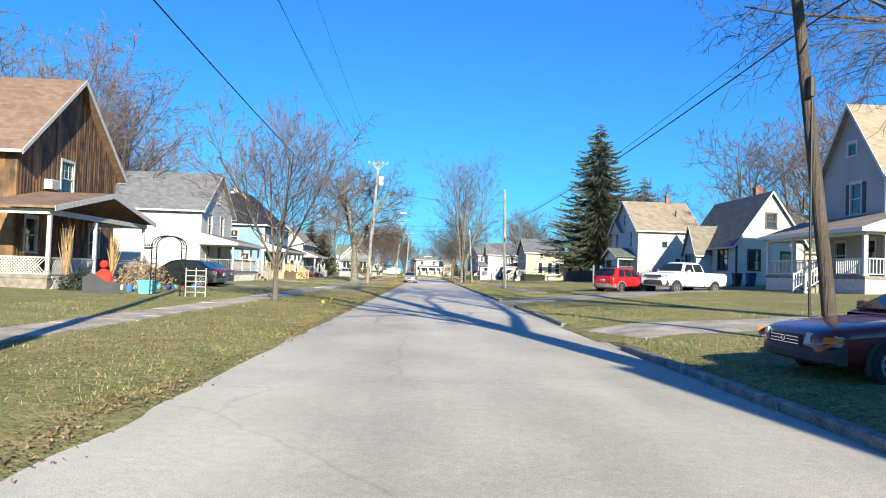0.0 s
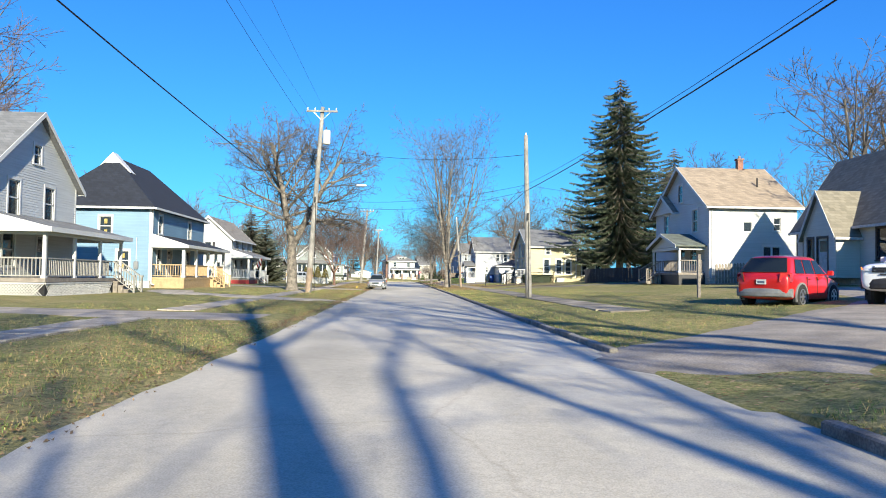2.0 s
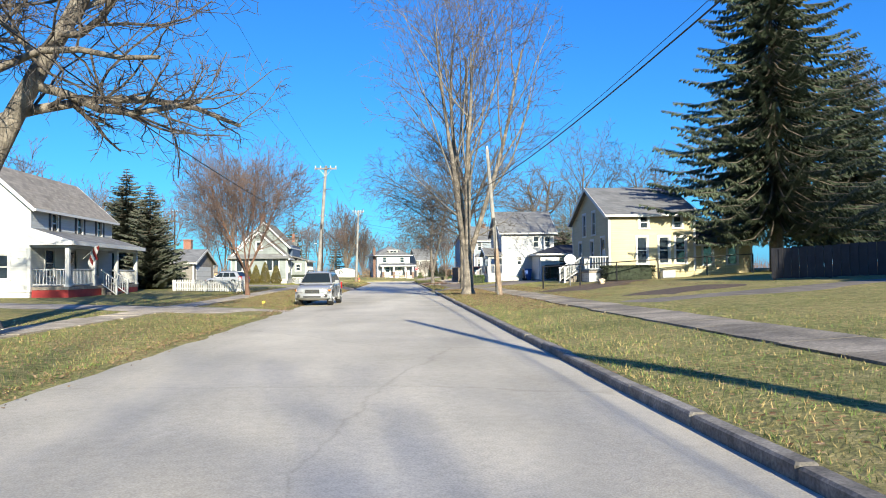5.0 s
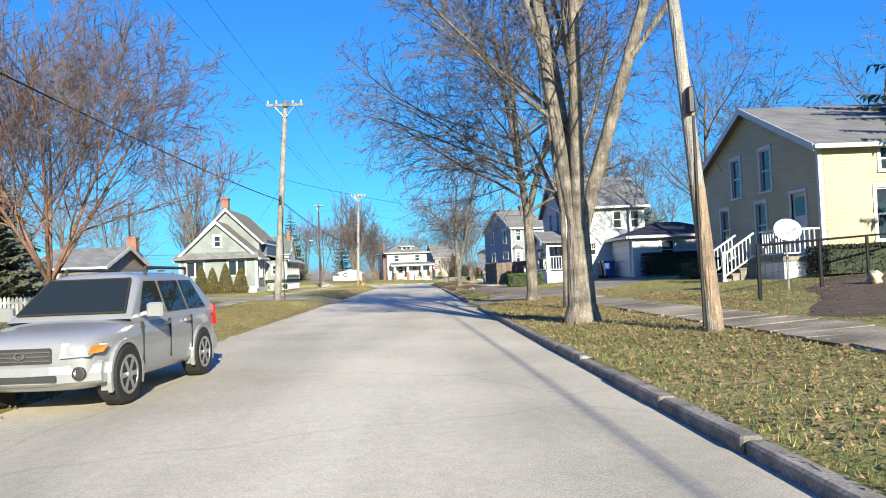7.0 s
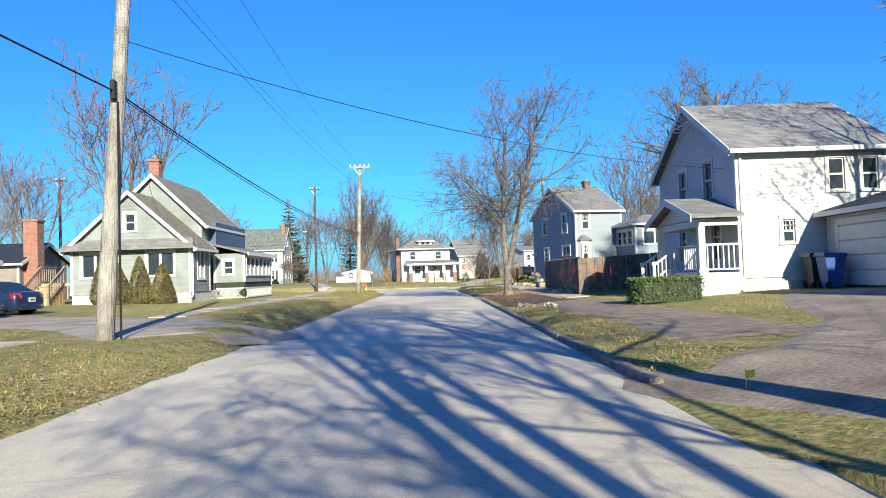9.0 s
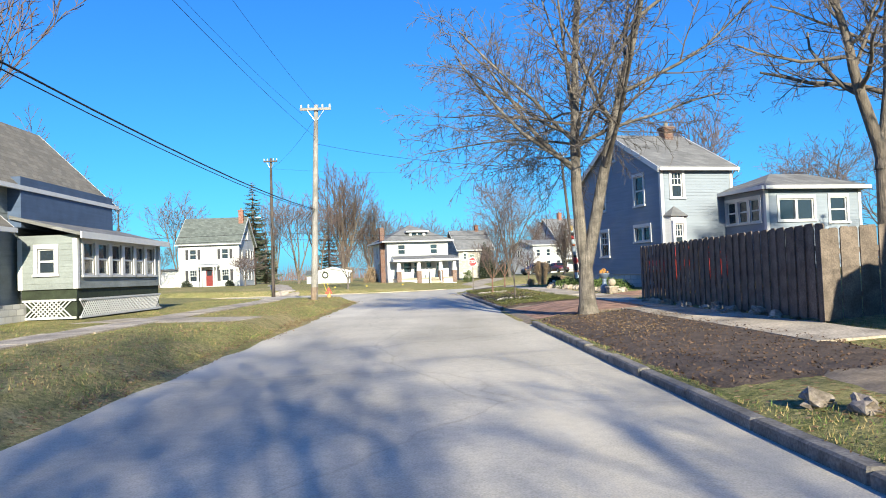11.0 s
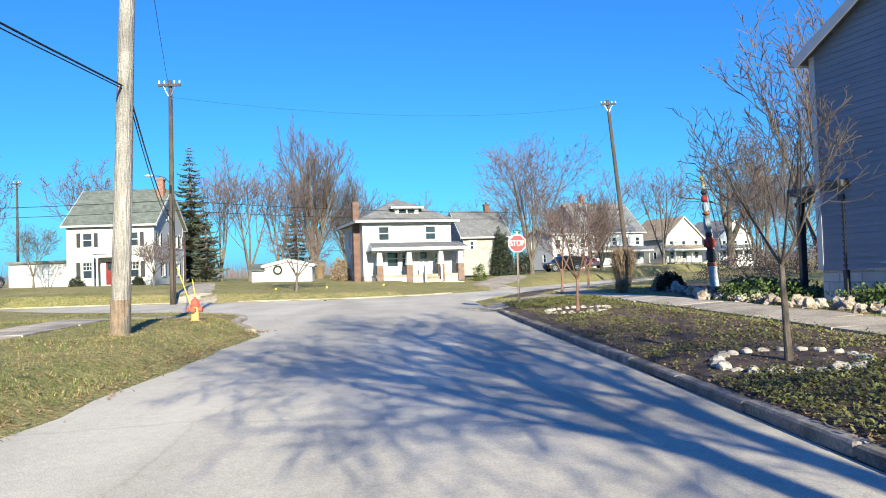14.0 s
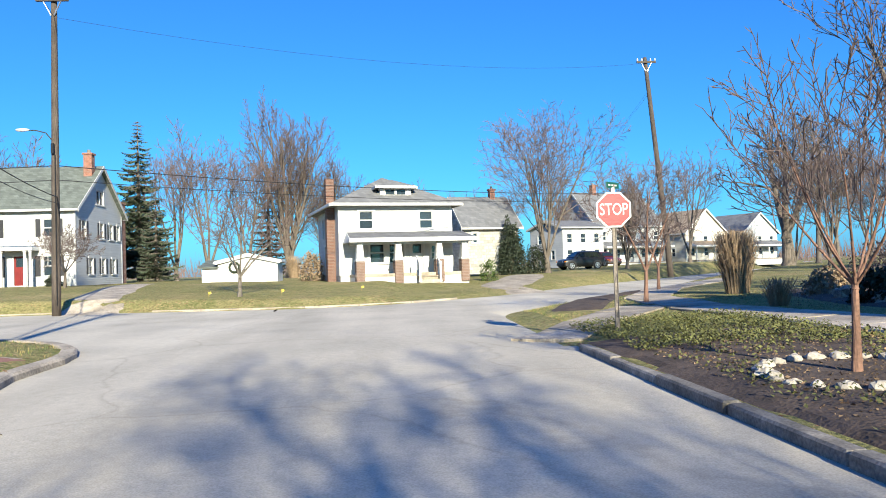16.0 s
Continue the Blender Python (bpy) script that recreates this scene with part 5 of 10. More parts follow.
def house_yellow():
    h = thing("house", (14.5, 114, 0.7), -90, "pale yellow two-storey house with a grey gable roof", "house")
    walls(h, 0, 9.3, 0, 5.5, 0.5, 4.15, M_YELL, 6.2, "y", {"f": [(3.5, 3.0, 0.75, 1.5, "d"), (5.9, 3.0, 0.75, 1.5, "d"), (2.3, 1.0, 0.75, 1.6, "d"), (5.4, 1.0, 0.75, 1.6, "d")],
          "r": [(2.1, 1.0, 0.62, 1.65, "d"), (3.5, 1.0, 0.62, 1.65, "d"), (4.55, 1.0, 0.62, 1.65, "d"), (2.25, 3.2, 0.5, 0.75, "d"), (4.4, 3.2, 0.5, 0.75, "d")]}, M_TRIM, {"f": [(8.0, 0.6, 0.9, 2.1, M_TRIM)]})
    gable_roof(h, 0, 9.3, 0, 5.5, 4.2, 6.3, "y", 0.3, M_RGRAY, M_TRIM)
    base_wall(h, 0, 9.3, 0, 5.5, 0.5, M_YELL)
    porch(h, 5.9, 9.3, 0, 1.3, 0.6, 2, 3, (), M_OLDWOOD, M_RGRAY, M_TRIM, -0.1, rails=((7.6, 9.2),), roofed=False, stairs=(6.0, 7.4), sides=(False, True))
    walls(h, 1.0, 8.6, 5.52, 9.5, 0.2, 2.3, M_YELL, 3.9, "y", {"r": [(6.6, 0.9, 0.6, 1.2, "d"), (8.2, 0.9, 0.6, 1.2, "d")]})
    gable_roof(h, 1.0, 8.6, 5.52, 9.5, 2.35, 3.95, "y", 0.3, M_RDARK, M_TRIM)
    g = Geo()
    g.cbox(9.34, 9.8, 3.2, 4.0, 0.0, 0.55)
    ac = part("air_conditioner", g, M_PORC, h, "grey outdoor air conditioner")
    for k in range(7):
        g = Geo()
        g.box(9.8, 9.812, 3.25, 3.95, 0.06 + k * 0.065, 0.09 + k * 0.065)
        part("louvre", g, M_PORC, ac)
    return h

def house_white_garage():
    h = thing("house", (10.7, 132.3, 0.6), -90, "white gabled house with a small front porch", "house")
    walls(h, 0, 7.3, 0, 4.7, 0.3, 4.35, M_GRAYL, 6.35, "y", {"f": [(2.7, 2.95, 0.75, 1.25, "d"), (5.1, 2.95, 0.75, 1.25, "d"), (2.5, 0.9, 0.7, 1.5, "d"), (5.6, 0.9, 0.75, 1.5, "d")],
          "r": [(3.1, 2.9, 0.5, 1.0, "d"), (4.15, 2.9, 0.5, 1.0, "d"), (1.55, 1.35, 0.38, 0.7, "g")]}, M_TRIM, {"f": [(4.2, 0.55, 0.85, 1.9, M_GRAY)]})
    gable_roof(h, 0, 7.3, 0, 4.7, 4.4, 6.45, "y", 0.3, M_RLIGHT, M_TRIM)
    base_wall(h, 0, 7.3, 0, 4.7, 0.3, M_BLOCK)
    porch(h, 3.4, 7.5, 0, 1.3, 0.5, 2.25, 2.95, (3.5, 7.35), M_TRIM, M_RLIGHT, M_TRIM, -0.05, rails=((5.7, 7.3),), stairs=(4.3, 5.6), kind="gable", pw=0.2)
    g = Geo()
    for k in range(10):
        a = math.pi * k / 10
        g.tube((3.65 + 0.34 * math.cos(a), -0.02, 5.2 + 0.34 * math.sin(a)), (3.65 + 0.34 * math.cos(a + 0.32), -0.02, 5.2 + 0.34 * math.sin(a + 0.32)), 0.03, n=4)
    for k in range(5):
        g.box(3.35, 3.95, -0.03, -0.004, 5.2 + k * 0.06, 5.23 + k * 0.06)
    part("gable_vent", g, M_TRIM, h, "white half-round vent")
    # fretwork under the gable's peak
    g = Geo()
    for s in (-1, 1):
        for k in range(5):
            x = 3.65 + s * (0.12 + k * 0.2)
            z = 6.3 - (0.12 + k * 0.2) * 0.55
            g.tube((x, -0.3, z - 0.12), (3.65 + s * 0.05, -0.3, z - 0.3), 0.022, n=4)
    g.tube((2.6, -0.3, 5.75), (4.7, -0.3, 5.75), 0.025, n=4)
    part("fretwork", g, M_TRIM, h, "white gable fretwork")
    downpipe(h, 7.36, 0.12, 0.2, 4.2)
    k = thing("garage", (13.4, 124.9, 0.62), -90, "attached pale garage with a white door and dark hip roof", "garage")
    walls(k, 0, 4.0, 0, 5.2, 0.0, 2.15, M_GRAYL, openings={"r": [(1.9, 0.9, 0.7, 1.0, "d"), (3.9, 0.9, 0.7, 1.0, "d")]})
    hip_roof(k, 0, 4.0, 0, 5.2, 2.2, 3.0, 0.3, M_RDARK, M_TRIM, cut=1.0)
    g = Geo()
    for i in range(4):
        g.cbox(0.65, 3.35, -0.06, -0.004, 0.02 + i * 0.43, 0.43 + i * 0.43, 0.012)
    part("garage_door", g, M_TRIM, k, "white sectional garage door")
    g = Geo()
    g.prism([(0.48, -0.002, 0), (0.65, -0.002, 0), (0.65, -0.002, 1.76), (3.35, -0.002, 1.76), (3.35, -0.002, 0), (3.52, -0.002, 0), (3.52, -0.002, 1.95), (0.48, -0.002, 1.95)], (0, -0.06, 0))
    part("door_casing", g, M_TRIM, k)
    return h

def house_grey():
    h = thing("house", (9.1, 158.3, 0.9), -76, "grey two-storey gabled house with white windows", "house")
    W, D = 7.45, 3.4
    walls(h, 0, W, 0, D, 0.1, 4.5, M_GRAY, 6.4, "y", {"f": [(2.35, 3.1, 0.72, 1.15, "g"), (5.75, 3.05, 0.74, 1.25, "d"), (2.5, 0.95, 0.74, 1.15, "g"), (5.9, 1.5, 1.2, 0.6, "2"), (3.55, 5.3, 0.5, 0.48, "g")],
          "r": [(0.75, 3.2, 0.5, 1.05, "g")]})
    gable_roof(h, 0, W, 0, D, 4.55, 6.5, "y", 0.2, M_RLIGHT, M_TRIM)
    base_wall(h, 0, W, 0, D, 0.1, M_BLOCK)
    chimney(h, 4.0, 2.6, 5.8, 6.85, 0.45, M_BRICKD)
    # narrow bay window on the sunny side
    g = Geo()
    g.prism([(W + 0.01, 0.06, 0.1), (W + 0.32, 0.2, 0.1), (W + 0.32, 0.78, 0.1), (W + 0.01, 1.1, 0.1)], (0, 0, 2.3))
    b = part("bay", g, M_GRAYL, h, "pale bay window")
    g = Geo()
    g.prism([(W + 0.01, 0.02, 2.4), (W + 0.42, 0.14, 2.4), (W + 0.42, 0.84, 2.4), (W + 0.01, 1.2, 2.4)], (0, 0, 0.06))
    g.add([(W + 0.01, 0.02, 2.46), (W + 0.42, 0.14, 2.46), (W + 0.42, 0.84, 2.46), (W + 0.01, 1.2, 2.46), (W + 0.02, 0.55, 2.85)], [(0, 1, 4), (1, 2, 4), (2, 3, 4)])
    part("bay_roof", g, M_RGRAY, b)
    # the bay is solid: a dark plate stands in for the unlit room
    g = Geo()
    g.box(W + 0.31, W + 0.328, 0.31, 0.69, 1.05, 2.1)
    part("dark_recess", g, M_PLASTIC, b)
    glazed(h, lambda u, v, d: (W + 0.40 - d, u, v), 0.31, 1.05, 0.69, 2.1, "g", M_TRIM)
    k = thing("house_wing", (13.75, 152.0, 0.9), -76, "pale wing with a low roof beside the grey house", "house")
    walls(k, 0, 2.7, 0, 4.5, 0.1, 3.3, M_GRAY, openings={"f": [(0.65, 2.0, 0.55, 0.9, "d"), (1.35, 2.0, 0.55, 0.9, "d"), (2.05, 2.0, 0.55, 0.9, "d")], "r": [(1.4, 2.0, 1.6, 0.85, "2"), (3.4, 1.9, 0.8, 1.0, "d")]})
    hip_roof(k, 0, 2.7, 0, 4.5, 3.35, 4.0, 0.25, M_RLIGHT, M_TRIM)
    return h

def house_end():
    h = thing("house", (-2.55, 192.6, 0.75), 16, "white foursquare house with a hip roof, dormer and porch", "house")
    walls(h, 0, 6.2, 0, 6.4, 0.25, 3.95, M_WHITE, openings={"f": [(1.45, 2.65, 0.75, 0.95, "db"), (4.75, 2.65, 0.75, 0.95, "db"), (2.0, 0.85, 0.8, 1.1, "d"), (5.3, 0.95, 0.6, 0.8, "d"), (3.05, 0.85, 0.8, 1.1, "d")], "l": [(2.2, 2.4, 0.55, 1.1, "d"), (4.6, 2.4, 0.55, 1.1, "d"), (4.0, 0.8, 0.6, 1.1, "d")]},
          doors={"f": [(4.2, 0.35, 0.65, 1.55, M_TRIM)]})
    hip_roof(h, 0, 6.2, 0, 6.4, 4.0, 5.75, 0.45, M_RLIGHT, M_TRIM, cut=0.93)
    base_wall(h, 0, 6.2, 0, 6.4, 0.25, M_BLOCK)
    walls(h, 2.4, 4.1, 0.55, 2.6, 4.4, 5.0, M_TRIM, openings={"f": [(3.25, 4.5, 1.2, 0.36, "2")]}, corner=False, name="dormer")
    hip_roof(h, 2.4, 4.1, 0.55, 3.2, 5.0, 5.45, 0.22, M_RLIGHT, M_TRIM, name="dormer_roof")
    g = Geo()
    g.box(-0.45, -0.02, 1.0, 1.5, -0.3, 5.4)
    part("chimney", g, M_BRICKD, h, "tall outside brick chimney")
    porch(h, 0.5, 6.6, 0, 1.5, 0.3, 2.1, 2.5, (), M_CONC, M_RGRAY, M_TRIM, -0.1, rails=(), skirt=M_TRIM, sides=(False, False), stairs=(3.7, 4.8))
    for x in (0.75, 2.75, 4.95, 6.35):
        g = Geo()
        g.cbox(x - 0.22, x + 0.22, -1.62, -1.18, -0.2, 0.95, 0.02)
        part("pier", g, M_BRICKM, h, "muddy brown brick pier")
        g = Geo()
        g.rings([[(x - a, -1.4 - a, z), (x + a, -1.4 - a, z), (x + a, -1.4 + a, z), (x - a, -1.4 + a, z)] for a, z in ((0.24, 0.95), (0.24, 1.02), (0.2, 1.03), (0.13, 1.95), (0.18, 1.96), (0.18, 2.02))])
        part("column", g, M_TRIM, h, "tapered white porch column")
    return h

def house_colonial():
    h = thing("house", (-24.6, 198, 0.65), 2, "white colonial house with black shutters and a green-grey roof", "house")
    walls(h, 0, 6.2, 0, 7.6, 0.25, 4.95, M_WHITE, 7.7, "x", {"f": [(1.45, 3.15, 0.7, 1.05, "dsb"), (4.75, 3.15, 0.7, 1.05, "dsb"), (1.45, 0.85, 0.75, 1.2, "gs"), (4.75, 0.85, 0.75, 1.2, "gs")],
          "r": [(1.2, 3.15, 0.6, 1.0, "ds"), (4.0, 3.15, 0.6, 1.0, "ds"), (5.6, 3.15, 0.6, 1.0, "ds"), (6.9, 3.15, 0.5, 1.0, "ds"), (4.2, 0.9, 0.6, 1.0, "ds"), (6.0, 0.9, 0.6, 1.0, "ds"), (2.2, 0.9, 0.6, 1.0, "ds"), (3.8, 5.3, 1.2, 0.9, "2")]},
          doors={"f": [(3.1, 0.35, 0.7, 1.7, M_REDP)]})
    gable_roof(h, 0, 6.2, 0, 7.6, 5.0, 7.8, "x", 0.3, M_RGREEN, M_TRIM)
    base_wall(h, 0, 6.2, 0, 7.6, 0.25, M_BRICK)
    g = Geo()
    g.cbox(2.0, 4.2, -1.0, -0.004, 2.35, 2.55, 0.02)
    part("portico_roof", g, M_TRIM, h)
    for x in (2.15, 2.45, 3.75, 4.05):
        post(h, x, -0.85, 0.2, 2.35, 0.16, M_TRIM, True, "column")
    railing(h, (2.0, -0.95, 2.55), (4.2, -0.95, 2.55), 0.45, M_TRIM)
    g = Geo()
    g.box(1.9, 4.3, -1.1, -0.03, -0.2, 0.2), g.box(2.3, 3.9, -1.5, -1.1, -0.25, 0.05)
    part("stoop", g, M_BRICK, h, "red brick stoop")
    chimney(h, 5.9, 3.0, 7.0, 8.5, 0.5)
    g = Geo()
    g.box(5.2, 6.15, 7.63, 8.5, -0.3, 5.75), g.box(5.15, 6.2, 7.62, 8.55, 5.75, 5.9)
    part("chimney", g, M_BRICK, h, "broad outside brick chimney")
    k = thing("garage", (-29.6, 199.5, 0.65), 2, "low white garage with a flat roof", "garage")
    walls(k, 0, 4.8, 0, 5, 0, 2.1, M_WHITE)
    g = Geo()
    g.cbox(-0.2, 5.0, -0.2, 5.2, 2.1, 2.3, 0.03)
    part("roof", g, M_RGRAY, k)
    g = Geo()
    for i in range(4):
        g.cbox(0.6, 4.0, -0.06, -0.004, 0.02 + i * 0.42, 0.42 + i * 0.42, 0.012)
    part("garage_door", g, M_TRIM, k)
    return h

def house_stone():
    h = thing("house", (5.0, 205.5, 0.75), 16, "pale stone house with a grey roof and ivy", "house")
    walls(h, 0, 4.1, 0, 5.0, 0.0, 3.5, M_STONE, 5.6, "x", {"f": [(2.8, 0.9, 0.5, 0.9, "d"), (0.8, 2.2, 0.35, 0.7, "d")], "r": [(1.5, 2.3, 0.6, 1.0, "d"), (3.2, 2.3, 0.6, 1.0, "d")]}, corner=False)
    gable_roof(h, 0, 4.1, 0, 5.0, 3.55, 5.7, "x", 0.3, M_RGRAY, M_TRIMW)
    chimney(h, 3.2, 2.5, 5.4, 6.3, 0.4)
    return h

def shed_white():
    h = thing("shed", (-11.7, 200, 0.75), 4, "low white shed with a wreath on its wall", "shed")
    walls(h, 1.0, 4.6, 0, 3, 0, 1.35, M_TRIM, 1.75, "y", {}, corner=False)
    gable_roof(h, 1.0, 4.6, 0, 3, 1.38, 1.8, "y", 0.15, M_TRIMW, M_TRIM)
    walls(h, 0, 0.98, 0.2, 3, 0, 1.0, M_TRIM, openings={}, corner=False)
    g = Geo()
    slab(g, (-0.2, 0, 1.0), (1.1, 0, 1.0), (1.1, 3, 1.5), (-0.2, 3, 1.5), 0.08)
    part("lean_to_roof", g, M_RGREEN, h)
    g = Geo()
    for k in range(16):
        a = 2 * math.pi * k / 16
        g.tube((2.0 + 0.3 * math.cos(a), -0.08, 0.95 + 0.3 * math.sin(a)), (2.0 + 0.3 * math.cos(a + 0.4), -0.08, 0.95 + 0.3 * math.sin(a + 0.4)), 0.07, n=5)
    part("wreath", g, M_HEDGED, h, "dark evergreen wreath")
    return h

def far_house(x, y, z, rz, w, d, e, r, wallm, roofm, along, label, bays=3, porch_on=True, group="houses beyond the cross street"):
    h = thing("house", (x, y, z), rz, label, "house", group)
    wins = [(w * (k + 0.5) / bays, v, 0.7, 1.0, "d") for k in range(bays) for v in ((0.9, e * 0.6) if e > 3.4 else (0.9,))]
    walls(h, 0, w, 0, d, 0, e, wallm, r, along, {"f": wins, "l": [(d * 0.3, 0.9, 0.6, 1.0, "d"), (d * 0.7, e * 0.6, 0.6, 1.0, "d")], "r": [(d * 0.3, 0.9, 0.6, 1.0, "d"), (d * 0.7, e * 0.6, 0.6, 1.0, "d")]}, corner=False)
    gable_roof(h, 0, w, 0, d, e + 0.04, r + 0.06, along, 0.3, roofm, M_TRIM)
    if porch_on:
        porch(h, 0.2, w - 0.2, 0, 1.5, 0.4, 2.2, 2.8, (0.35, w / 2, w - 0.35), M_OLDWOOD, roofm, M_TRIM, -0.2, sides=(False, False))
    return h

house_rustic(), house_white_left(), house_blue(), house_white_gable(), garage_left(), house_back(), house_sage()
house_taupe(), house_cape(), house_white_right(), house_yellow(), house_white_garage(), house_grey()
house_end(), house_colonial(), house_stone(), shed_white()
far_house(17.5, 231, 0.9, 25, 5.5, 6, 4.4, 5.2, M_GRAYL, M_RGRAY, "x", "pale grey flat-roofed house beyond the cross street", porch_on=False)
# grey siding here carries the bluish tree shade on the walls
chimney(far_house(22.5, 236, 0.9, 25, 10, 8, 4.9, 8.8, M_GRAYL, M_RGRAY, "x", "tall pale house with a grey roof beyond the cross street", 5), 3.0, 4.0, 8.2, 9.8, 0.6)
# Out of view behind the start: added so its shadow covers the dull red car.
far_house(7.0, -9.5, 0.2, 0, 9, 7, 4.2, 6.7, M_WHITE, M_RGRAY, "x", "unseen white house added to shade the red car", porch_on=False, group="")
far_house(35.5, 243, 0.9, 25, 7, 7, 4.0, 6.8, M_WSIDE, M_RTAN, "y", "cream house with a tan roof beyond the cross street")
far_house(46, 250, 0.9, 25, 7, 7, 4.0, 6.6, M_WHITE, M_RGRAY, "y", "white house beyond the cross street")
far_house(-44, 165, 0.4, 90, 8, 7, 4.2, 6.5, M_BLUE, M_RGRAY, "x", "blue house behind the cottage")
far_house(-33, 133, 0.4, 90, 7, 6, 3.0, 5.0, M_BRICK, M_RLIGHT, "x", "low brick house with a pale roof", porch_on=False)

# ---------- poles, wires and street things ----------
def utility_pole(x, y, z, h, r, m, label, lean=(0, 0), arm=0.0, transformer=False, lamp=None, head=1.0, foot=None, riser=True, reach_=0.14):
    p = thing("utility_pole", (x, y, z), 0, label, "utility pole", "poles along the street")
    lx, ly = lean
    def at(t):
        return (lx * t, ly * t, h * t)
    g = Geo()
    n = 9
    g.rings([[(at(k / n)[0] + (r * (1 - 0.38 * k / n)) * math.cos(a), at(k / n)[1] + (r * (1 - 0.38 * k / n)) * math.sin(a), h * k / n - (0.5 if k == 0 else 0)) for a in [2 * math.pi * i / 14 for i in range(14)]] for k in range(n + 1)])
    part("shaft", g, m, p, smooth=True)
    if foot:
        g = Geo()
        g.rings([[(at(t)[0] + (r * (1 - 0.38 * t) + 0.006) * math.cos(a), at(t)[1] + (r * (1 - 0.38 * t) + 0.006) * math.sin(a), h * t) for a in [2 * math.pi * i / 14 for i in range(14)]] for t in (0.0, 0.04, reach_)])
        part("foot", g, foot, p, "orange stained lower end")
    if arm:
        g = Geo()
        tx, ty, tz = at(0.975)
        g.box(tx - arm, tx + arm, ty - r * 0.65 - 0.1, ty - r * 0.65, tz - 0.06, tz + 0.06)
        a = part("crossarm", g, m, p)
        g = Geo()
        for s in (-1, 1):
            g.beam((tx + s * arm * 0.55, ty - r * 0.65 - 0.05, tz - 0.05), (tx + s * 0.05, ty - r * 0.65 - 0.02, tz - 0.55), 0.04, 0.03)
        part("brace", g, M_METAL, a)
        for s in (-0.92, -0.45, 0.45, 0.92):
            g = Geo()
            g.lathe([(0.02, 0), (0.05, 0.03), (0.035, 0.07), (0.05, 0.1), (0.03, 0.17)], 8, (tx + s * arm, ty - r * 0.65 - 0.05, tz + 0.06))
            part("insulator", g, M_PORC, a)
    else:
        g = Geo()
        tx, ty, tz = at(0.99)
        g.lathe([(0.02, 0), (0.06, 0.04), (0.04, 0.1), (0.05, 0.16), (0.02, 0.22)], 8, (tx, ty, tz))
        part("insulator", g, M_PORC, p)
    if transformer:
        tx, ty, tz = at(0.80)
        g = Geo()
        g.lathe([(0.2, 0), (0.24, 0.05), (0.24, 0.85), (0.2, 0.92), (0.08, 0.95)], 14, (tx + r + 0.24, ty, tz))
        t = part("transformer", g, M_PORC, p, "grey can transformer", smooth=False)
        g = Geo()
        g.lathe([(0.03, 0), (0.045, 0.1), (0.03, 0.2)], 8, (tx + r + 0.2, ty, tz + 0.95))
        part("bushing", g, M_POLED, t)
    if lamp:
        lz, reach, side = lamp
        tx, ty = at(lz / h)[:2]
        g = Geo()
        pts = [(tx, ty, lz - 0.5), (tx + side * reach * 0.35, ty, lz - 0.1), (tx + side * reach * 0.75, ty, lz), (tx + side * reach, ty, lz)]
        for a, b in zip(pts, pts[1:]):
            g.tube(a, b, 0.02, n=7)
        a = part("lamp_arm", g, M_PLASTIC, p)
        g = Geo()
        g.rings([[(tx + side * (reach + d * head), ty + w * head * math.cos(q), lz + 0.02 + hh * head * math.sin(q)) for q in [2 * math.pi * i / 10 for i in range(10)]] for d, w, hh in ((-0.05, 0.05, 0.04), (0.1, 0.1, 0.08), (0.4, 0.17, 0.1), (0.65, 0.13, 0.07), (0.72, 0.04, 0.03))])
        part("luminaire", g, M_PORC, a, "grey street lamp head", smooth=True)
    if riser:
        g = Geo()
        tx, ty, tz = at(0.5)
        g.cbox(tx - 0.05, tx + 0.05, ty - r - 0.09, ty - r * 0.8, tz - 0.16, tz + 0.2)
        g.tube((tx + 0.05, ty - r * 0.95, 0.1), (tx + 0.05, ty - r * 0.85, tz - 0.2), 0.022, n=6)
        part("junction_box", g, M_BLACKM, p, "black cable splice box")
    return p

utility_pole(-4.75, 5.6, 0.05, 11.5, 0.17, M_POLE, "tall weathered utility pole beside the lawn", arm=1.1)
utility_pole(-5.75, 71.4, 0.0, 12.2, 0.20, M_POLE, "pale weathered utility pole with transformer and street lamp", (0.72, 0), 1.0, True, (7.1, 2.6, 1), 0.9, M_STAIN)
utility_pole(-4.85, 116.8, 0.2, 9.5, 0.17, M_POLE, "pale leaning utility pole with a crossarm", (0.7, 0), 0.85)
utility_pole(-4.27, 157.0, 0.3, 9.5, 0.17, M_POLE, "pale straight utility pole at the corner", (0.38, 0), 0.75, foot=M_STAIN, riser=False, reach_=0.065)
utility_pole(-11.2, 180.6, 0.25, 11.0, 0.15, M_POLED, "dark utility pole with a street lamp", (0.1, 0), 0.55, False, (6.2, 0.9, -1), 0.6)
utility_pole(17.2, 199.0, 0.75, 13.2, 0.19, M_POLED, "leaning dark utility pole", (-1.1, 0), 0.6, riser=False)
utility_pole(7.15, 12.5, 0.25, 9.0, 0.125, M_POLED, "dark leaning utility pole beside the drive", (-1.1, 0))
utility_pole(6.5, 59.3, 0.15, 8.1, 0.16, M_POLE, "grey utility pole with cables", (-0.22, 0))
utility_pole(5.95, 92.7, 0.2, 6.6, 0.115, M_POLE, "weathered utility pole with a reddish-brown foot", (-0.5, 0), foot=M_STAIN, reach_=0.32)
utility_pole(-30.3, 165.0, 0.4, 10.3, 0.15, M_POLED, "slim dark utility pole", riser=False, arm=0.5)
utility_pole(-40, 220, 0.9, 11, 0.15, M_POLED, "slim dark utility pole", riser=False, arm=0.5)

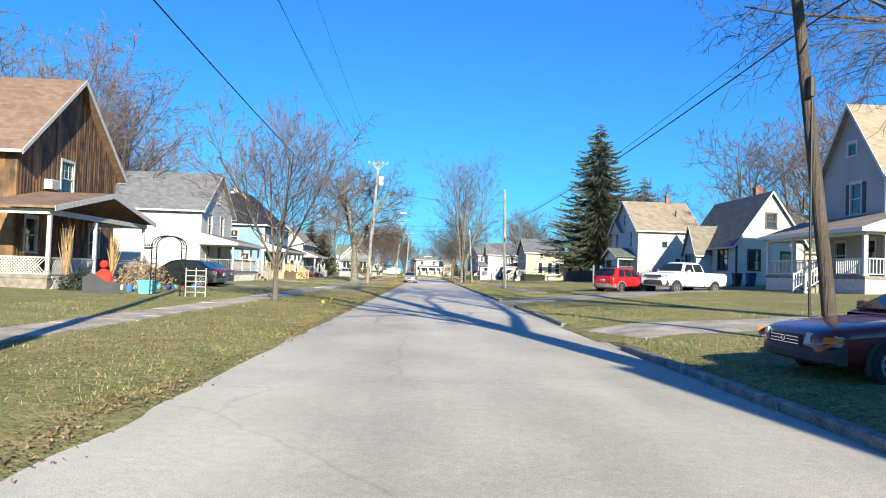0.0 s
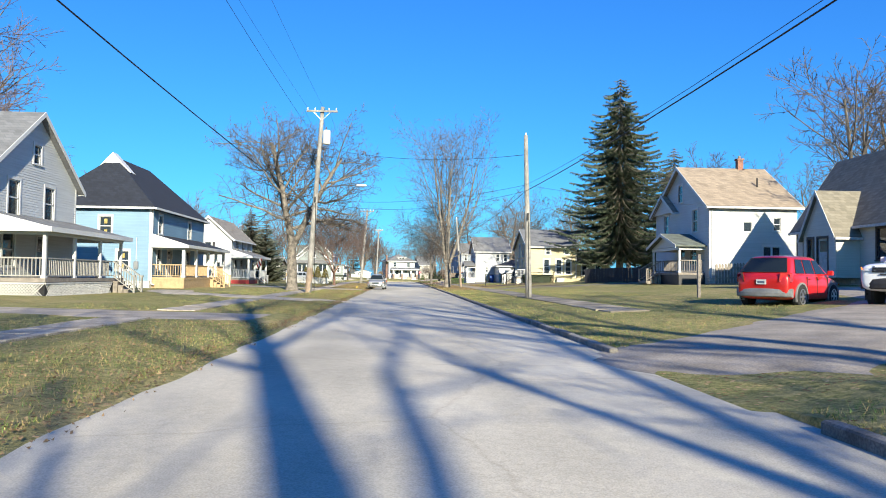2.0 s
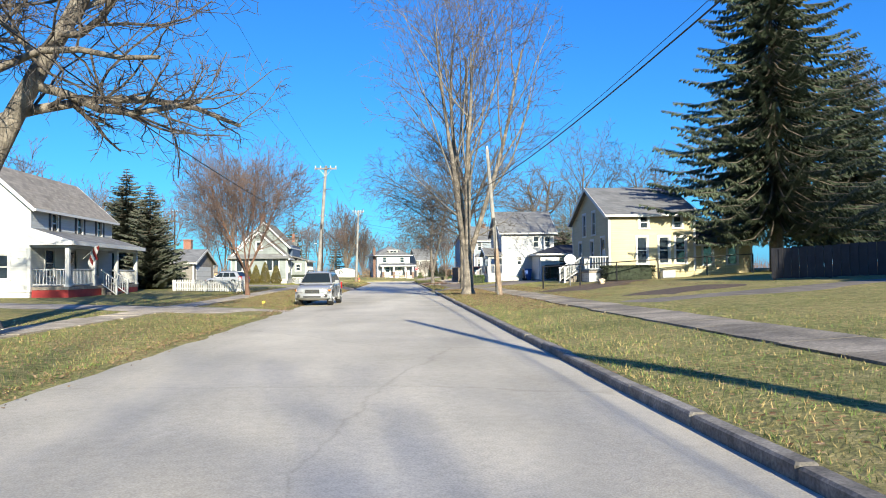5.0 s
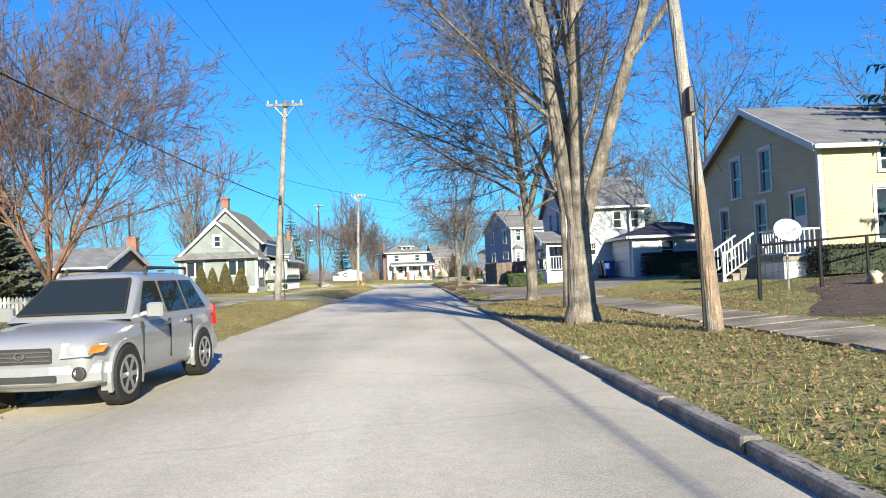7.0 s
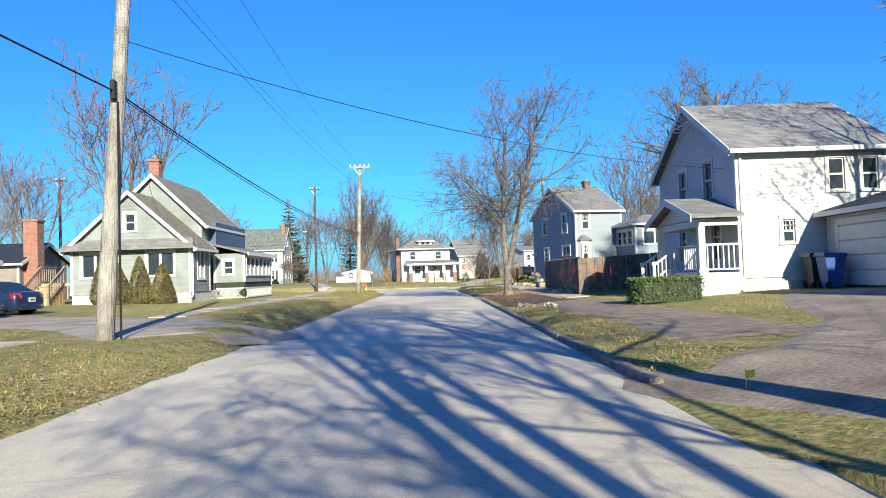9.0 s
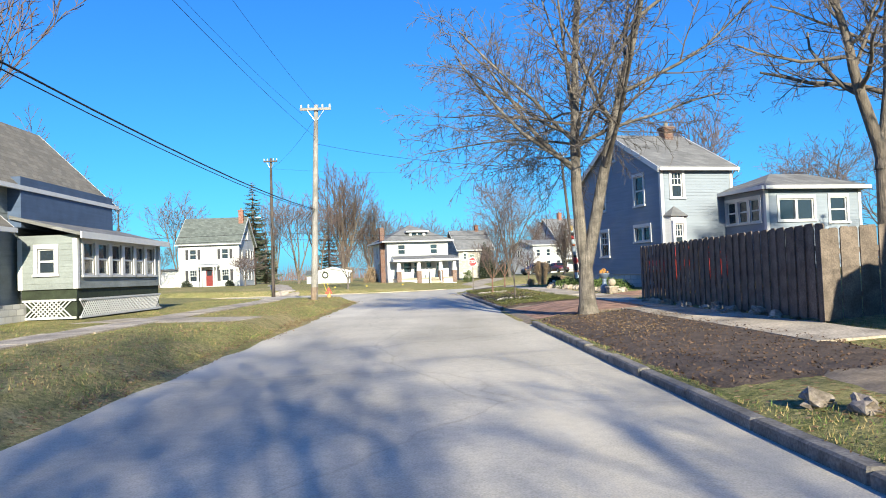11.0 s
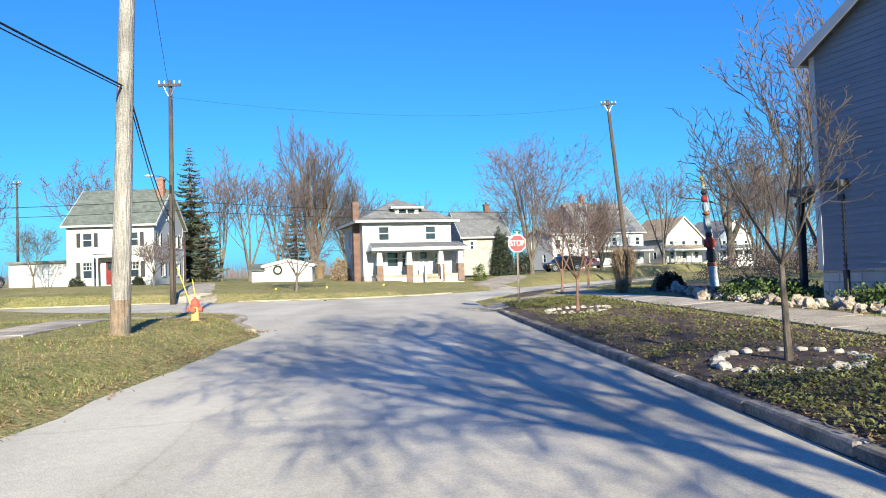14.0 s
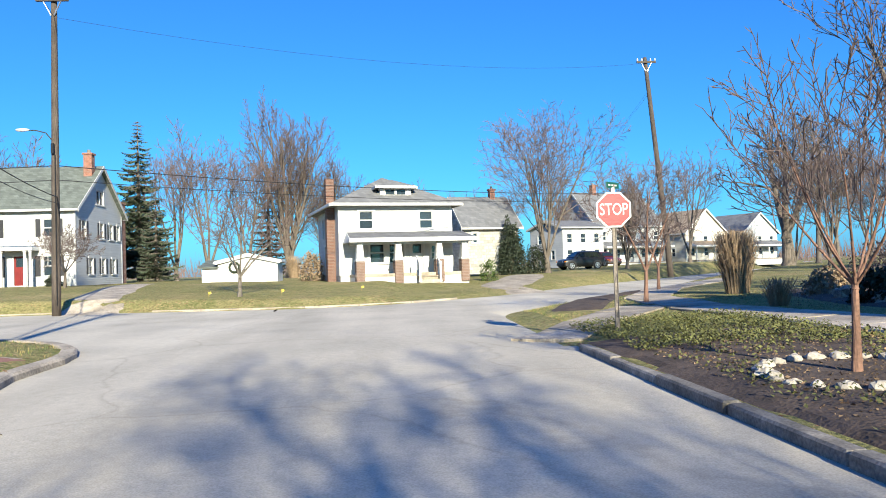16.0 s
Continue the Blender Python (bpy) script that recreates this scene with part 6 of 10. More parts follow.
def wire(a, b, sag, r=0.012, label="thin overhead wire between poles"):
    a, b = Vector(a), Vector(b)
    n = 14
    v, f = [], []
    d = (b - a).normalized()
    s = d.cross(Vector((0, 0, 1))).normalized()
    u = s.cross(d)
    for k in range(n + 1):
        t = k / n
        p = a.lerp(b, t) - Vector((0, 0, 4 * sag * t * (1 - t)))
        for q in range(4):
            c = 2 * math.pi * q / 4
            v.append(p + (s * math.cos(c) + u * math.sin(c)) * r * 0.72)
    f = [(k * 4 + q, k * 4 + (q + 1) % 4, (k + 1) * 4 + (q + 1) % 4, (k + 1) * 4 + q) for k in range(n) for q in range(4)]
    return tagged(raw("overhead_wire", v, f, M_WIRE), label, "wire", "overhead wires")

# left line: thick cable low, thin wires at the crossarms
_left = [(-4.75, 5.6, 6.05, 11.2), (-5.4, 71.4, 5.7, 11.9), (-4.5, 116.8, 4.95, 9.3), (-4.1, 157.0, 4.7, 9.3)]
for (xa, ya, ca, ta), (xb, yb, cb, tb) in zip(_left, _left[1:]):
    wire((xa, ya, ca), (xb, yb, cb), 0.55, 0.026, "thick black overhead cable along the street")
    wire((xa - 0.8, ya, ta + 0.1), (xb - 0.5, yb, tb + 0.1), 0.7, 0.009)
    wire((xa + 0.8, ya, ta + 0.1), (xb + 0.5, yb, tb + 0.1), 0.7, 0.009)
wire((-4.4, 5.6, 9.6), (-5.2, 71.4, 9.8), 0.7, 0.012)
wire((-4.5, 116.8, 4.9), (-4.10, 157, 4.65), 0.6, 0.016)
wire((-4.5, 116.8, 8.0), (-3.95, 157, 8.2), 0.5)
wire((-4.09, 157, 4.85), (-11.1, 180.6, 4.1), 0.45, 0.024, "thick black overhead cable at the corner")
wire((-4.09, 157, 4.7), (-11.1, 180.6, 3.9), 0.6, 0.016)
wire((-3.91, 157, 9.2), (-11.1, 180.6, 10.4), 0.3)
# right line
_right = [(6.75, 12.5, 6.0, 8.6), (6.3, 59.3, 5.5, 7.9), (5.5, 92.7, 5.2, 6.4)]
for (xa, ya, ca, ta), (xb, yb, cb, tb) in zip(_right[:2], _right[1:3]):
    wire((xa, ya, ca), (xb, yb, cb), 0.4, 0.026, "thick black overhead cable along the street")
    wire((xa, ya, ca + 0.35), (xb, yb, cb + 0.3), 0.6)
wire((7.4, -40, 6.6), (6.75, 12.5, 6.0), 0.5, 0.026, "thick black overhead cable along the street")
wire((6.3, 59.3, 5.8), (24.0, 72.6, 6.4), 0.3, 0.01)
wire((5.5, 92.7, 5.2), (14.6, 112, 4.9), 0.3, 0.01)
# across the street
wire((-5.2, 71.4, 9.6), (6.3, 59.3, 7.3), 0.5, 0.016)
wire((-5.4, 71.4, 6.2), (6.3, 59.3, 5.8), 0.5)
wire((-5.4, 71.4, 6.0), (6.3, 59.3, 5.5), 0.7)
wire((-5.4, 71.4, 6.1), (-16.0, 74, 4.6), 0.3, 0.01)
wire((-4.5, 116.8, 6.0), (10.8, 126, 4.4), 0.5)
wire((-3.97, 157, 7.9), (8.9, 152, 5.6), 0.4)
wire((-4.5, 116.8, 5.6), (-12, 139.0, 4.3), 0.3, 0.01)
# along the cross street
wire((-40, 181, 5.6), (-11.1, 180.6, 5.2), 0.3, 0.022)
wire((-40, 181, 5.1), (-11.1, 180.6, 4.7), 0.3, 0.018)
wire((-11.1, 180.6, 5.2), (16.8, 199, 5.5), 0.4, 0.022)
wire((-11.1, 180.6, 4.7), (16.8, 199, 5.1), 0.4, 0.018)
wire((-11.1, 180.6, 10.4), (16.2, 199, 13.6), 0.9, 0.008)
wire((16.2, 199, 11.8), (12.0, 207.5, 5.5), 0.2, 0.008)
wire((16.2, 199, 11.6), (11.0, 207.5, 4.5), 0.2, 0.008)

def stop_sign():
    s = thing("stop_sign", (4.0, 165.5, 0.14), 0, "red octagonal stop sign on a steel post", "sign")
    g = Geo()
    g.box(-0.03, 0.03, 0.0, 0.012, -0.3, 2.22)
    for q in (-0.03, 0.024):
        g.box(q, q + 0.006, -0.02, 0.0, -0.3, 2.22)
    part("post", g, M_OLDWOOD, s, "dull dark channel post")
    R, zc = 0.28, 1.84
    def octo(r):
        return [(r * math.cos(radians(22.5 + 45 * k)), r * math.sin(radians(22.5 + 45 * k)) + zc) for k in range(8)]
    white, red = mat("white_reflective", (0.75, 0.75, 0.75), 0.4, var=0.04), mat("red_reflective", (0.55, 0.025, 0.03), 0.4, var=0.06)
    g = Geo()
    g.prism([(x, -0.026, z) for x, z in octo(R)], (0, 0.004, 0))
    b = part("plate", g, white, s, "white-edged octagonal plate")
    g = Geo()
    g.prism([(x, -0.0285, z) for x, z in octo(R - 0.025)], (0, 0.002, 0))
    part("face", g, red, b, "red face")
    cu = bpy.data.curves.new("lettering", "FONT")
    cu.body, cu.size, cu.align_x, cu.align_y, cu.extrude = "STOP", 0.247, "CENTER", "CENTER", 0.001
    cu.materials.append(white)
    t = new("lettering", cu)
    t.parent = b
    t.matrix_basis = pose(0, -0.031, zc, 90, 0, 0) @ Matrix.Diagonal((0.72, 1, 1, 1))
    tagged(t, "white letters")
    g = Geo()
    g.cbox(-0.17, 0.17, -0.006, 0.006, 2.16, 2.25, 0.003)
    q = part("name_plate", g, M_SIGNG, s, "small dark green street name plate seen aslant")
    q.rotation_euler = (0, 0, radians(42))
    for k in range(3):
        g = Geo()
        g.box(-0.12 + k * 0.085, -0.06 + k * 0.085, -0.0075, 0.0075, 2.195, 2.215)
        part("bar", g, M_TRIM, q)
    g = Geo()
    g.box(-0.02, 0.02, -0.02, 0.02, 2.1, 2.17)
    part("bracket", g, M_METAL, s)
    return s
stop_sign()

def hydrant():
    h = thing("fire_hydrant", (-4.05, 160.6, 0.28), 0, "red and yellow fire hydrant with marker rods", "hydrant")
    yel, red = mat("faded_yellow_paint", (0.62, 0.42, 0.14), 0.6, var=0.25, scale=12), mat("faded_red_paint", (0.55, 0.09, 0.06), 0.6, var=0.25, scale=12)
    g = Geo()
    g.lathe([(0.13, -0.1), (0.13, 0.02), (0.09, 0.04), (0.085, 0.34)], 14)
    part("barrel", g, yel, h, "yellow barrel", smooth=False)
    g = Geo()
    g.lathe([(0.12, 0.34), (0.12, 0.37), (0.1, 0.39), (0.09, 0.46), (0.05, 0.51), (0.025, 0.52), (0.025, 0.56)], 14)
    part("bonnet", g, red, h, "red bonnet")
    for d in ((1, 0), (-1, 0), (0, -1)):
        g = Geo()
        g.tube((d[0] * 0.06, d[1] * 0.06, 0.27), (d[0] * 0.14, d[1] * 0.14, 0.27), 0.05, n=10)
        g.tube((d[0] * 0.14, d[1] * 0.14, 0.27), (d[0] * 0.17, d[1] * 0.17, 0.27), 0.06, n=6)
        part("outlet_cap", g, red, h)
    for a, b in (((0.0, 0.1, 0), (-0.45, 0.2, 1.25)), ((0.06, 0.1, 0), (-0.12, 0.25, 0.95))):
        g = Geo()
        g.tube(a, b, 0.012, n=6)
        part("marker_rod", g, M_YELP, h, "yellow marker rod")
hydrant()

def picket_fence(x0, y0, x1, y1, h, m, gap, w, label, name="picket_fence", post_every=2.2, pointed=True, base=0.06):
    p = thing(name, (x0, y0, max(0, ground_z(x0, y0))), math.degrees(math.atan2(y1 - y0, x1 - x0)), label, "fence")
    L = math.hypot(x1 - x0, y1 - y0)
    dz = ground_z(x1, y1) - ground_z(x0, y0)
    for z in (h * 0.28, h * 0.75):
        g = Geo()
        g.beam((0, 0.03, z), (L, 0.03, z + dz), 0.04, 0.08)
        part("rail", g, m, p)
    q = Geo()
    if pointed:
        q.prism([(-w / 2, 0, base), (w / 2, 0, base), (w / 2, 0, h - w * 0.6), (0, 0, h), (-w / 2, 0, h - w * 0.6)], (0, -0.02, 0))
    else:
        q.prism([(-w / 2, 0, base), (w / 2, 0, base), (w / 2, 0, h - 0.03), (w / 2 - 0.03, 0, h), (-w / 2 + 0.03, 0, h), (-w / 2, 0, h - 0.03)], (0, -0.022, 0))
    me = q.mesh("picket", m)
    n = int(L / gap)
    for k in range(n + 1):
        b = part("picket", me, m, p)
        b.location = (k * gap, 0.008 + (0.03 * (k % 2) if not pointed else 0), dz * k * gap / L + random.uniform(-0.015, 0.015))
        b.rotation_euler = (0, random.uniform(-0.01, 0.01), 0)
    k = 0.0
    while k <= L + 0.01:
        g = Geo()
        g.cbox(k - 0.05, k + 0.05, 0.05, 0.15, -0.3 + dz * k / L, h * 0.95 + dz * k / L, 0.01)
        part("post", g, m, p)
        k += post_every
    return p

picket_fence(-12.6, 106.4, -7.7, 104.6, 0.75, M_TRIM, 0.17, 0.11, "white picket fence across the lawn")
picket_fence(7.55, 143.0, 7.45, 133.0, 1.6, M_FENCE, 0.16, 0.17, "dark wooden board fence along the sidewalk", "board_fence", pointed=False)
picket_fence(7.45, 133.0, 14.0, 134.2, 1.5, M_FENCE, 0.18, 0.17, "dark wooden board fence behind the lawn", "board_fence", pointed=False)
picket_fence(21.6, 72.0, 30, 71.2, 1.4, M_OLDWOOD, 0.2, 0.15, "grey picket fence beside the white house", "board_fence", pointed=True)
picket_fence(17.3, 90.2, 21.5, 85.2, 1.35, M_SHUT, 0.16, 0.16, "black board fence beside the white house", "board_fence", pointed=False)

def pipe_fence():
    p = thing("wire_fence", (8.84, 97.3, 0.3), 0, "grey pipe and wire fence round the yellow house", "fence")
    pts = [(0, 0), (2.42, 1.93), (5.24, 4.54), (8.2, 5.9), (11.4, 6.3), (14.4, 6.5)]
    pts = [(x, y, ground_z(8.84 + x, 97.3 + y) - 0.3) for x, y in pts]
    for line in (pts,):
        for a, b in zip(line, line[1:]):
            g = Geo()
            g.tube((a[0], a[1], a[2] + 1.15), (b[0], b[1], b[2] + 1.15), 0.03, n=7)
            part("top_rail", g, M_BLACKM, p)
            g = Geo()
            for k in range(5):
                z = 0.15 + k * 0.2
                g.tube((a[0], a[1], a[2] + z), (b[0], b[1], b[2] + z), 0.004, n=3, cap=False)
            L = math.hypot(b[0] - a[0], b[1] - a[1])
            for k in range(int(L / 0.3)):
                t = k * 0.3 / L
                x, y, z = a[0] + (b[0] - a[0]) * t, a[1] + (b[1] - a[1]) * t, a[2] + (b[2] - a[2]) * t
                g.tube((x, y, z + 0.05), (x, y, z + 1.13), 0.003, n=3, cap=False)
            tagged(part("wire_mesh", g, M_BLACKM, p), kind="stuff")
        for a in line:
            g = Geo()
            g.tube((a[0], a[1], a[2] - 0.3), (a[0], a[1], a[2] + 1.18), 0.045, n=8)
            part("post", g, M_BLACKM, p)
pipe_fence()

# ---------- small things ----------
def blob(geo, c, r, seed, n=10, squash=(1, 1, 1), rough=0.25):
    """An uneven rounded lump."""
    rings = []
    for i in range(1, n // 2 + 2):
        th = math.pi * i / (n // 2 + 2)
        ring = []
        for j in range(n):
            ph = 2 * math.pi * j / n
            d = Vector((math.sin(th) * math.cos(ph), math.sin(th) * math.sin(ph), math.cos(th)))
            k = 1 + rough * noise.noise(d * 1.6 + Vector((seed * 3.1, seed, 0)))
            ring.append((c[0] + d.x * r * squash[0] * k, c[1] + d.y * r * squash[1] * k, c[2] + d.z * r * squash[2] * k))
        rings.append(ring)
    geo.rings(rings)

def rock(x, y, r, seed, group, sq=0.65, m=None):
    g = Geo()
    blob(g, (0, 0, r * 0.3), r, seed, 11, (1, 0.8, sq), 0.4 if m else 0.9)
    k = part("rock", g, m or (M_ROCKP if seed % 4 == 0 else M_ROCK), smooth=False)
    k.matrix_basis = pose(x, y, max(0.02, ground_z(x, y)), 0, 0, seed * 77 % 360)
    return tagged(k, "rounded tan field stone in the garden edge", "rock", group)

rng = random.Random(5)
for i in range(34):     # low wall of stones before the grey house
    t = i / 33
    x, y = 8.45 - 0.45 * t + rng.uniform(-0.1, 0.1), 149.4 + 12.0 * t
    rock(x + rng.uniform(-0.1, 0.3), y + rng.uniform(-0.1, 0.1), rng.uniform(0.09, 0.17), i, "stones of the garden wall", 0.8)
for i in range(16):
    rock(8.5 - 0.025 * i + rng.uniform(-0.1, 0.35), 149.6 + i * 0.75 + rng.uniform(-0.2, 0.2), rng.uniform(0.09, 0.17), 50 + i, "stones of the garden wall", 0.9)
for cx, cy, rr, n in ((4.75, 161.0, 0.72, 22), (4.8, 151.4, 0.68, 22)):
    for i in range(n):
        a = 2 * math.pi * i / n
        rock(cx + rr * math.cos(a), cy + rr * 1.15 * math.sin(a), rng.uniform(0.07, 0.11), 100 + i, "ring of stones round the sapling", 0.7, M_ROCKP)
for i in range(15):     # boulders along the bed beside the sidewalk
    rock(8.2 + 0.05 * i + 0.012 * i * i + rng.uniform(-0.15, 0.15), 161.2 + i * 0.85, rng.uniform(0.12, 0.24), 70 + i, "boulders of the garden bed", 0.85)
for i in range(7):
    rock(4.6 + rng.uniform(-0.4, 0.5), 125.5 + i * 0.35, rng.uniform(0.08, 0.16), 160 + i, "loose stones beside the drive")
for i in range(10):
    rock(7.35 + rng.uniform(-0.1, 0.1), 134.5 + i * 0.85, rng.uniform(0.12, 0.2), 180 + i, "stones under the fence")
g = Geo()
blob(g, (0, 0, 0.12), 0.24, 7, 12, (1.25, 0.75, 0.75), 0.7)
k = part("garden_boulder", g, mat("pale_tan_stone", (0.5, 0.40, 0.29), 0.85, var=0.4, scale=6), smooth=True)
k.matrix_basis = pose(12.35, 98.96, ground_z(12.35, 98.96) + 0.03, 0, 0, 60)
tagged(k, "pale tan boulder lying on the garden bed", "boulder")

def dish():
    d = thing("satellite_dish", (10.91, 100.08, 0.47), 0, "small pale satellite dish on a post", "satellite dish")
    g = Geo()
    g.tube((0, 0, -0.2), (0, 0, 1.38), 0.03)
    part("mast", g, M_METAL, d)
    g = Geo()
    g.lathe([(0.02, 0), (0.3, 0.03), (0.55, 0.11), (0.72, 0.2), (0.735, 0.2), (0.55, 0.09), (0.3, 0.01), (0.02, -0.03)], 20)
    g.v = [(a * 0.44, b * 0.44, c * 0.44) for a, b, c in g.v]
    q = part("reflector", g, M_PORC, d, smooth=True)
    q.matrix_basis = pose(0, -0.06, 1.42, 60, 0, -15)
    g = Geo()
    g.tube((0, -0.03, 1.32), (0.06, -0.4, 1.5), 0.012)
    part("feed_arm", g, M_METAL, d)
dish()

def bin_(x, y, rz, col, label, h=0.9):
    b = thing("wheelie_bin", (x, y, max(0, ground_z(x, y))), rz, label, "bin", "waste bins")
    m = mat("bin_plastic", col, 0.5, var=0.15)
    g = Geo()
    g.rings([[(-w, -d, z), (w, -d, z), (w, d, z), (-w, d, z)] for w, d, z in ((0.2, 0.2, 0.02), (0.27, 0.3, h), (0.29, 0.32, h + 0.02))])
    part("body", g, m, b)
    g = Geo()
    g.rings([[(-0.3, -0.33, h + 0.02), (0.3, -0.33, h + 0.02), (0.3, 0.36, h + 0.02), (-0.3, 0.36, h + 0.02)], [(-0.27, -0.3, h + 0.1), (0.27, -0.3, h + 0.1), (0.27, 0.33, h + 0.13), (-0.27, 0.33, h + 0.13)]])
    part("lid", g, m, b)
    for s in (-1, 1):
        g = Geo()
        g.tube((s * 0.2, 0.22, 0.1), (s * 0.26, 0.22, 0.1), 0.1, n=12)
        part("wheel", g, M_TYRE, b)
bin_(-16.2, 90.0, 80, (0.02, 0.1, 0.4), "blue plastic recycling bin beside the house")
bin_(-16.4, 91.0, 90, (0.03, 0.03, 0.035), "black plastic bin beside the house")
bin_(12.75, 124.45, 90, (0.03, 0.03, 0.035), "black wheeled bin before the garage")
bin_(12.8, 123.75, 90, (0.02, 0.07, 0.25), "blue wheeled bin with yellow lid before the garage")
bin_(22.8, 52.5, 0, (0.03, 0.03, 0.035), "black plastic bin beside the house")
bin_(23.7, 52.2, 0, (0.02, 0.05, 0.16), "dark blue plastic bin beside the house")

def urn():
    p = thing("stone_pillar", (8.2, 149.1, 0.14), 10, "low tan stone pillar with a round concrete ball", "pillar")
    g = Geo()
    g.cbox(-0.17, 0.17, -0.17, 0.17, -0.1, 0.42, 0.03)
    part("block", g, M_ROCK, p)
    g = Geo()
    g.cbox(-0.2, 0.2, -0.2, 0.2, 0.42, 0.48, 0.02)
    part("cap", g, M_CONC, p)
    g = Geo()
    blob(g, (0, 0, 0.62), 0.15, 2, 16, (1, 1, 1), 0.0)
    part("ball", g, M_CONC, p, "grey concrete ball", smooth=True)
    u = thing("planter_urn", (8.08, 149.75, 0.32), 0, "grey-blue garden urn with dry orange flowers", "planter")
    g = Geo()
    g.lathe([(0.16, -0.2), (0.16, 0.3), (0.09, 0.36), (0.08, 0.5), (0.1, 0.58)], 14)
    part("pedestal", g, mat("slate_blue_ceramic", (0.12, 0.16, 0.22), 0.4), u, smooth=True)
    g = Geo()
    g.lathe([(0.05, 0.58), (0.15, 0.62), (0.2, 0.74), (0.23, 0.78), (0.2, 0.79)], 16)
    part("bowl", g, mat("slate_blue_ceramic", (0.12, 0.16, 0.22), 0.4), u, smooth=True)
    g = Geo()
    for i in range(40):
        a, e = rng.uniform(0, 6.28), rng.uniform(0.2, 1.4)
        d = Vector((math.cos(a) * math.cos(e), math.sin(a) * math.cos(e), math.sin(e)))
        c = Vector((0, 0, 0.77)) + d * rng.uniform(0.1, 0.2)
        blob(g, c, 0.028, i, 5)
    part("flowers", g, mat("dry_orange_flowers", (0.5, 0.25, 0.06), 0.8, var=0.3), u)
urn()

def bollard(x, y, h, label):
    b = thing("marker_post", (x, y, max(0, ground_z(x, y))), 0, label, "post")
    g = Geo()
    g.cbox(-0.06, 0.06, -0.06, 0.06, -0.3, h, 0.01)
    part("shaft", g, M_OLDWOOD, b)
bollard(12.3, 52.85, 1.75, "grey upright timber post in the lawn")
for x, y in ((4.4, 110.2), (-3.6, 87.5), (-3.4, 24.0), (-3.5, 27.0), (-6.5, 182.4), (-3.9, 183.0), (-0.9, 183.9)):
    g = Geo()
    g.prism([(0, 0, 0.12), (0.09, 0, 0.14), (0.09, 0, 0.21), (0, 0, 0.2)], (0, 0.004, 0))
    g.tube((0, 0, 0), (0, 0, 0.22), 0.004, n=4)
    k = part("marker_flag", g, M_YELP)
    k.location = (x, y, max(0, ground_z(x, y)))
    tagged(k, "small yellow utility marker flag in the grass", "flag", "marker flags")

def arbor():
    a = thing("garden_arbor", (-9.6, 27.2, 0.1), 0, "dark metal garden arch over the path", "arbor")
    for sx in (-0.55, 0.55):
        g = Geo()
        for sy in (-0.25, 0.25):
            g.tube((sx, sy, -0.1), (sx, sy, 1.9), 0.025, n=6)
        for k in range(9):
            g.tube((sx, -0.25, 0.2 + k * 0.2), (sx, 0.25, 0.2 + k * 0.2), 0.012, n=5)
        part("side_frame", g, M_BLACKM, a)
    for sy in (-0.25, 0.0, 0.25):
        g = Geo()
        bend = [math.pi * k / 12 for k in range(13)]
        g.rings([[((0.55 + 0.02 * math.cos(q)) * math.cos(t), sy + 0.02 * math.sin(q), 1.9 + (0.35 + 0.02 * math.cos(q)) * math.sin(t)) for q in (0, 1.26, 2.51, 3.77, 5.03)] for t in bend])
        part("arch_hoop", g, M_BLACKM, a)
    r = thing("garden_trellis", (-8.5, 27.0, 0.1), 20, "white metal garden trellis rack", "trellis")
    for k in range(5):
        g = Geo()
        g.tube((-0.35, 0, 0.2 + k * 0.2), (0.35, 0, 0.2 + k * 0.2), 0.015, n=5)
        part("bar", g, M_TRIMW, r)
    for s in (-0.35, 0, 0.35):
        g = Geo()
        g.tube((s, 0, -0.1), (s, 0, 1.1), 0.02, n=6)
        part("upright", g, M_TRIMW, r)
arbor()

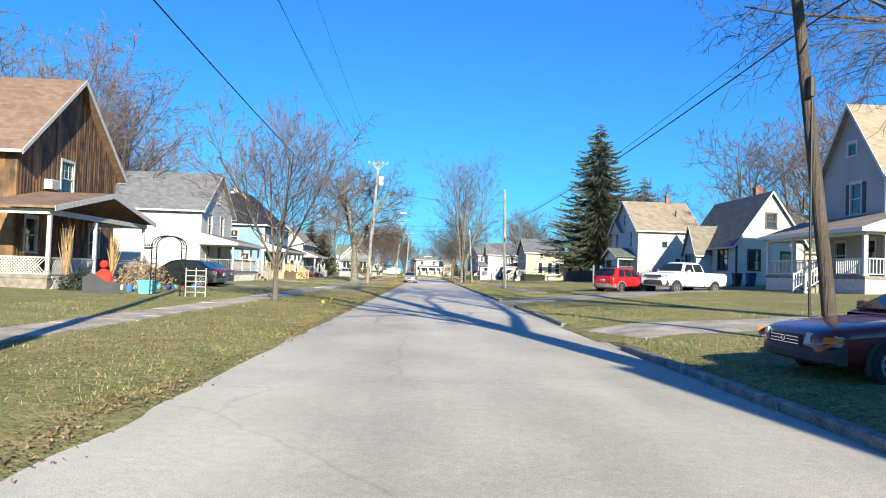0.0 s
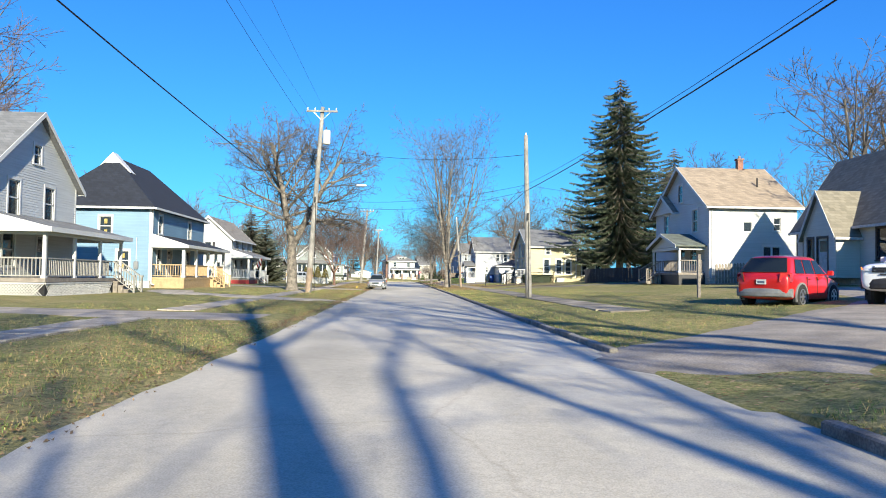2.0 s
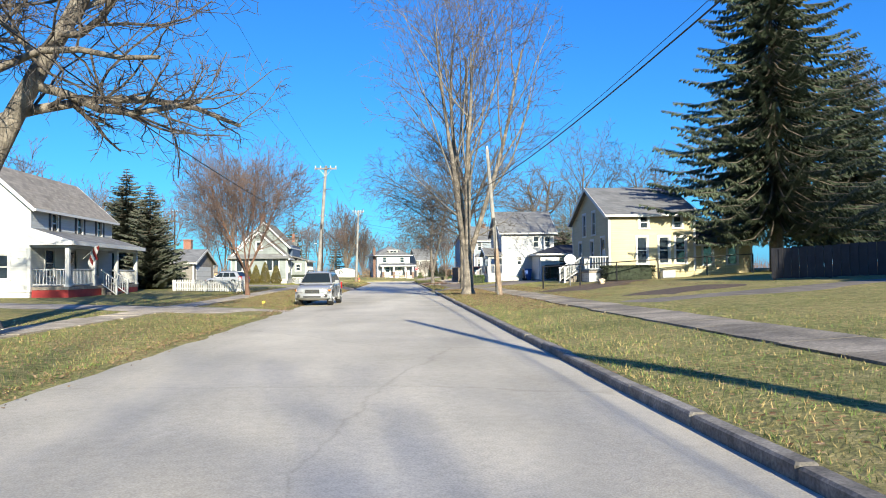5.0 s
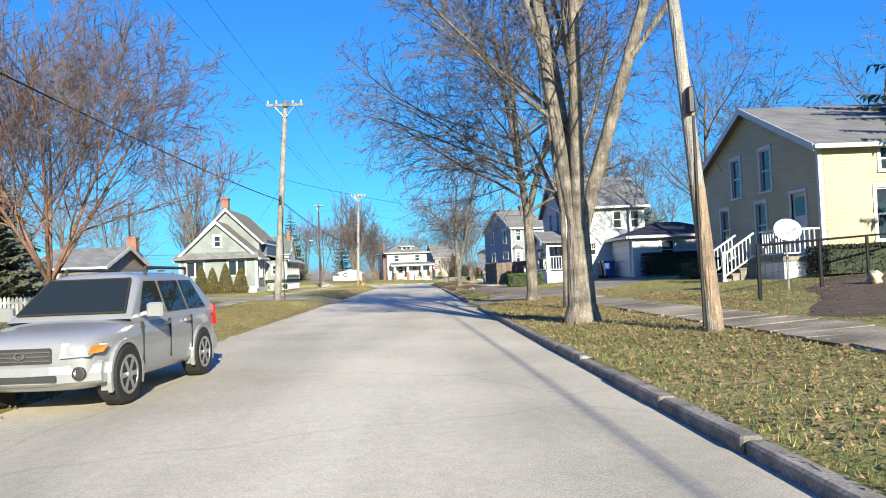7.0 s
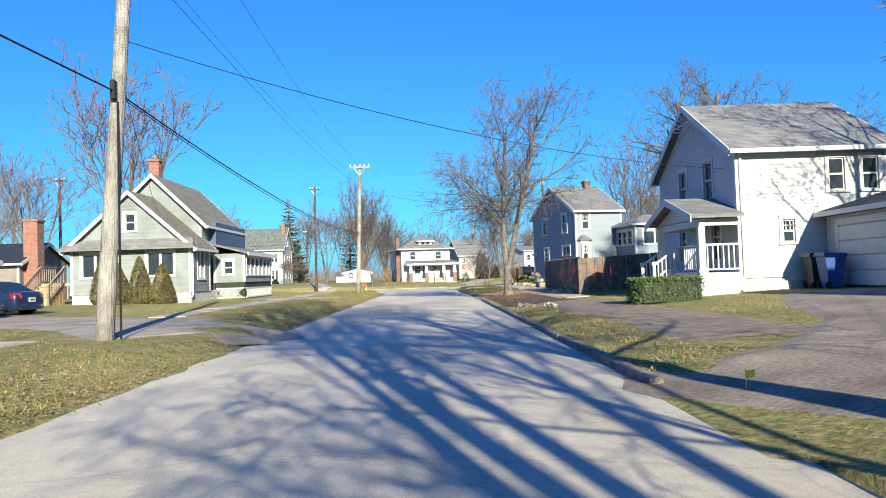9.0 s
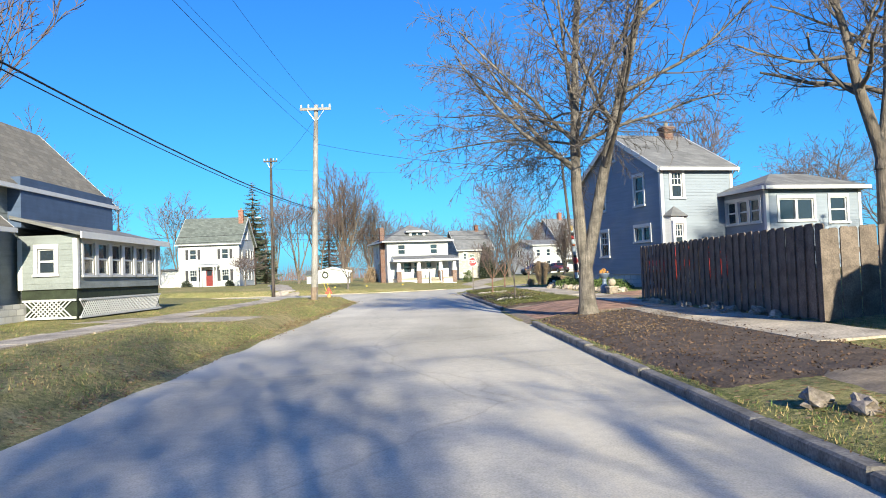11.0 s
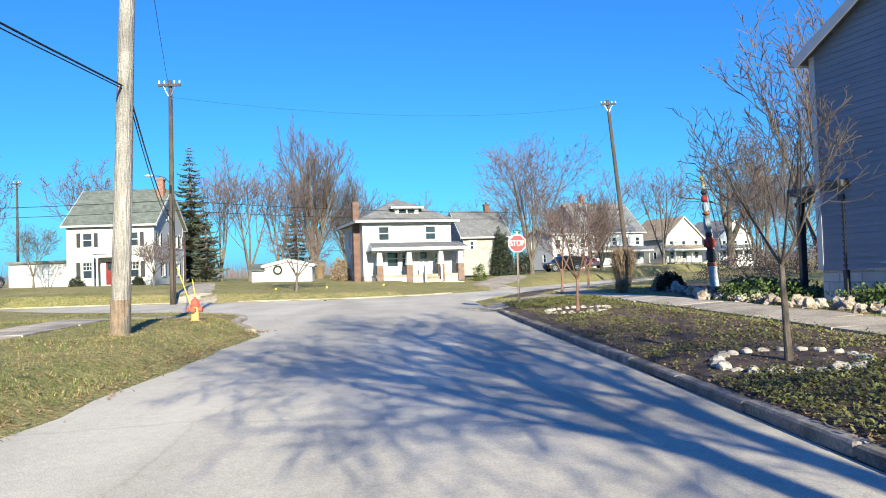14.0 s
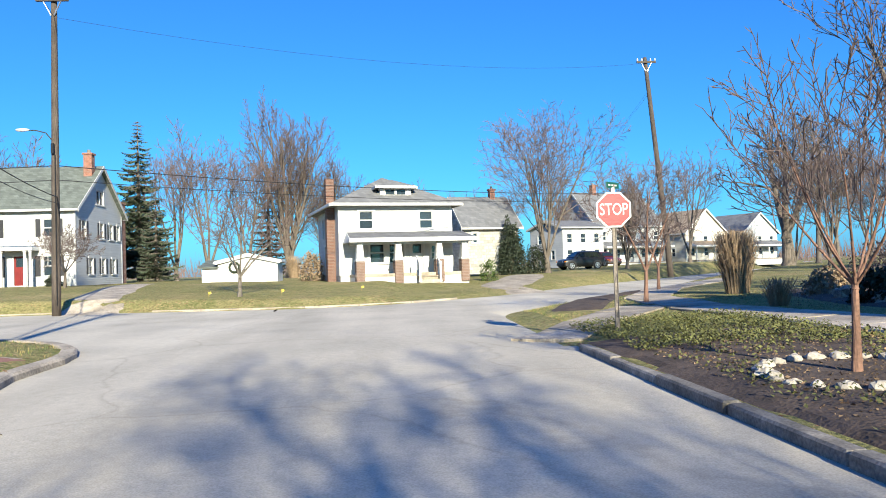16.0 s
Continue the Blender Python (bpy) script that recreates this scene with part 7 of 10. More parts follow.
def yard_clutter():
    cols = [((0.5, 0.03, 0.03), "red"), ((0.05, 0.15, 0.5), "blue"), ((0.1, 0.4, 0.42), "teal"), ((0.7, 0.68, 0.62), "white"), ((0.3, 0.2, 0.1), "brown")]
    for i in range(13):
        c, nm = cols[i % 5]
        x, y, s = -13.4 + rng.uniform(0, 2.6), 28.2 + i * 0.62, rng.uniform(0.08, 0.17)
        t = thing("plant_pot", (x, y, ground_z(x, y)), rng.uniform(0, 360), f"{nm} plastic plant pot in the yard", "pot", "yard pots")
        g = Geo()
        g.lathe([(s * 0.7, 0), (s * 0.8, s * 0.2), (s, s * 1.5), (s * 1.08, s * 1.5), (s * 1.08, s * 1.65), (s * 0.95, s * 1.65)], 12)
        part("shell", g, mat("pot_" + nm, c, 0.45, var=0.15), t)
        g = Geo()
        g.lathe([(s * 0.9, s * 1.5), (0.01, s * 1.56)], 10)
        part("soil", g, M_MULCH, t)
    t = thing("plastic_tub", (-10.6, 27.9, 0.12), 0, "turquoise plastic tub on the grass", "tub")
    g = Geo()
    g.rings([[(-w, -d, z), (w, -d, z), (w, d, z), (-w, d, z)] for w, d, z in ((0.24, 0.2, 0.0), (0.3, 0.25, 0.5), (0.33, 0.28, 0.52), (0.33, 0.28, 0.55), (0.29, 0.24, 0.55), (0.23, 0.19, 0.08))])
    part("shell", g, mat("turquoise_plastic", (0.12, 0.5, 0.52), 0.4), t)
    # covered garden figure: plain shapes only
    f = thing("garden_ornament", (-11.7, 26.6, 0.12), 0, "plain red and white holiday ornament beside a dark board", "ornament")
    g = Geo()
    blob(g, (0, 0, 0.55), 0.33, 3, 10, (1, 0.6, 1.2), 0.2), blob(g, (0, 0, 1.1), 0.16, 4, 10, (1, 1, 1), 0.05)
    part("form", g, mat("red_cloth", (0.55, 0.04, 0.02), 0.8, var=0.3), f)
    g = Geo()
    g.prism([(-0.6, -0.35, 0.0), (0.75, -0.35, 0.0), (0.75, -0.35, 0.45), (0.2, -0.35, 0.5), (-0.3, -0.35, 0.8), (-0.6, -0.35, 0.6)], (0, 0.04, 0))
    part("board", g, mat("dark_painted_board", (0.05, 0.05, 0.055), 0.6), f, "dark painted board")
    for x, y in ((-14.1, 28.7), (-14.1, 32.9)):
        s = thing("corn_shock", (x, y, 0.7), 0, "tied bundle of dry corn stalks on the porch post", "corn stalks")
        g = Geo()
        for i in range(70):
            a, l = rng.uniform(0, 6.28), rng.uniform(1.0, 2.0)
            q = rng.uniform(0.02, 0.13)
            p0 = Vector((q * math.cos(a), q * math.sin(a), rng.uniform(0, 0.3)))
            p1 = p0 + Vector((rng.uniform(-0.25, 0.25), rng.uniform(-0.25, 0.25), l))
            w = Vector((math.sin(a), -math.cos(a), 0)) * 0.025
            m = p0.lerp(p1, 0.6)
            g.add([p0 - w, p0 + w, m + w, m - w, p1], [(0, 1, 2, 3), (3, 2, 4)])
        part("dry_stem", g, mat("dry_corn", (0.30, 0.20, 0.10), 0.85, var=0.3), s)
yard_clutter()

def gz0(x, y):
    return max(0.0, ground_z(x, y))

def totem():
    """A leaning carved post: stacked painted drums, knobs and a pronged top, with a stay rod behind."""
    x, y = 10.8, 167.6
    t = thing("garden_totem", (x, y, gz0(x, y)), 0, "tall leaning carved garden post painted in bands", "garden post")
    pale, red, black, grey, rust, gold = (0.36, 0.43, 0.45), (0.30, 0.03, 0.025), (0.02, 0.02, 0.025), (0.22, 0.26, 0.29), (0.35, 0.12, 0.05), (0.5, 0.33, 0.09)
    tiers = ((0.74, 0.15, 0.125, pale), (0.13, 0.14, 0.15, rust), (0.44, 0.12, 0.14, black), (0.40, 0.11, 0.165, red), (0.15, 0.10, 0.11, black), (0.55, 0.10, 0.115, grey), (0.14, 0.085, 0.125, rust),
             (0.30, 0.075, 0.095, pale), (0.24, 0.07, 0.105, red), (0.20, 0.06, 0.10, black), (0.14, 0.05, 0.085, pale))
    paints = {}
    lean = lambda vs: [(px - 0.075 * pz, py, pz) for px, py, pz in vs]
    z = -0.06
    for hgt, r0, r1, c in tiers:
        if c not in paints:
            paints[c] = mat("totem_paint", c, 0.6, var=0.3, scale=8)
        g = Geo()
        g.lathe([(r0 * 0.8, z), (r0, z + 0.02), (r1, z + hgt * 0.4), (r1 * 0.97, z + hgt * 0.65), (r0, z + hgt - 0.02), (r0 * 0.8, z + hgt)], 14)
        for k in range(4 if hgt > 0.25 else 0):      # carved flutes and knobs
            a = math.pi * (0.25 + 0.5 * k)
            g.tube((r1 * math.cos(a), r1 * math.sin(a), z + hgt * 0.18), (r1 * 0.95 * math.cos(a), r1 * 0.95 * math.sin(a), z + hgt * 0.8), r1 * 0.24, r1 * 0.16, n=6)
        g.v = lean(g.v)
        part("band", g, paints[c], t)
        z += hgt
    g = Geo()
    for a in (0, 2.1, 4.2):
        g.tube((0.03 * math.cos(a), 0.03 * math.sin(a), z - 0.04), (0.055 * math.cos(a), 0.055 * math.sin(a), z + 0.3), 0.035, 0.02, n=7)
    g.v = lean(g.v)
    part("finial", g, mat("totem_gold", gold, 0.6, var=0.3, scale=8), t, "yellow pronged top")
    g = Geo()
    g.tube((0.17, 0.12, -0.2), (0.15, 0.12, 3.5), 0.022, 0.022, n=7)
    g.v = lean(g.v)
    part("stay_rod", g, M_METAL, t)
totem()

def pergola():
    p = thing("porch_canopy", (10.2, 158.5, 0.6), 0, "dark timber porch canopy beside the grey house", "canopy")
    g = Geo()
    g.cbox(-1.1, 1.2, -1.0, 1.0, 2.0, 2.15, 0.02), g.box(-0.95, 1.1, -0.85, 0.85, 1.85, 2.0)
    part("roof", g, M_SHUT, p)
    for x, y in ((-0.9, -0.8), (-0.9, 0.8)):
        post(p, x, y, -0.3, 1.86, 0.13, M_SHUT)
pergola()

def flag():
    f = thing("house_flag", (-14.75, 98.6, 2.2), 0, "furled striped flag on a short pole", "flag")
    g = Geo()
    g.tube((0, 0, 0), (0.9, -0.3, 0.7), 0.018, n=6)
    part("pole", g, M_TRIM, f)
    for i in range(6):
        g = Geo()
        v, q = [], []
        for k in range(7):
            t = k / 6
            for s in (i, i + 1):
                v.append((0.35 + s * 0.085 + 0.05 * math.sin(t * 7 + s), -0.12 - s * 0.03 + 0.05 * math.cos(t * 5 + s), 0.3 + s * 0.066 - t * 0.75))
        q = [(2 * k, 2 * k + 1, 2 * k + 3, 2 * k + 2) for k in range(6)]
        g.add(v, q)
        part("stripe", g, M_REDP if i % 2 else M_TRIM, f)
flag()

# ---------- vehicles ----------
def wheel(car, x, y, r, w, side, rim=None):
    """A tyre with a spoked rim; side: -1 or 1, the outer face."""
    g = Geo()
    prof = [(r * 0.62, 0), (r * 0.92, -0.01), (r, 0.03), (r, w - 0.03), (r * 0.92, w), (r * 0.6, w)]
    ang = [2 * math.pi * i / 22 for i in range(22)]
    g.rings([[(x + side * (d - w + 0.01), y + q * math.cos(a), r + q * math.sin(a)) for a in ang] for q, d in prof])
    t = part("wheel", g, M_TYRE, car, smooth=False)
    g = Geo()
    xo = x + side * 0.012
    g.rings([[(x + side * d, y + q * math.cos(a), r + q * math.sin(a)) for a in ang] for q, d in ((r * 0.66, 0.0), (r * 0.66, 0.016), (r * 0.56, 0.016), (r * 0.52, -0.03))], cap=False)
    for k in range(6):
        a = 2 * math.pi * k / 6
        b0, b1 = a - 0.16, a + 0.16
        g.hexa([(xo + side * d, y + q * math.cos(c), r + q * math.sin(c)) for d in (-0.03, 0.0) for q, c in ((r * 0.12, a - 0.6), (r * 0.58, b0), (r * 0.58, b1), (r * 0.12, a + 0.6))])
    g.rings([[(x + side * d, y + q * math.cos(a), r + q * math.sin(a)) for a in ang] for q, d in ((r * 0.17, -0.03), (r * 0.17, 0.022), (r * 0.1, 0.026))])
    part("rim", g, rim or M_RIM, t)
    g = Geo()
    g.rings([[(x + side * d, y + q * math.cos(a), r + q * math.sin(a)) for a in ang] for q, d in ((r * 0.6, -0.06), (r * 0.6, -0.05))])
    part("brake_disc", g, M_PLASTIC, t)

def rounded(ob, levels=2):
    """Rounds a coarse shell."""
    m = ob.modifiers.new("rounding", "SUBSURF")
    m.levels = m.render_levels = levels
    return ob

def car(at, rz, L, W, H, pm, label, kind="suv", trim=None, rails=False):
    """A car, its nose towards -y: lower body, cabin, panes, lamps, grille, bumpers, mirrors, handles, wheels."""
    c = thing("car" if kind != "pickup" else "pickup_truck", at, rz, label, "car" if kind != "pickup" else "pickup truck", "parked cars")
    hw = W / 2
    tr = trim or M_PLASTIC
    if kind == "sedan":
        low = [(0.0, 0.74, 0.24, 0.46), (0.015, 0.86, 0.19, 0.50), (0.06, 0.95, 0.16, 0.55), (0.16, 1, 0.15, 0.59), (0.27, 1, 0.15, 0.64), (0.5, 1, 0.15, 0.665), (0.75, 1, 0.15, 0.69), (0.9, 0.98, 0.17, 0.71), (0.975, 0.92, 0.2, 0.69), (1.0, 0.8, 0.27, 0.60)]
        ws0, ws1, rr1, rr0, belt, rake = 0.27, 0.43, 0.72, 0.90, 0.66, 0.70
        panes = [((0.33, 0.445), (0.52, 0.52)), ((0.535, 0.535), (0.70, 0.69)), ((0.715, 0.705), (0.80, 0.73))]
    elif kind == "pickup":
        low = [(0.0, 0.86, 0.30, 0.58), (0.01, 0.94, 0.26, 0.62), (0.05, 1, 0.24, 0.645), (0.2, 1, 0.23, 0.67), (0.27, 1, 0.23, 0.69), (0.62, 1, 0.23, 0.70), (0.625, 1, 0.23, 0.70), (0.97, 1, 0.25, 0.70), (1.0, 0.98, 0.3, 0.69)]
        ws0, ws1, rr1, rr0, belt, rake = 0.255, 0.345, 0.585, 0.62, 0.69, 0.70
        panes = [((0.29, 0.355), (0.44, 0.44)), ((0.455, 0.455), (0.59, 0.575))]
    else:
        low = [(0.0, 0.74, 0.24, 0.46), (0.015, 0.87, 0.18, 0.52), (0.06, 0.95, 0.15, 0.565), (0.16, 1, 0.14, 0.60), (0.25, 1, 0.14, 0.63), (0.5, 1, 0.14, 0.645), (0.8, 1, 0.14, 0.68), (0.92, 0.97, 0.16, 0.69), (0.975, 0.91, 0.19, 0.66), (1.0, 0.82, 0.24, 0.58)]
        ws0, ws1, rr1, rr0, belt, rake = 0.235, 0.40, 0.85, 0.975, 0.64, 0.72
        panes = [((0.30, 0.405), (0.49, 0.49)), ((0.51, 0.51), (0.68, 0.67)), ((0.70, 0.69), (0.865, 0.80))]
    g = Geo()
    rs = []
    for t, k, zb, zt in low:
        y, w, b, z = t * L, hw * k, zb * H, zt * H
        rs.append([(0, y, z + 0.025), (w * 0.6, y, z + 0.018), (w * 0.88, y, z - 0.01), (w * 0.97, y, z - 0.07), (w, y, (b + z) / 2 + 0.05), (w * 0.985, y, b + 0.12), (w * 0.9, y, b),
                   (0, y, b), (-w * 0.9, y, b), (-w * 0.985, y, b + 0.12), (-w, y, (b + z) / 2 + 0.05), (-w * 0.97, y, z - 0.07), (-w * 0.88, y, z - 0.01), (-w * 0.6, y, z + 0.018)])
    g.rings(rs)
    body = rounded(part("body", g, pm, c, smooth=True))
    # cabin
    bx, rx, zb, zr = hw * 0.93, hw * rake, belt * H - 0.02, H
    def sec(t, f):
        x = bx + (rx - bx) * f
        z = zb + (zr - 0.05 - zb) * f
        top = zb + (zr - zb) * f
        y = t * L
        half = [(0, y, top + 0.03 * f), (x * 0.5, y, top + 0.022 * f), (x * 0.86, y, top), (x * 0.985, y, z), (x + (bx - x) * 0.12, y, z - (z - zb) * 0.12), (x + (bx - x) * 0.5, y, (z + zb) / 2), (bx, y, zb), (bx, y, zb - 0.06)]
        return [(-a, b, q) for a, b, q in reversed(half[1:])] + half
    mid = (ws1 + rr1) / 2
    g = Geo()
    cuts = [(ws0, 0.02), (ws0 + (ws1 - ws0) * 0.12, 0.134), ((ws0 + ws1) / 2, 0.495), (ws0 + (ws1 - ws0) * 0.9, 0.876), (ws1 + 0.012, 0.975), (ws1 + 0.05, 0.992), (mid, 1.0), (rr1 - 0.03, 0.975), (rr1 + 0.01, 0.93), ((rr1 + rr0) / 2, 0.5), (rr0 - 0.01, 0.1), (rr0, 0.03)]
    g.rings([sec(t, f) for t, f in cuts], closed=False, cap=False)
    cabin = rounded(part("cabin", g, pm, c, smooth=True))
    def side(t, f, s, d=0.008):
        return (s * (bx + (rx - bx) * f + d), t * L, zb + (zr - 0.05 - zb) * f + d * 0.3)
    for s in (-1, 1):
        for (b0, t0), (b1, t1) in panes:
            g = Geo()
            g.hexa([side(b0, 0.1, s), side(b1, 0.1, s), side(t1, 0.88, s), side(t0, 0.88, s), side(b0, 0.1, s, 0.016), side(b1, 0.1, s, 0.016), side(t1, 0.88, s, 0.016), side(t0, 0.88, s, 0.016)])
            part("side_window", g, M_CARGL, cabin)
    def endpane(name, ta, tb, sgn):
        g = Geo()
        n = 0.016
        p = []
        for d in (0.012, 0.018):
            for t, f, k in ((ta, 0.13, 0.9), (ta, 0.13, -0.9), (tb, 0.84, -0.84), (tb, 0.84, 0.84)):
                x = (bx + (rx - bx) * f) * k
                yy = (ta + (tb - ta) * (f - 0.02) / 0.95) * L
                p.append((x, yy + sgn * d, zb + (zr - zb) * f + d))
        g.hexa(p)
        part(name, g, M_CARGL, cabin)
        g = Geo()      # rubber seal round the glass
        for a, b in ((0, 1), (1, 2), (2, 3), (3, 0)):
            g.tube(p[4 + a], p[4 + b], 0.011, n=5)
        part("seal", g, M_TYRE, cabin)
    endpane("windscreen", ws0, ws1, -1)
    endpane("rear_window", rr0, rr1, 1)
    # wheels with dark arches
    r = 0.225 * H if kind != "sedan" else 0.225 * H
    fy, ry = 0.175 * L, 0.79 * L
    if kind == "pickup":
        r, fy, ry = 0.205 * H, 0.16 * L, 0.77 * L
    for y in (fy, ry):
        for s in (-1, 1):
            g = Geo()
            ang = [math.pi * (-0.12 + 1.24 * i / 14) for i in range(15)]
            ro, ri = r * 1.2, r * 1.06
            g.rings([[(s * (hw + d), y + q * math.cos(a), r + q * math.sin(a)) for a in ang] for q, d in ((ro, -0.03), (ro, 0.012), (ri, 0.012), (ri, -0.12), (0.02, -0.12))], closed=False, cap=False)
            part("wheel_arch", g, tr, body)
            g = Geo()
            g.rings([[(s * (hw + d), y + ri * math.cos(a), max(0.14 * H, r + ri * math.sin(a))) for a in [2 * math.pi * i / 20 for i in range(20)]] for d in (-0.05, 0.004)])
            part("wheel_well", g, M_TYRE, body)
            wheel(c, s * (hw + 0.012), y, r, 0.2, s)
    # lamps, grille, bumpers
    zt = low[1][3] * H
    for s in (-1, 1):
        g = Geo()
        g.hexa([(s * hw * 0.52, 0.0, zt - 0.16), (s * hw * 0.88, 0.05, zt - 0.14), (s * hw * 0.93, 0.24, zt - 0.06), (s * hw * 0.54, 0.04, zt - 0.03),
                (s * hw * 0.52, -0.03, zt - 0.16), (s * hw * 0.9, 0.0, zt - 0.15), (s * hw * 0.985, 0.24, zt - 0.05), (s * hw * 0.54, 0.0, zt - 0.02)])
        hl = part("headlight", g, M_HEADL, body)
        g = Geo()
        g.hexa([(s * hw * 0.86, 0.02, zt - 0.13), (s * hw * 0.97, 0.15, zt - 0.12), (s * hw * 0.985, 0.24, zt - 0.06), (s * hw * 0.9, 0.06, zt - 0.05), (s * hw * 0.88, 0.0, zt - 0.13), (s * hw * 0.995, 0.13, zt - 0.12), (s * hw * 1.0, 0.23, zt - 0.06), (s * hw * 0.92, 0.03, zt - 0.05)])
        part("indicator", g, M_AMBER, hl, "amber indicator lens")
        zz = low[-2][3] * H
        g = Geo()
        h0, h1 = (zz - 0.2, zz - 0.03) if kind == "sedan" else (zz - 0.26, zz + 0.02)
        g.hexa([(s * hw * 0.6, L * 0.985, h0), (s * hw * 0.93, L * 0.955, h0), (s * hw * 0.93, L * 0.955, h1), (s * hw * 0.66, L * 0.985, h1), (s * hw * 0.6, L + 0.012, h0), (s * hw * 0.99, L * 0.95, h0), (s * hw * 0.97, L * 0.95, h1), (s * hw * 0.66, L + 0.008, h1)])
        part("tail_light", g, M_TAIL, body)
        g = Geo()
        my = (ws0 + 0.06) * L
        g.cbox(min(s * (hw + 0.02), s * (hw + 0.2)), max(s * (hw + 0.02), s * (hw + 0.2)), my, my + 0.09, belt * H + 0.0, belt * H + 0.15, 0.02)
        g.beam((s * hw * 0.92, my + 0.05, belt * H + 0.02), (s * (hw + 0.04), my + 0.05, belt * H + 0.05), 0.05, 0.04)
        part("mirror", g, pm, body)
        for t in (0.44, 0.62) if kind != "pickup" else (0.41, 0.56):
            g = Geo()
            g.cbox(min(s * hw * 0.985, s * (hw + 0.02)), max(s * hw * 0.985, s * (hw + 0.02)), t * L, t * L + 0.16, 0.55 * H, 0.55 * H + 0.035, 0.006)
            part("door_handle", g, pm, body)
        for t in ((panes[0][0][0] - 0.01), (panes[0][1][0] + 0.008), (panes[1][1][0] + 0.01)):
            g = Geo()
            g.box(min(s * (hw - 0.03), s * (hw + 0.0025)), max(s * (hw - 0.03), s * (hw + 0.0025)), t * L - 0.005, t * L + 0.005, 0.27 * H, 0.6 * H)
            part("door_seam", g, M_TYRE, body)
        if rails:
            g = Geo()
            g.tube((s * rx * 0.9, ws1 * L + 0.25, H + 0.06), (s * rx * 0.9, rr1 * L - 0.1, H + 0.06), 0.02, n=6)
            for t in (ws1 * L + 0.25, rr1 * L - 0.1):
                g.tube((s * rx * 0.9, t, H - 0.03), (s * rx * 0.9, t, H + 0.06), 0.02, n=6)
            part("roof_rail", g, M_PLASTIC, cabin)
    g = Geo()
    gw = hw * (0.62 if kind == "pickup" else 0.4)
    g.cbox(-gw, gw, -0.02, 0.06, zt - 0.2, zt - 0.06, 0.02)
    gr = part("grille", g, M_PLASTIC, body)
    for k in range(3):
        q = Geo()
        q.box(-gw * 0.95, gw * 0.95, -0.032, -0.02, zt - 0.18 + k * 0.04, zt - 0.17 + k * 0.04)
        part("grille_bar", q, M_CHROME, gr)
    g = Geo()
    g.cbox(-hw * 0.42, hw * 0.42, -0.02, 0.03, zt - 0.275, zt - 0.235, 0.01)
    part("lower_grille", g, M_PLASTIC, body)
    g = Geo()
    g.rings([[(0.052 * r * math.cos(a), d, zt - 0.125 + 0.036 * r * math.sin(a)) for a in [2 * math.pi * n / 16 for n in range(16)]] for r, d in ((1.0, -0.034), (1.0, -0.042), (0.72, -0.042), (0.72, -0.034))], cap=False)
    part("badge", g, M_CHROME, body, "plain oval badge")
    for name, y0, y1, m in (("front_bumper", -0.05, 0.1, tr), ("rear_bumper", L - 0.08, L + 0.05, tr)):
        g = Geo()
        z0 = low[0][2] * H - 0.04
        zh = 0.16 * H
        sg = 1 if name[0] == "f" else -1
        ye = y0 if sg > 0 else y1
        rs = []
        for k in range(11):
            u = k / 5 - 1
            yy = ye + sg * 0.17 * abs(u) ** 3
            rs.append([(u * hw * 0.965, yy + sg * q, z0 + w * zh) for q, w in ((0.05, 0.0), (0.012, 0.12), (0.0, 0.5), (0.015, 0.85), (0.055, 1.0), (0.16, 1.0), (0.16, 0.0))])
        g.rings(rs)
        b = part(name, g, m, body, smooth=False)
        if sg > 0 and kind == "suv":
            for q in (-1, 1):
                g = Geo()
                fx, fy = q * hw * 0.74, ye + 0.17 * 0.74 ** 3 - 0.004
                g.rings([[(fx + r * math.cos(a), fy + d, z0 + zh * 0.5 + r * math.sin(a)) for a in [2 * math.pi * n / 14 for n in range(14)]] for r, d in ((0.065, 0.02), (0.065, -0.008), (0.05, -0.012), (0.045, 0.004))])
                part("fog_lamp", g, M_PLASTIC, b, "dark round fog lamp")
            g = Geo()
            g.cbox(-hw * 0.48, hw * 0.48, ye - 0.006, ye + 0.03, z0 + zh * 0.2, z0 + zh * 0.48, 0.01)
            part("air_intake", g, M_PLASTIC, b)
        if name == "front_bumper":
            continue
        q = Geo()
        yy = y0 - 0.006 if name[0] == "f" else y1 + 0.002
        pz = (z0 + 0.11) if name[0] == "f" else low[-2][3] * H - 0.34
        q.box(-0.15, 0.15, yy if name[0] == "f" else L + 0.006, (yy + 0.005) if name[0] == "f" else L + 0.03, pz, pz + 0.15)
        pl = part("plate", q, M_TRIM, b, "white plate with a plain dark bar")
        q = Geo()
        q.box(-0.11, 0.11, yy - 0.002 if name[0] == "f" else L + 0.03, yy if name[0] == "f" else L + 0.033, pz + 0.045, pz + 0.1)
        part("bar", q, M_NAVY, pl)
    if kind == "pickup":
        g = Geo()
        g.box(-hw * 0.86, hw * 0.86, 0.635 * L, 0.965 * L, 0.70 * H + 0.002, 0.70 * H + 0.02)
        part("bed_cover", g, M_PLASTIC, body, "black bed cover")
        for s in (-1, 1):
            g = Geo()
            g.beam((s * (hw + 0.03), 0.27 * L, 0.24 * H), (s * (hw + 0.03), 0.62 * L, 0.24 * H), 0.08, 0.07)
            part("side_step", g, M_CHROME, body)
    return c

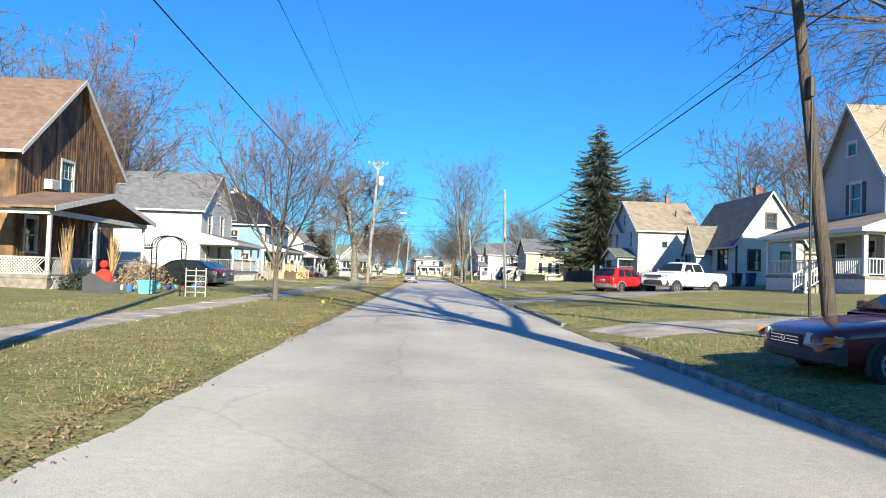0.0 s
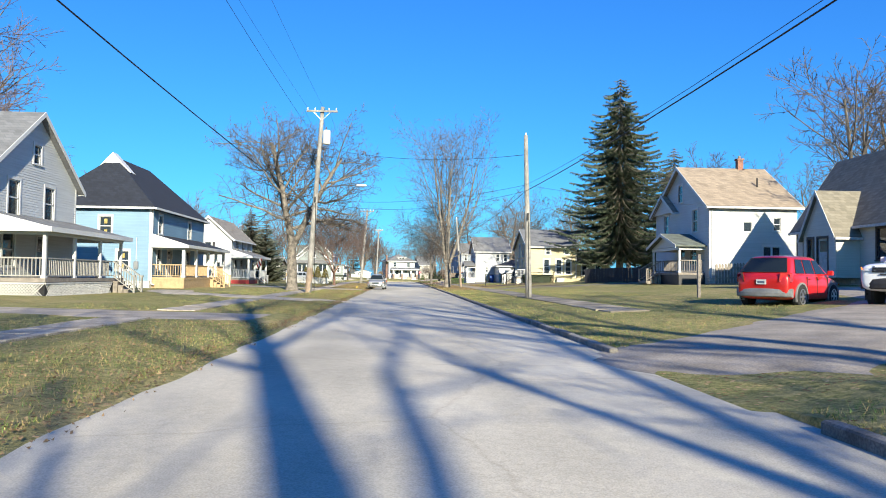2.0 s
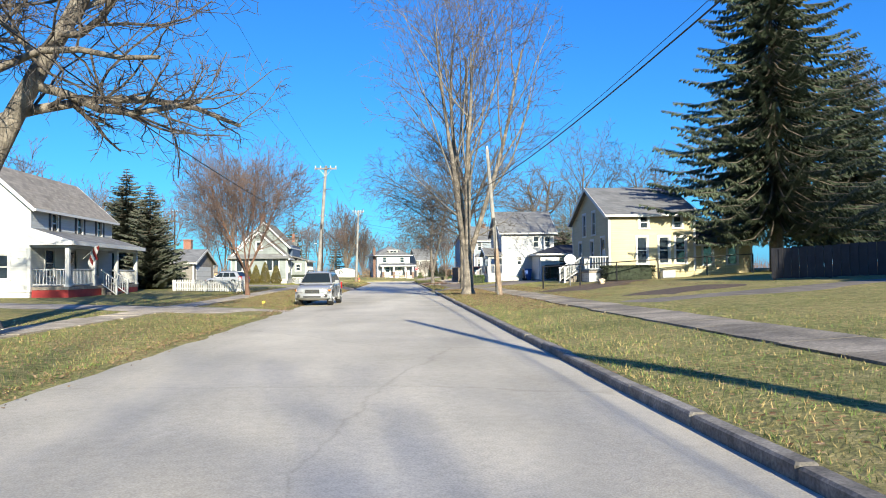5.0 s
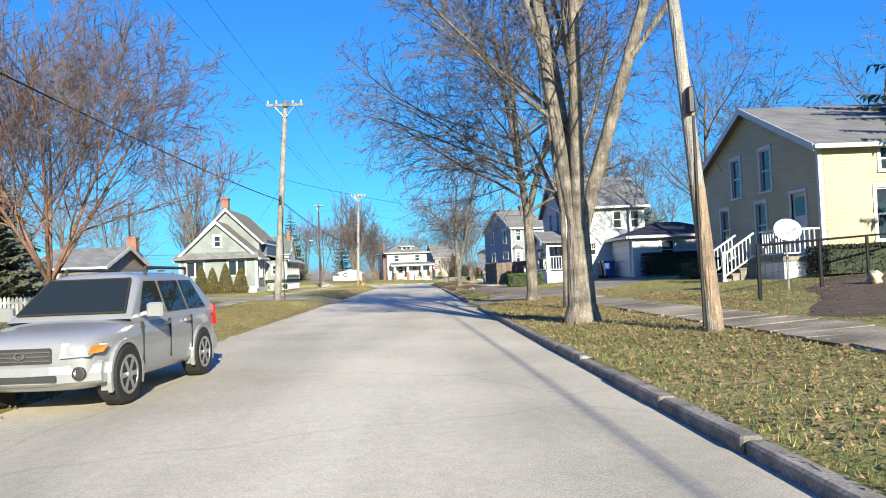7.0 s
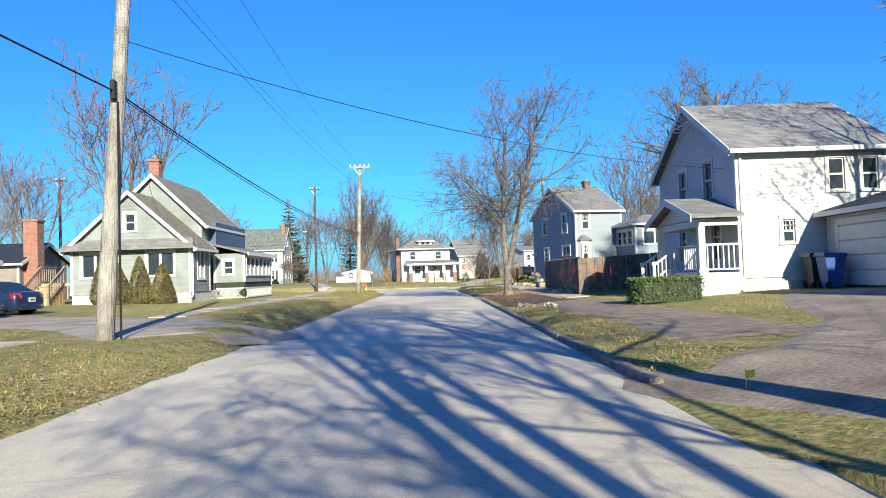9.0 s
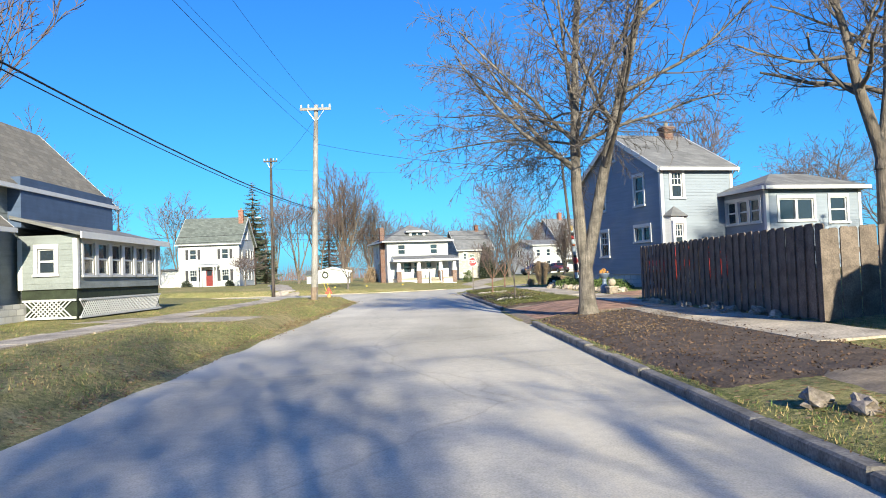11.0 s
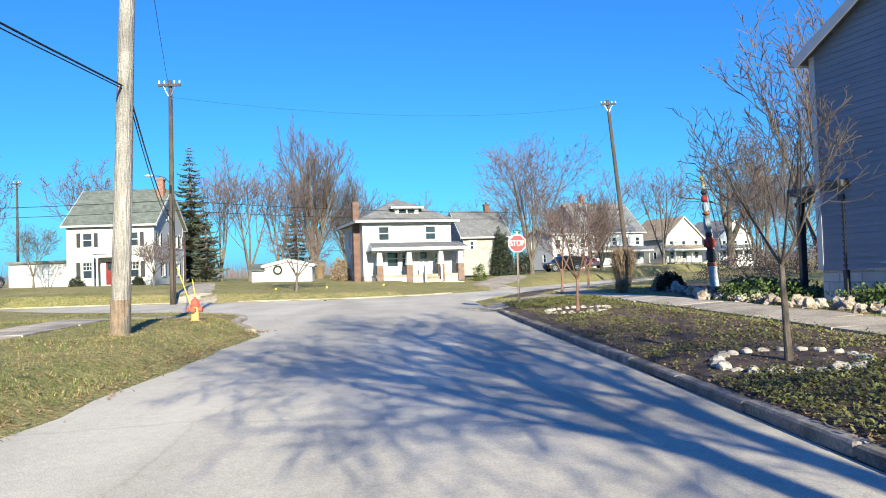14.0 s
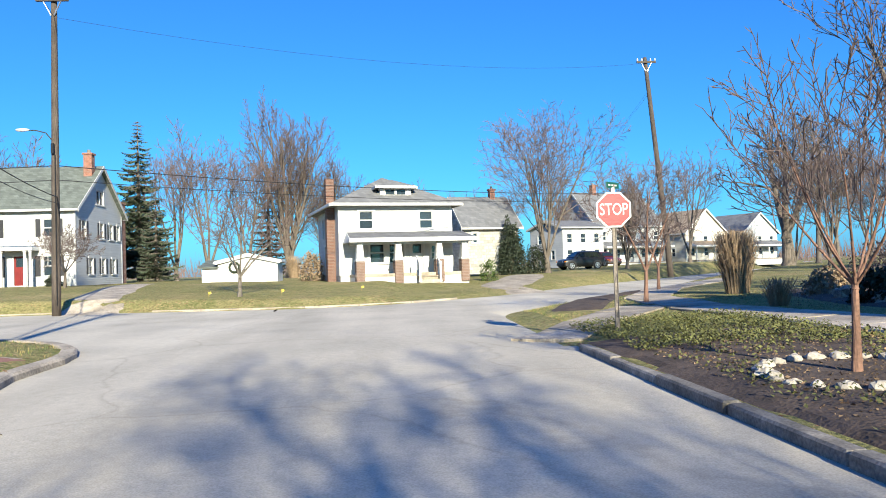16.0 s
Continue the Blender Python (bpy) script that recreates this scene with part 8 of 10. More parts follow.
P_SILVER = paint("silver_car_paint", (0.33, 0.34, 0.35), 0.35)
P_RED = paint("bright_red_car_paint", (0.55, 0.018, 0.015), 0.2)
# dull red, with the shade over the car at the drive mixed in
P_DRED = paint("dull_red_car_paint", (0.11, 0.014, 0.012), 0.1)
P_WHITE = paint("white_car_paint", (0.78, 0.78, 0.78), 0.0)
P_GREY = paint("dark_grey_car_paint", (0.075, 0.08, 0.085), 0.5)
P_BLUE = paint("dark_blue_car_paint", (0.015, 0.03, 0.07), 0.4)
P_BLACK = paint("black_car_paint", (0.012, 0.013, 0.016), 0.3)
P_PALE = paint("pale_silver_car_paint", (0.5, 0.51, 0.52), 0.5)
P_ORANGE = paint("orange_red_car_paint", (0.58, 0.05, 0.025), 0.2)

def gz(x, y, d=0.03):
    return max(0.0, ground_z(x, y)) + d

car((-2.03, 89.5, 0.0), -4, 3.45, 1.44, 1.35, P_SILVER, "silver sport utility car parked at the road's edge", "suv", P_SILVER, rails=True)
car((14.32, 48.1, 0.4), 128, 3.9, 1.75, 1.62, P_RED, "bright red sport utility car parked on the drive", "suv", mat("grey_bumper_plastic", (0.2, 0.2, 0.2), 0.6))
car((13.5, 42.8, 0.5), -58, 5.9, 2.05, 1.95, P_WHITE, "white crew-cab pickup truck parked on the drive", "pickup")
car((-16.1, 43.6, 0.12), -91, 4.5, 1.82, 1.45, P_GREY, "dark grey sedan parked beside the house", "sedan", P_GREY)
car((-15.4, 39.7, 0.12), -93, 4.5, 1.82, 1.45, P_BLACK, "dark sedan parked beside the porch", "sedan", P_GREY)
car((4.6, 9.1, 0.12), -90, 4.7, 1.8, 1.28, P_DRED, "dull dark red car at the end of a drive", "sedan")
car((-15.3, 125.4, 0.3), -107, 3.45, 1.45, 1.32, P_PALE, "pale silver sport utility car before the garage", "suv", rails=True)
car((-16.2, 129.0, 0.33), -100, 3.7, 1.55, 1.25, P_BLUE, "dark blue hatchback on the drive", "sedan", P_BLUE)
car((13.44, 150.04, gz(11.5, 149.3)), 106, 3.7, 1.7, 1.5, P_ORANGE, "orange-red crossover car on the brick drive", "suv", rails=True)
car((-27.2, 193.6, gz(-27.2, 195)), 170, 3.6, 1.55, 1.4, P_BLUE, "dark blue sport utility car before the white garage", "suv")
car((13.4, 213.5, gz(13.4, 213.5)), -75, 3.8, 1.6, 1.5, P_BLACK, "black sport utility car parked beyond the cross street", "suv")
car((20.5, 222.0, gz(20.5, 222)), 20, 3.8, 1.6, 1.4, P_DRED, "dull red car parked beyond the cross street", "sedan")

# ---------- trees and plants ----------
class Wood:
    """Grows a bare tree: lists of rings for stout wood and for twigs."""
    def __init__(self, seed):
        self.r = random.Random(seed)
        self.parts = {0: ([], []), 1: ([], [])}
    def limb(self, pts, rad, sides, which, tip=None):
        v, f = self.parts[which]
        prev = None
        for i, p in enumerate(pts):
            d = ((pts[min(i + 1, len(pts) - 1)] - pts[max(i - 1, 0)]) if len(pts) > 1 else tip - p).normalized()
            a = d.cross(Vector((0.31, 0.17, 0.93)))
            a = a.normalized() if a.length > 1e-3 else Vector((1, 0, 0))
            b = d.cross(a)
            o = len(v)
            for k in range(sides):
                t = 2 * math.pi * k / sides
                v.append(tuple(p + (a * math.cos(t) + b * math.sin(t)) * rad[i]))
            if prev is not None:
                for k in range(sides):
                    f.append((prev + k, prev + (k + 1) % sides, o + (k + 1) % sides, o + k))
            prev = o
        if tip is not None:
            v.append(tuple(tip))
            for k in range(sides):
                f.append((prev + k, prev + (k + 1) % sides, len(v) - 1))
    def grow(self, p, d, length, rad, lev, o):
        R = self.r
        segs, kids, most = o["segs"][lev], o["kids"], o["levels"]
        pts, rs, dirs = [p], [rad], [d]
        end = rad * (o["taper"] if lev < most else 0.45)
        for i in range(segs):
            w = o["wob"][lev]
            d = (d + Vector((R.uniform(-w, w), R.uniform(-w, w), R.uniform(-w, w) + o["lift"][lev]))).normalized()
            p = p + d * (length / segs)
            pts.append(p), rs.append(max(o["min"], rad + (end - rad) * (i + 1) / segs)), dirs.append(d)
        last = lev >= most
        self.limb(pts[:-1] if last and segs > 1 else (pts[:1] if last else pts), rs, (9, 6, 4, 3, 3, 3)[lev], 0 if lev <= o["stout"] else 1, pts[-1] if last else None)
        if lev >= most:
            return
        n = kids[lev]
        a0 = R.uniform(0, 6.28)
        for k in range(n):
            t = o["first"][lev] + (1 - o["first"][lev]) * (k + R.uniform(0.1, 0.9)) / n
            i = min(segs - 1, int(t * segs))
            f = t * segs - i
            q, dd = pts[i].lerp(pts[i + 1], f), dirs[i + 1]
            side = dd.orthogonal().normalized()
            az = a0 + k * 2.4 + R.uniform(-0.4, 0.4)
            side = Matrix.Rotation(az, 3, dd) @ side
            ang = radians(R.uniform(*o["angle"][lev]))
            nd = (dd * math.cos(ang) + side * math.sin(ang)).normalized()
            ln = length * o["ratio"][lev] * R.uniform(0.75, 1.2) * (1.15 - o["short"] * t)
            self.grow(q, nd, ln, max(o["min"], (rs[i] + (rs[i + 1] - rs[i]) * f) * o["thin"] * R.uniform(0.8, 1.05)), lev + 1, o)

FAR = dict(segs=(7, 4, 3, 2, 1), min=0.02)
BASE = dict(levels=4, stout=1, segs=(7, 5, 4, 3, 2), kids=(8, 8, 7, 6), wob=(0.06, 0.16, 0.2, 0.25, 0.3), lift=(0.0, 0.06, 0.05, 0.04, 0.02), first=(0.35, 0.2, 0.15, 0.1), angle=((32, 55), (28, 55), (28, 60), (25, 60)),
            ratio=(0.62, 0.5, 0.5, 0.5), short=0.45, thin=0.55, taper=0.35, min=0.008)

def bare_tree(at, h, r, seed, label, bark, twig, stems=1, spread=8, shape=None, group="bare street trees", fork=0.0, turn=0.0, twigs=3400, extra=(), shoots=0):
    o = dict(BASE)
    o.update(shape or {})
    full = stems * math.prod(o["kids"][:o["levels"]])
    if full > twigs:        # thin the branching out to about that many twigs
        k = (twigs / full) ** (1 / o["levels"])
        o["kids"] = tuple(max(2, round(n * k)) for n in o["kids"])
    w = Wood(seed)
    R = w.r
    # flared foot
    g = [Vector((0, 0, -0.3)), Vector((0, 0, 0.05)), Vector((0, 0, 0.35)), Vector((0, 0, max(0.8, fork)))]
    lean = Vector((R.uniform(-0.04, 0.04), R.uniform(-0.04, 0.04), 0))
    if stems > 1 or fork:
        g = [p + lean * p.z for p in g]
        g.append(g[-1] + (g[-1] - g[-2]).normalized() * r * 2.5)
        w.limb(g, [r * 1.5, r * 1.3, r * 0.98, r * 0.76, r * 0.42], 12, 0, g[-1] + Vector((0, 0, r * 0.2)))
        g.pop()
        for k in range(stems):
            a = 6.28 * k / stems + R.uniform(-0.3, 0.3)
            sp = radians(spread * R.uniform(0.5, 1.1))
            d = Vector((math.cos(a) * math.sin(sp), math.sin(a) * math.sin(sp), math.cos(sp)))
            w.grow(g[-1] - d * r * 1.0 - Vector((0, 0, r * 0.6)), d, (h - g[-1].z) * R.uniform(0.78, 0.92), r * min(0.78, 1.12 / stems ** 0.5), 0, o)
    else:
        w.limb([Vector((0, 0, -0.3)), Vector((0, 0, 0.05)), Vector((0, 0, 0.4))], [r * 1.5, r * 1.3, r * 1.0], 12, 0)
        w.grow(Vector((0, 0, 0.3)), (Vector((0, 0, 1)) + lean).normalized(), h * 0.86, r, 0, o)
    for z, az, el, ln, er in extra:      # low limbs that reach far out
        d = Vector((math.cos(radians(az)) * math.cos(radians(el)), math.sin(radians(az)) * math.cos(radians(el)), math.sin(radians(el))))
        low = dict(o, lift=(0, 0.0, -0.03, -0.05, -0.04), kids=(0, 12, 7, 5), first=(0.3, 0.12, 0.1, 0.1), short=0.6, thin=0.45, min=0.006)
        w.grow(Vector((lean.x * z, lean.y * z, z)), d, ln, er, 1, low)
    for k in range(shoots):      # straight young shoots that stand up out of the crown
        a, q, z = R.uniform(0, 6.28), R.uniform(0.08, 0.3) * h, R.uniform(0.45, 0.62) * h
        d = Vector((math.cos(a) * 0.22, math.sin(a) * 0.22, 1)).normalized()
        w.grow(Vector((q * math.cos(a), q * math.sin(a), z)), d, h * R.uniform(0.28, 0.46), 0.007, o["levels"], dict(o, wob=(0.03,) * 5))
    x, y = at
    t = thing("tree", (x, y, max(0.0, ground_z(x, y)) - 0.02), turn, label, "tree", group)
    raw("trunk", *w.parts[0], bark, t, smooth=True)
    raw("crown", *w.parts[1], twig, t)
    return t

VASE = dict(kids=(9, 8, 7, 6), angle=((20, 42), (25, 50), (28, 60), (25, 60)), lift=(0.01, 0.09, 0.06, 0.04, 0.02), first=(0.25, 0.2, 0.15, 0.1))
ROUND = dict(kids=(14, 9, 7, 5), angle=((30, 62), (25, 50), (25, 55), (25, 55)), lift=(0.02, 0.1, 0.08, 0.05, 0.03), first=(0.2, 0.15, 0.1, 0.1), ratio=(0.66, 0.5, 0.5, 0.5), short=0.55)
GNARL = dict(kids=(9, 9, 7, 5), wob=(0.1, 0.3, 0.35, 0.35, 0.35), angle=((45, 85), (35, 70), (30, 70), (30, 70)), lift=(0.0, 0.08, 0.1, 0.08, 0.04), first=(0.35, 0.2, 0.1, 0.1), ratio=(0.6, 0.48, 0.5, 0.5), taper=0.4)
TALL = dict(min=0.014, kids=(16, 8, 7, 5), angle=((14, 30), (18, 38), (20, 45), (20, 50)), lift=(0.02, 0.12, 0.08, 0.05, 0.03), first=(0.12, 0.15, 0.1, 0.1), ratio=(0.55, 0.45, 0.5, 0.5), short=0.5)
SPARSE = dict(kids=(9, 5, 4, 3), angle=((25, 50), (25, 50), (25, 55), (25, 55)), min=0.006)

bare_tree((-5.35, 26.0), 6.6, 0.11, 11, "small bare street tree with reddish twigs", M_BARK, M_TWIGP, 5, 34, dict(ROUND, segs=(7, 5, 3, 2, 1), min=0.0055), fork=1.2, twigs=7000)
bare_tree((-7.5, 76.3), 13.0, 0.40, 21, "large gnarled bare tree with thick limbs", M_BARKL, M_TWIG, 3, 24, GNARL, fork=3.2, twigs=8000, extra=((4.4, 8, 14, 6.0, 0.13), (5.4, -25, 22, 5.0, 0.1), (5.0, 170, 18, 5.5, 0.1), (4.8, 260, 8, 4.5, 0.07)))
bare_tree((-6.6, 99.4), 7.7, 0.115, 31, "round-crowned bare tree with reddish twigs", M_BARKR, M_TWIGR, 7, 36, dict(ROUND, kids=(14, 9, 8, 6), min=0.0058, segs=(7, 5, 3, 2, 1)), fork=1.25, twigs=22000)
bare_tree((4.85, 96.2), 15.0, 0.285, 41, "large pale maple with several upright stems", M_BARKL, M_TWIG, 5, 15, VASE, fork=1.7, extra=((3.6, 200, 42, 4.0, 0.05), (3.8, 160, 40, 3.6, 0.045), (4.2, 250, 35, 3.6, 0.045)))
bare_tree((5.5, 106.0), 11.5, 0.19, 51, "bare maple beside the kerb", M_BARKG, M_TWIG, 3, 15, dict(kids=(8, 8, 7, 6), angle=((35, 70), (30, 55), (28, 60), (25, 60))), fork=2.9, extra=((3.3, 185, 30, 5.8, 0.05), (3.7, 215, 25, 5.6, 0.045), (3.4, 255, 28, 4.5, 0.04), (2.9, 0, 30, 4.0, 0.055), (4.2, 170, 32, 5.5, 0.045), (4.6, 200, 20, 6.0, 0.045), (4.9, 235, 20, 5.0, 0.04), (4.0, 290, 20, 4.0, 0.04), (4.5, 30, 25, 4.0, 0.045), (5.2, 190, 15, 6.0, 0.04)))
bare_tree((5.5, 100.7), 8.5, 0.085, 61, "slender young bare maple beside the kerb", M_BARKL, M_TWIG, 3, 26, dict(kids=(8, 6, 5, 3), min=0.006), fork=2.5, extra=((2.9, 190, 25, 3.6, 0.035), (3.1, 120, 25, 3.2, 0.03)))
bare_tree((5.1, 139.4), 10.4, 0.21, 71, "forked grey tree with fine twigs in a mulch bed", M_BARKG, M_TWIG, 2, 9, dict(kids=(12, 8, 7, 5), first=(0.3, 0.2, 0.15, 0.1), ratio=(0.46, 0.5, 0.5, 0.5)), fork=1.3, twigs=3600, extra=((3.6, 180, 32, 4.2, 0.055), (4.2, 205, 28, 4.0, 0.05), (4.4, 150, 30, 4.0, 0.05), (3.9, 260, 30, 3.5, 0.05), (4.2, 350, 30, 3.5, 0.05), (3.9, 112, 9, 4.6, 0.034), (4.2, 138, 8, 4.4, 0.034), (3.6, 88, 12, 4.2, 0.032), (4.7, 160, 4, 4.6, 0.032), (5.0, 100, 6, 4.8, 0.034), (4.4, 65, 10, 4.0, 0.032)))
bare_tree((19.5, 150.0), 13.5, 0.36, 81, "old bare tree with broken limbs behind the fence", M_BARK, M_TWIG, 2, 18, GNARL, fork=4.5)
bare_tree((5.3, 3.4), 26.0, 0.42, 91, "tall bare maple beside the kerb", M_BARK, M_TWIG, 1, 12, dict(kids=(11, 6, 5, 4), first=(0.2, 0.2, 0.15, 0.1), min=0.012), extra=((6.0, 150, 40, 8.0, 0.14), (5.0, 120, 35, 7.0, 0.12)))
bare_tree((12.0, 13.5), 21.0, 0.42, 92, "tall bare tree beside the taupe house", M_BARK, M_TWIG, 3, 24, dict(kids=(8, 7, 6, 5), thin=0.66), fork=4.5, extra=((4.6, 185, 15, 6.0, 0.06), (5.2, 165, 20, 6.0, 0.06), (5.6, 200, 10, 6.5, 0.06), (5.4, 140, 20, 6.5, 0.06)))
WISP = dict(kids=(7, 6, 4, 3), levels=3, min=0.0035, stout=0, segs=(6, 5, 4, 3, 2), thin=0.42, taper=0.25, ratio=(0.55, 0.5, 0.5, 0.5), lift=(0.04, 0.1, 0.1, 0.05, 0.02))
bare_tree((4.75, 161.0), 2.75, 0.036, 101, "young bare sapling with upright shoots in a ring of stones", M_BARKR, M_TWIGR, 8, 40, dict(WISP, min=0.0042, kids=(7, 5, 3, 3), lift=(0.06, 0.12, 0.1, 0.05, 0.02), angle=((20, 50), (20, 50), (20, 50), (20, 50))), "young saplings", fork=0.72, shoots=16, twigs=900)
bare_tree((16.2, 117.8), 10.0, 0.14, 93, "slim bare tree behind the clipped hedge", M_BARK, M_TWIG, 1, 12, dict(kids=(12, 7, 5, 4)))
bare_tree((4.8, 151.4), 2.7, 0.036, 102, "young bare sapling in a ring of stones", M_BARK, M_TWIG, 6, 36, dict(WISP, min=0.0033, kids=(6, 5, 3, 3), lift=(0.05, 0.12, 0.1, 0.05, 0.02)), "young saplings", fork=1.05, shoots=10, twigs=700)
bare_tree((6.6, 172.0), 3.2, 0.05, 103, "small reddish bare sapling near the corner", M_BARKR, M_TWIGR, 4, 30, dict(kids=(7, 5, 4, 3), levels=3, min=0.006, stout=0), "young saplings", fork=0.8)
bare_tree((9.2, 178.5), 2.6, 0.05, 104, "small reddish bare sapling near the corner", M_BARKR, M_TWIGR, 4, 30, dict(kids=(7, 5, 4, 3), levels=3, min=0.006, stout=0), "young saplings", fork=0.8)
bare_tree((-5.4, 182.6), 3.6, 0.08, 105, "small bare lawn tree", M_BARKL, M_TWIGR, 5, 34, dict(kids=(7, 6, 5, 3), levels=3, min=0.007, stout=0), "young saplings", fork=0.5)
bare_tree((-16.4, 192.5), 3.0, 0.07, 106, "low twiggy ornamental tree beside the house", M_BARK, M_TWIGR, 5, 45, dict(kids=(8, 7, 5, 4), min=0.008), "young saplings", fork=0.5)
bare_tree((-26.0, 196.0), 4.0, 0.07, 107, "thin bare tree before the white house", M_BARK, M_TWIG, 4, 25, SPARSE, "young saplings", fork=0.3)
_brown = bare_tree((-10.4, 225), 17.0, 0.4, 111, "tall dense brown bare tree with a round crown", M_BARK, M_TWIGR, 9, 15, dict(TALL, kids=(15, 9, 8, 5), angle=((18, 36), (16, 32), (18, 40), (20, 45)), segs=(7, 4, 3, 2, 1), min=0.0105, short=0.75, first=(0.14, 0.15, 0.1, 0.1), ratio=(0.5, 0.48, 0.5, 0.5)), fork=1.0, twigs=20000)
_s = bare_tree((10.9, 206.0), 10.5, 0.22, 121, "slender bare tree beside the stone house", M_BARK, M_TWIGP, 6, 17, dict(VASE, segs=(7, 4, 3, 2, 1), min=0.012), fork=1.0, twigs=5200)
bare_tree((28.2, 205.5), 11.0, 0.4, 131, "spreading bare tree beyond the cross street", M_BARK, M_TWIG, 3, 34, dict(GNARL, segs=(7, 5, 3, 2, 1), min=0.014), fork=2.5, twigs=3400)
_b1 = bare_tree((-31, 66), 19, 0.35, 141, "tall bare tree behind the houses", M_BARK, M_TWIGP, 1, 12, dict(kids=(12, 8, 6, 5), first=(0.22, 0.2, 0.15, 0.1), **FAR), "trees behind the houses", twigs=1800)
_b2 = bare_tree((43, 84), 17, 0.3, 151, "tall bare tree behind the houses", M_BARK, M_TWIG, 2, 14, dict(kids=(10, 8, 6, 5), levels=4, **FAR), "trees behind the houses", fork=4.0, twigs=1800)
_b3 = bare_tree((-19, 152), 13, 0.25, 161, "bare tree with many upright limbs", M_BARK, M_TWIGP, 4, 14, dict(kids=(9, 7, 6, 5), levels=4, **FAR, **{k: TALL[k] for k in ("angle", "lift")}), "trees behind the houses", fork=1.0, twigs=1800)

def again(src, spots):
    for x, y, s, a in spots:
        t = copy_thing(src, pose(x, y, max(0.0, ground_z(x, y)) - 0.05, 0, 0, a))
        t.scale = (s, s, s * (0.92 + 0.16 * ((x * 7 + y * 3) % 1)))
again(_b1, [(-30, 72, 1.0, 20), (-34, 84, 1.0, 290), (-29.5, 69, 0.85, 140), (-27, 58, 0.85, 200), (-36, 70, 0.95, 80), (-33, 50, 0.9, 330), (36, 64, 0.9, 130), (45, 82, 1.0, 310), (37, 44, 0.8, 260), (-36, 84, 0.8, 40), (-28, 47, 0.8, 120), (-46, 104, 1.0, 200), (-60, 140, 0.95, 310), (38, 72, 0.75, 70), (52, 96, 0.95, 15), (34, 130, 0.75, 150), (60, 140, 0.95, 250), (-44, 178, 0.75, 20), (-55, 200, 0.8, 160), (-50, 215, 0.7, 90), (30, 250, 0.7, 33), (62, 215, 0.8, 280)])
again(_b2, [(-30, 61, 0.8, 250), (-40, 60, 0.95, 10), (33, 74, 0.95, 20), (35, 51, 0.8, 150), (36, 58, 0.9, 60), (48, 70, 0.9, 200), (31, 96, 0.75, 100), (55, 118, 0.9, 300), (27, 134, 0.75, 10), (24, 152, 0.7, 45), (33, 160, 0.75, 190), (-42, 74, 0.8, 140), (-34, 108, 0.7, 220), (-64, 178, 0.85, 75), (40, 190, 0.75, 160), (50, 235, 0.75, 88), (36, 215, 0.8, 222)])
again(_b3, [(-30, 160, 0.8, 40), (-24, 168, 0.75, 100), (-38, 152, 0.9, 200), (-15, 214, 0.8, 30), (-18.5, 217, 0.75, 90), (-13, 219, 0.8, 150), (-30, 214, 0.8, 240), (-36, 206, 0.8, 300), (-3, 232, 0.7, 0), (2, 240, 0.7, 77), (12, 236, 0.65, 120), (8, 246, 0.7, 190), (21, 244, 0.7, 260), (27, 188, 0.8, 70), (-48, 130, 0.9, 160), (-26, 112, 0.7, 210), (-70, 215, 1.0, 10), (30, 228, 0.8, 140), (40, 226, 0.85, 200), (24.0, 184.5, 1.0, 130)])
again(_brown, [(-7.0, 229, 0.78, 70), (18.5, 212, 0.45, 50)])
again(_s, [(20, 240, 0.8, 30), (28, 200, 0.7, 100), (34, 205, 0.8, 190), (29, 186, 0.7, 310), (31, 177, 0.8, 10)])

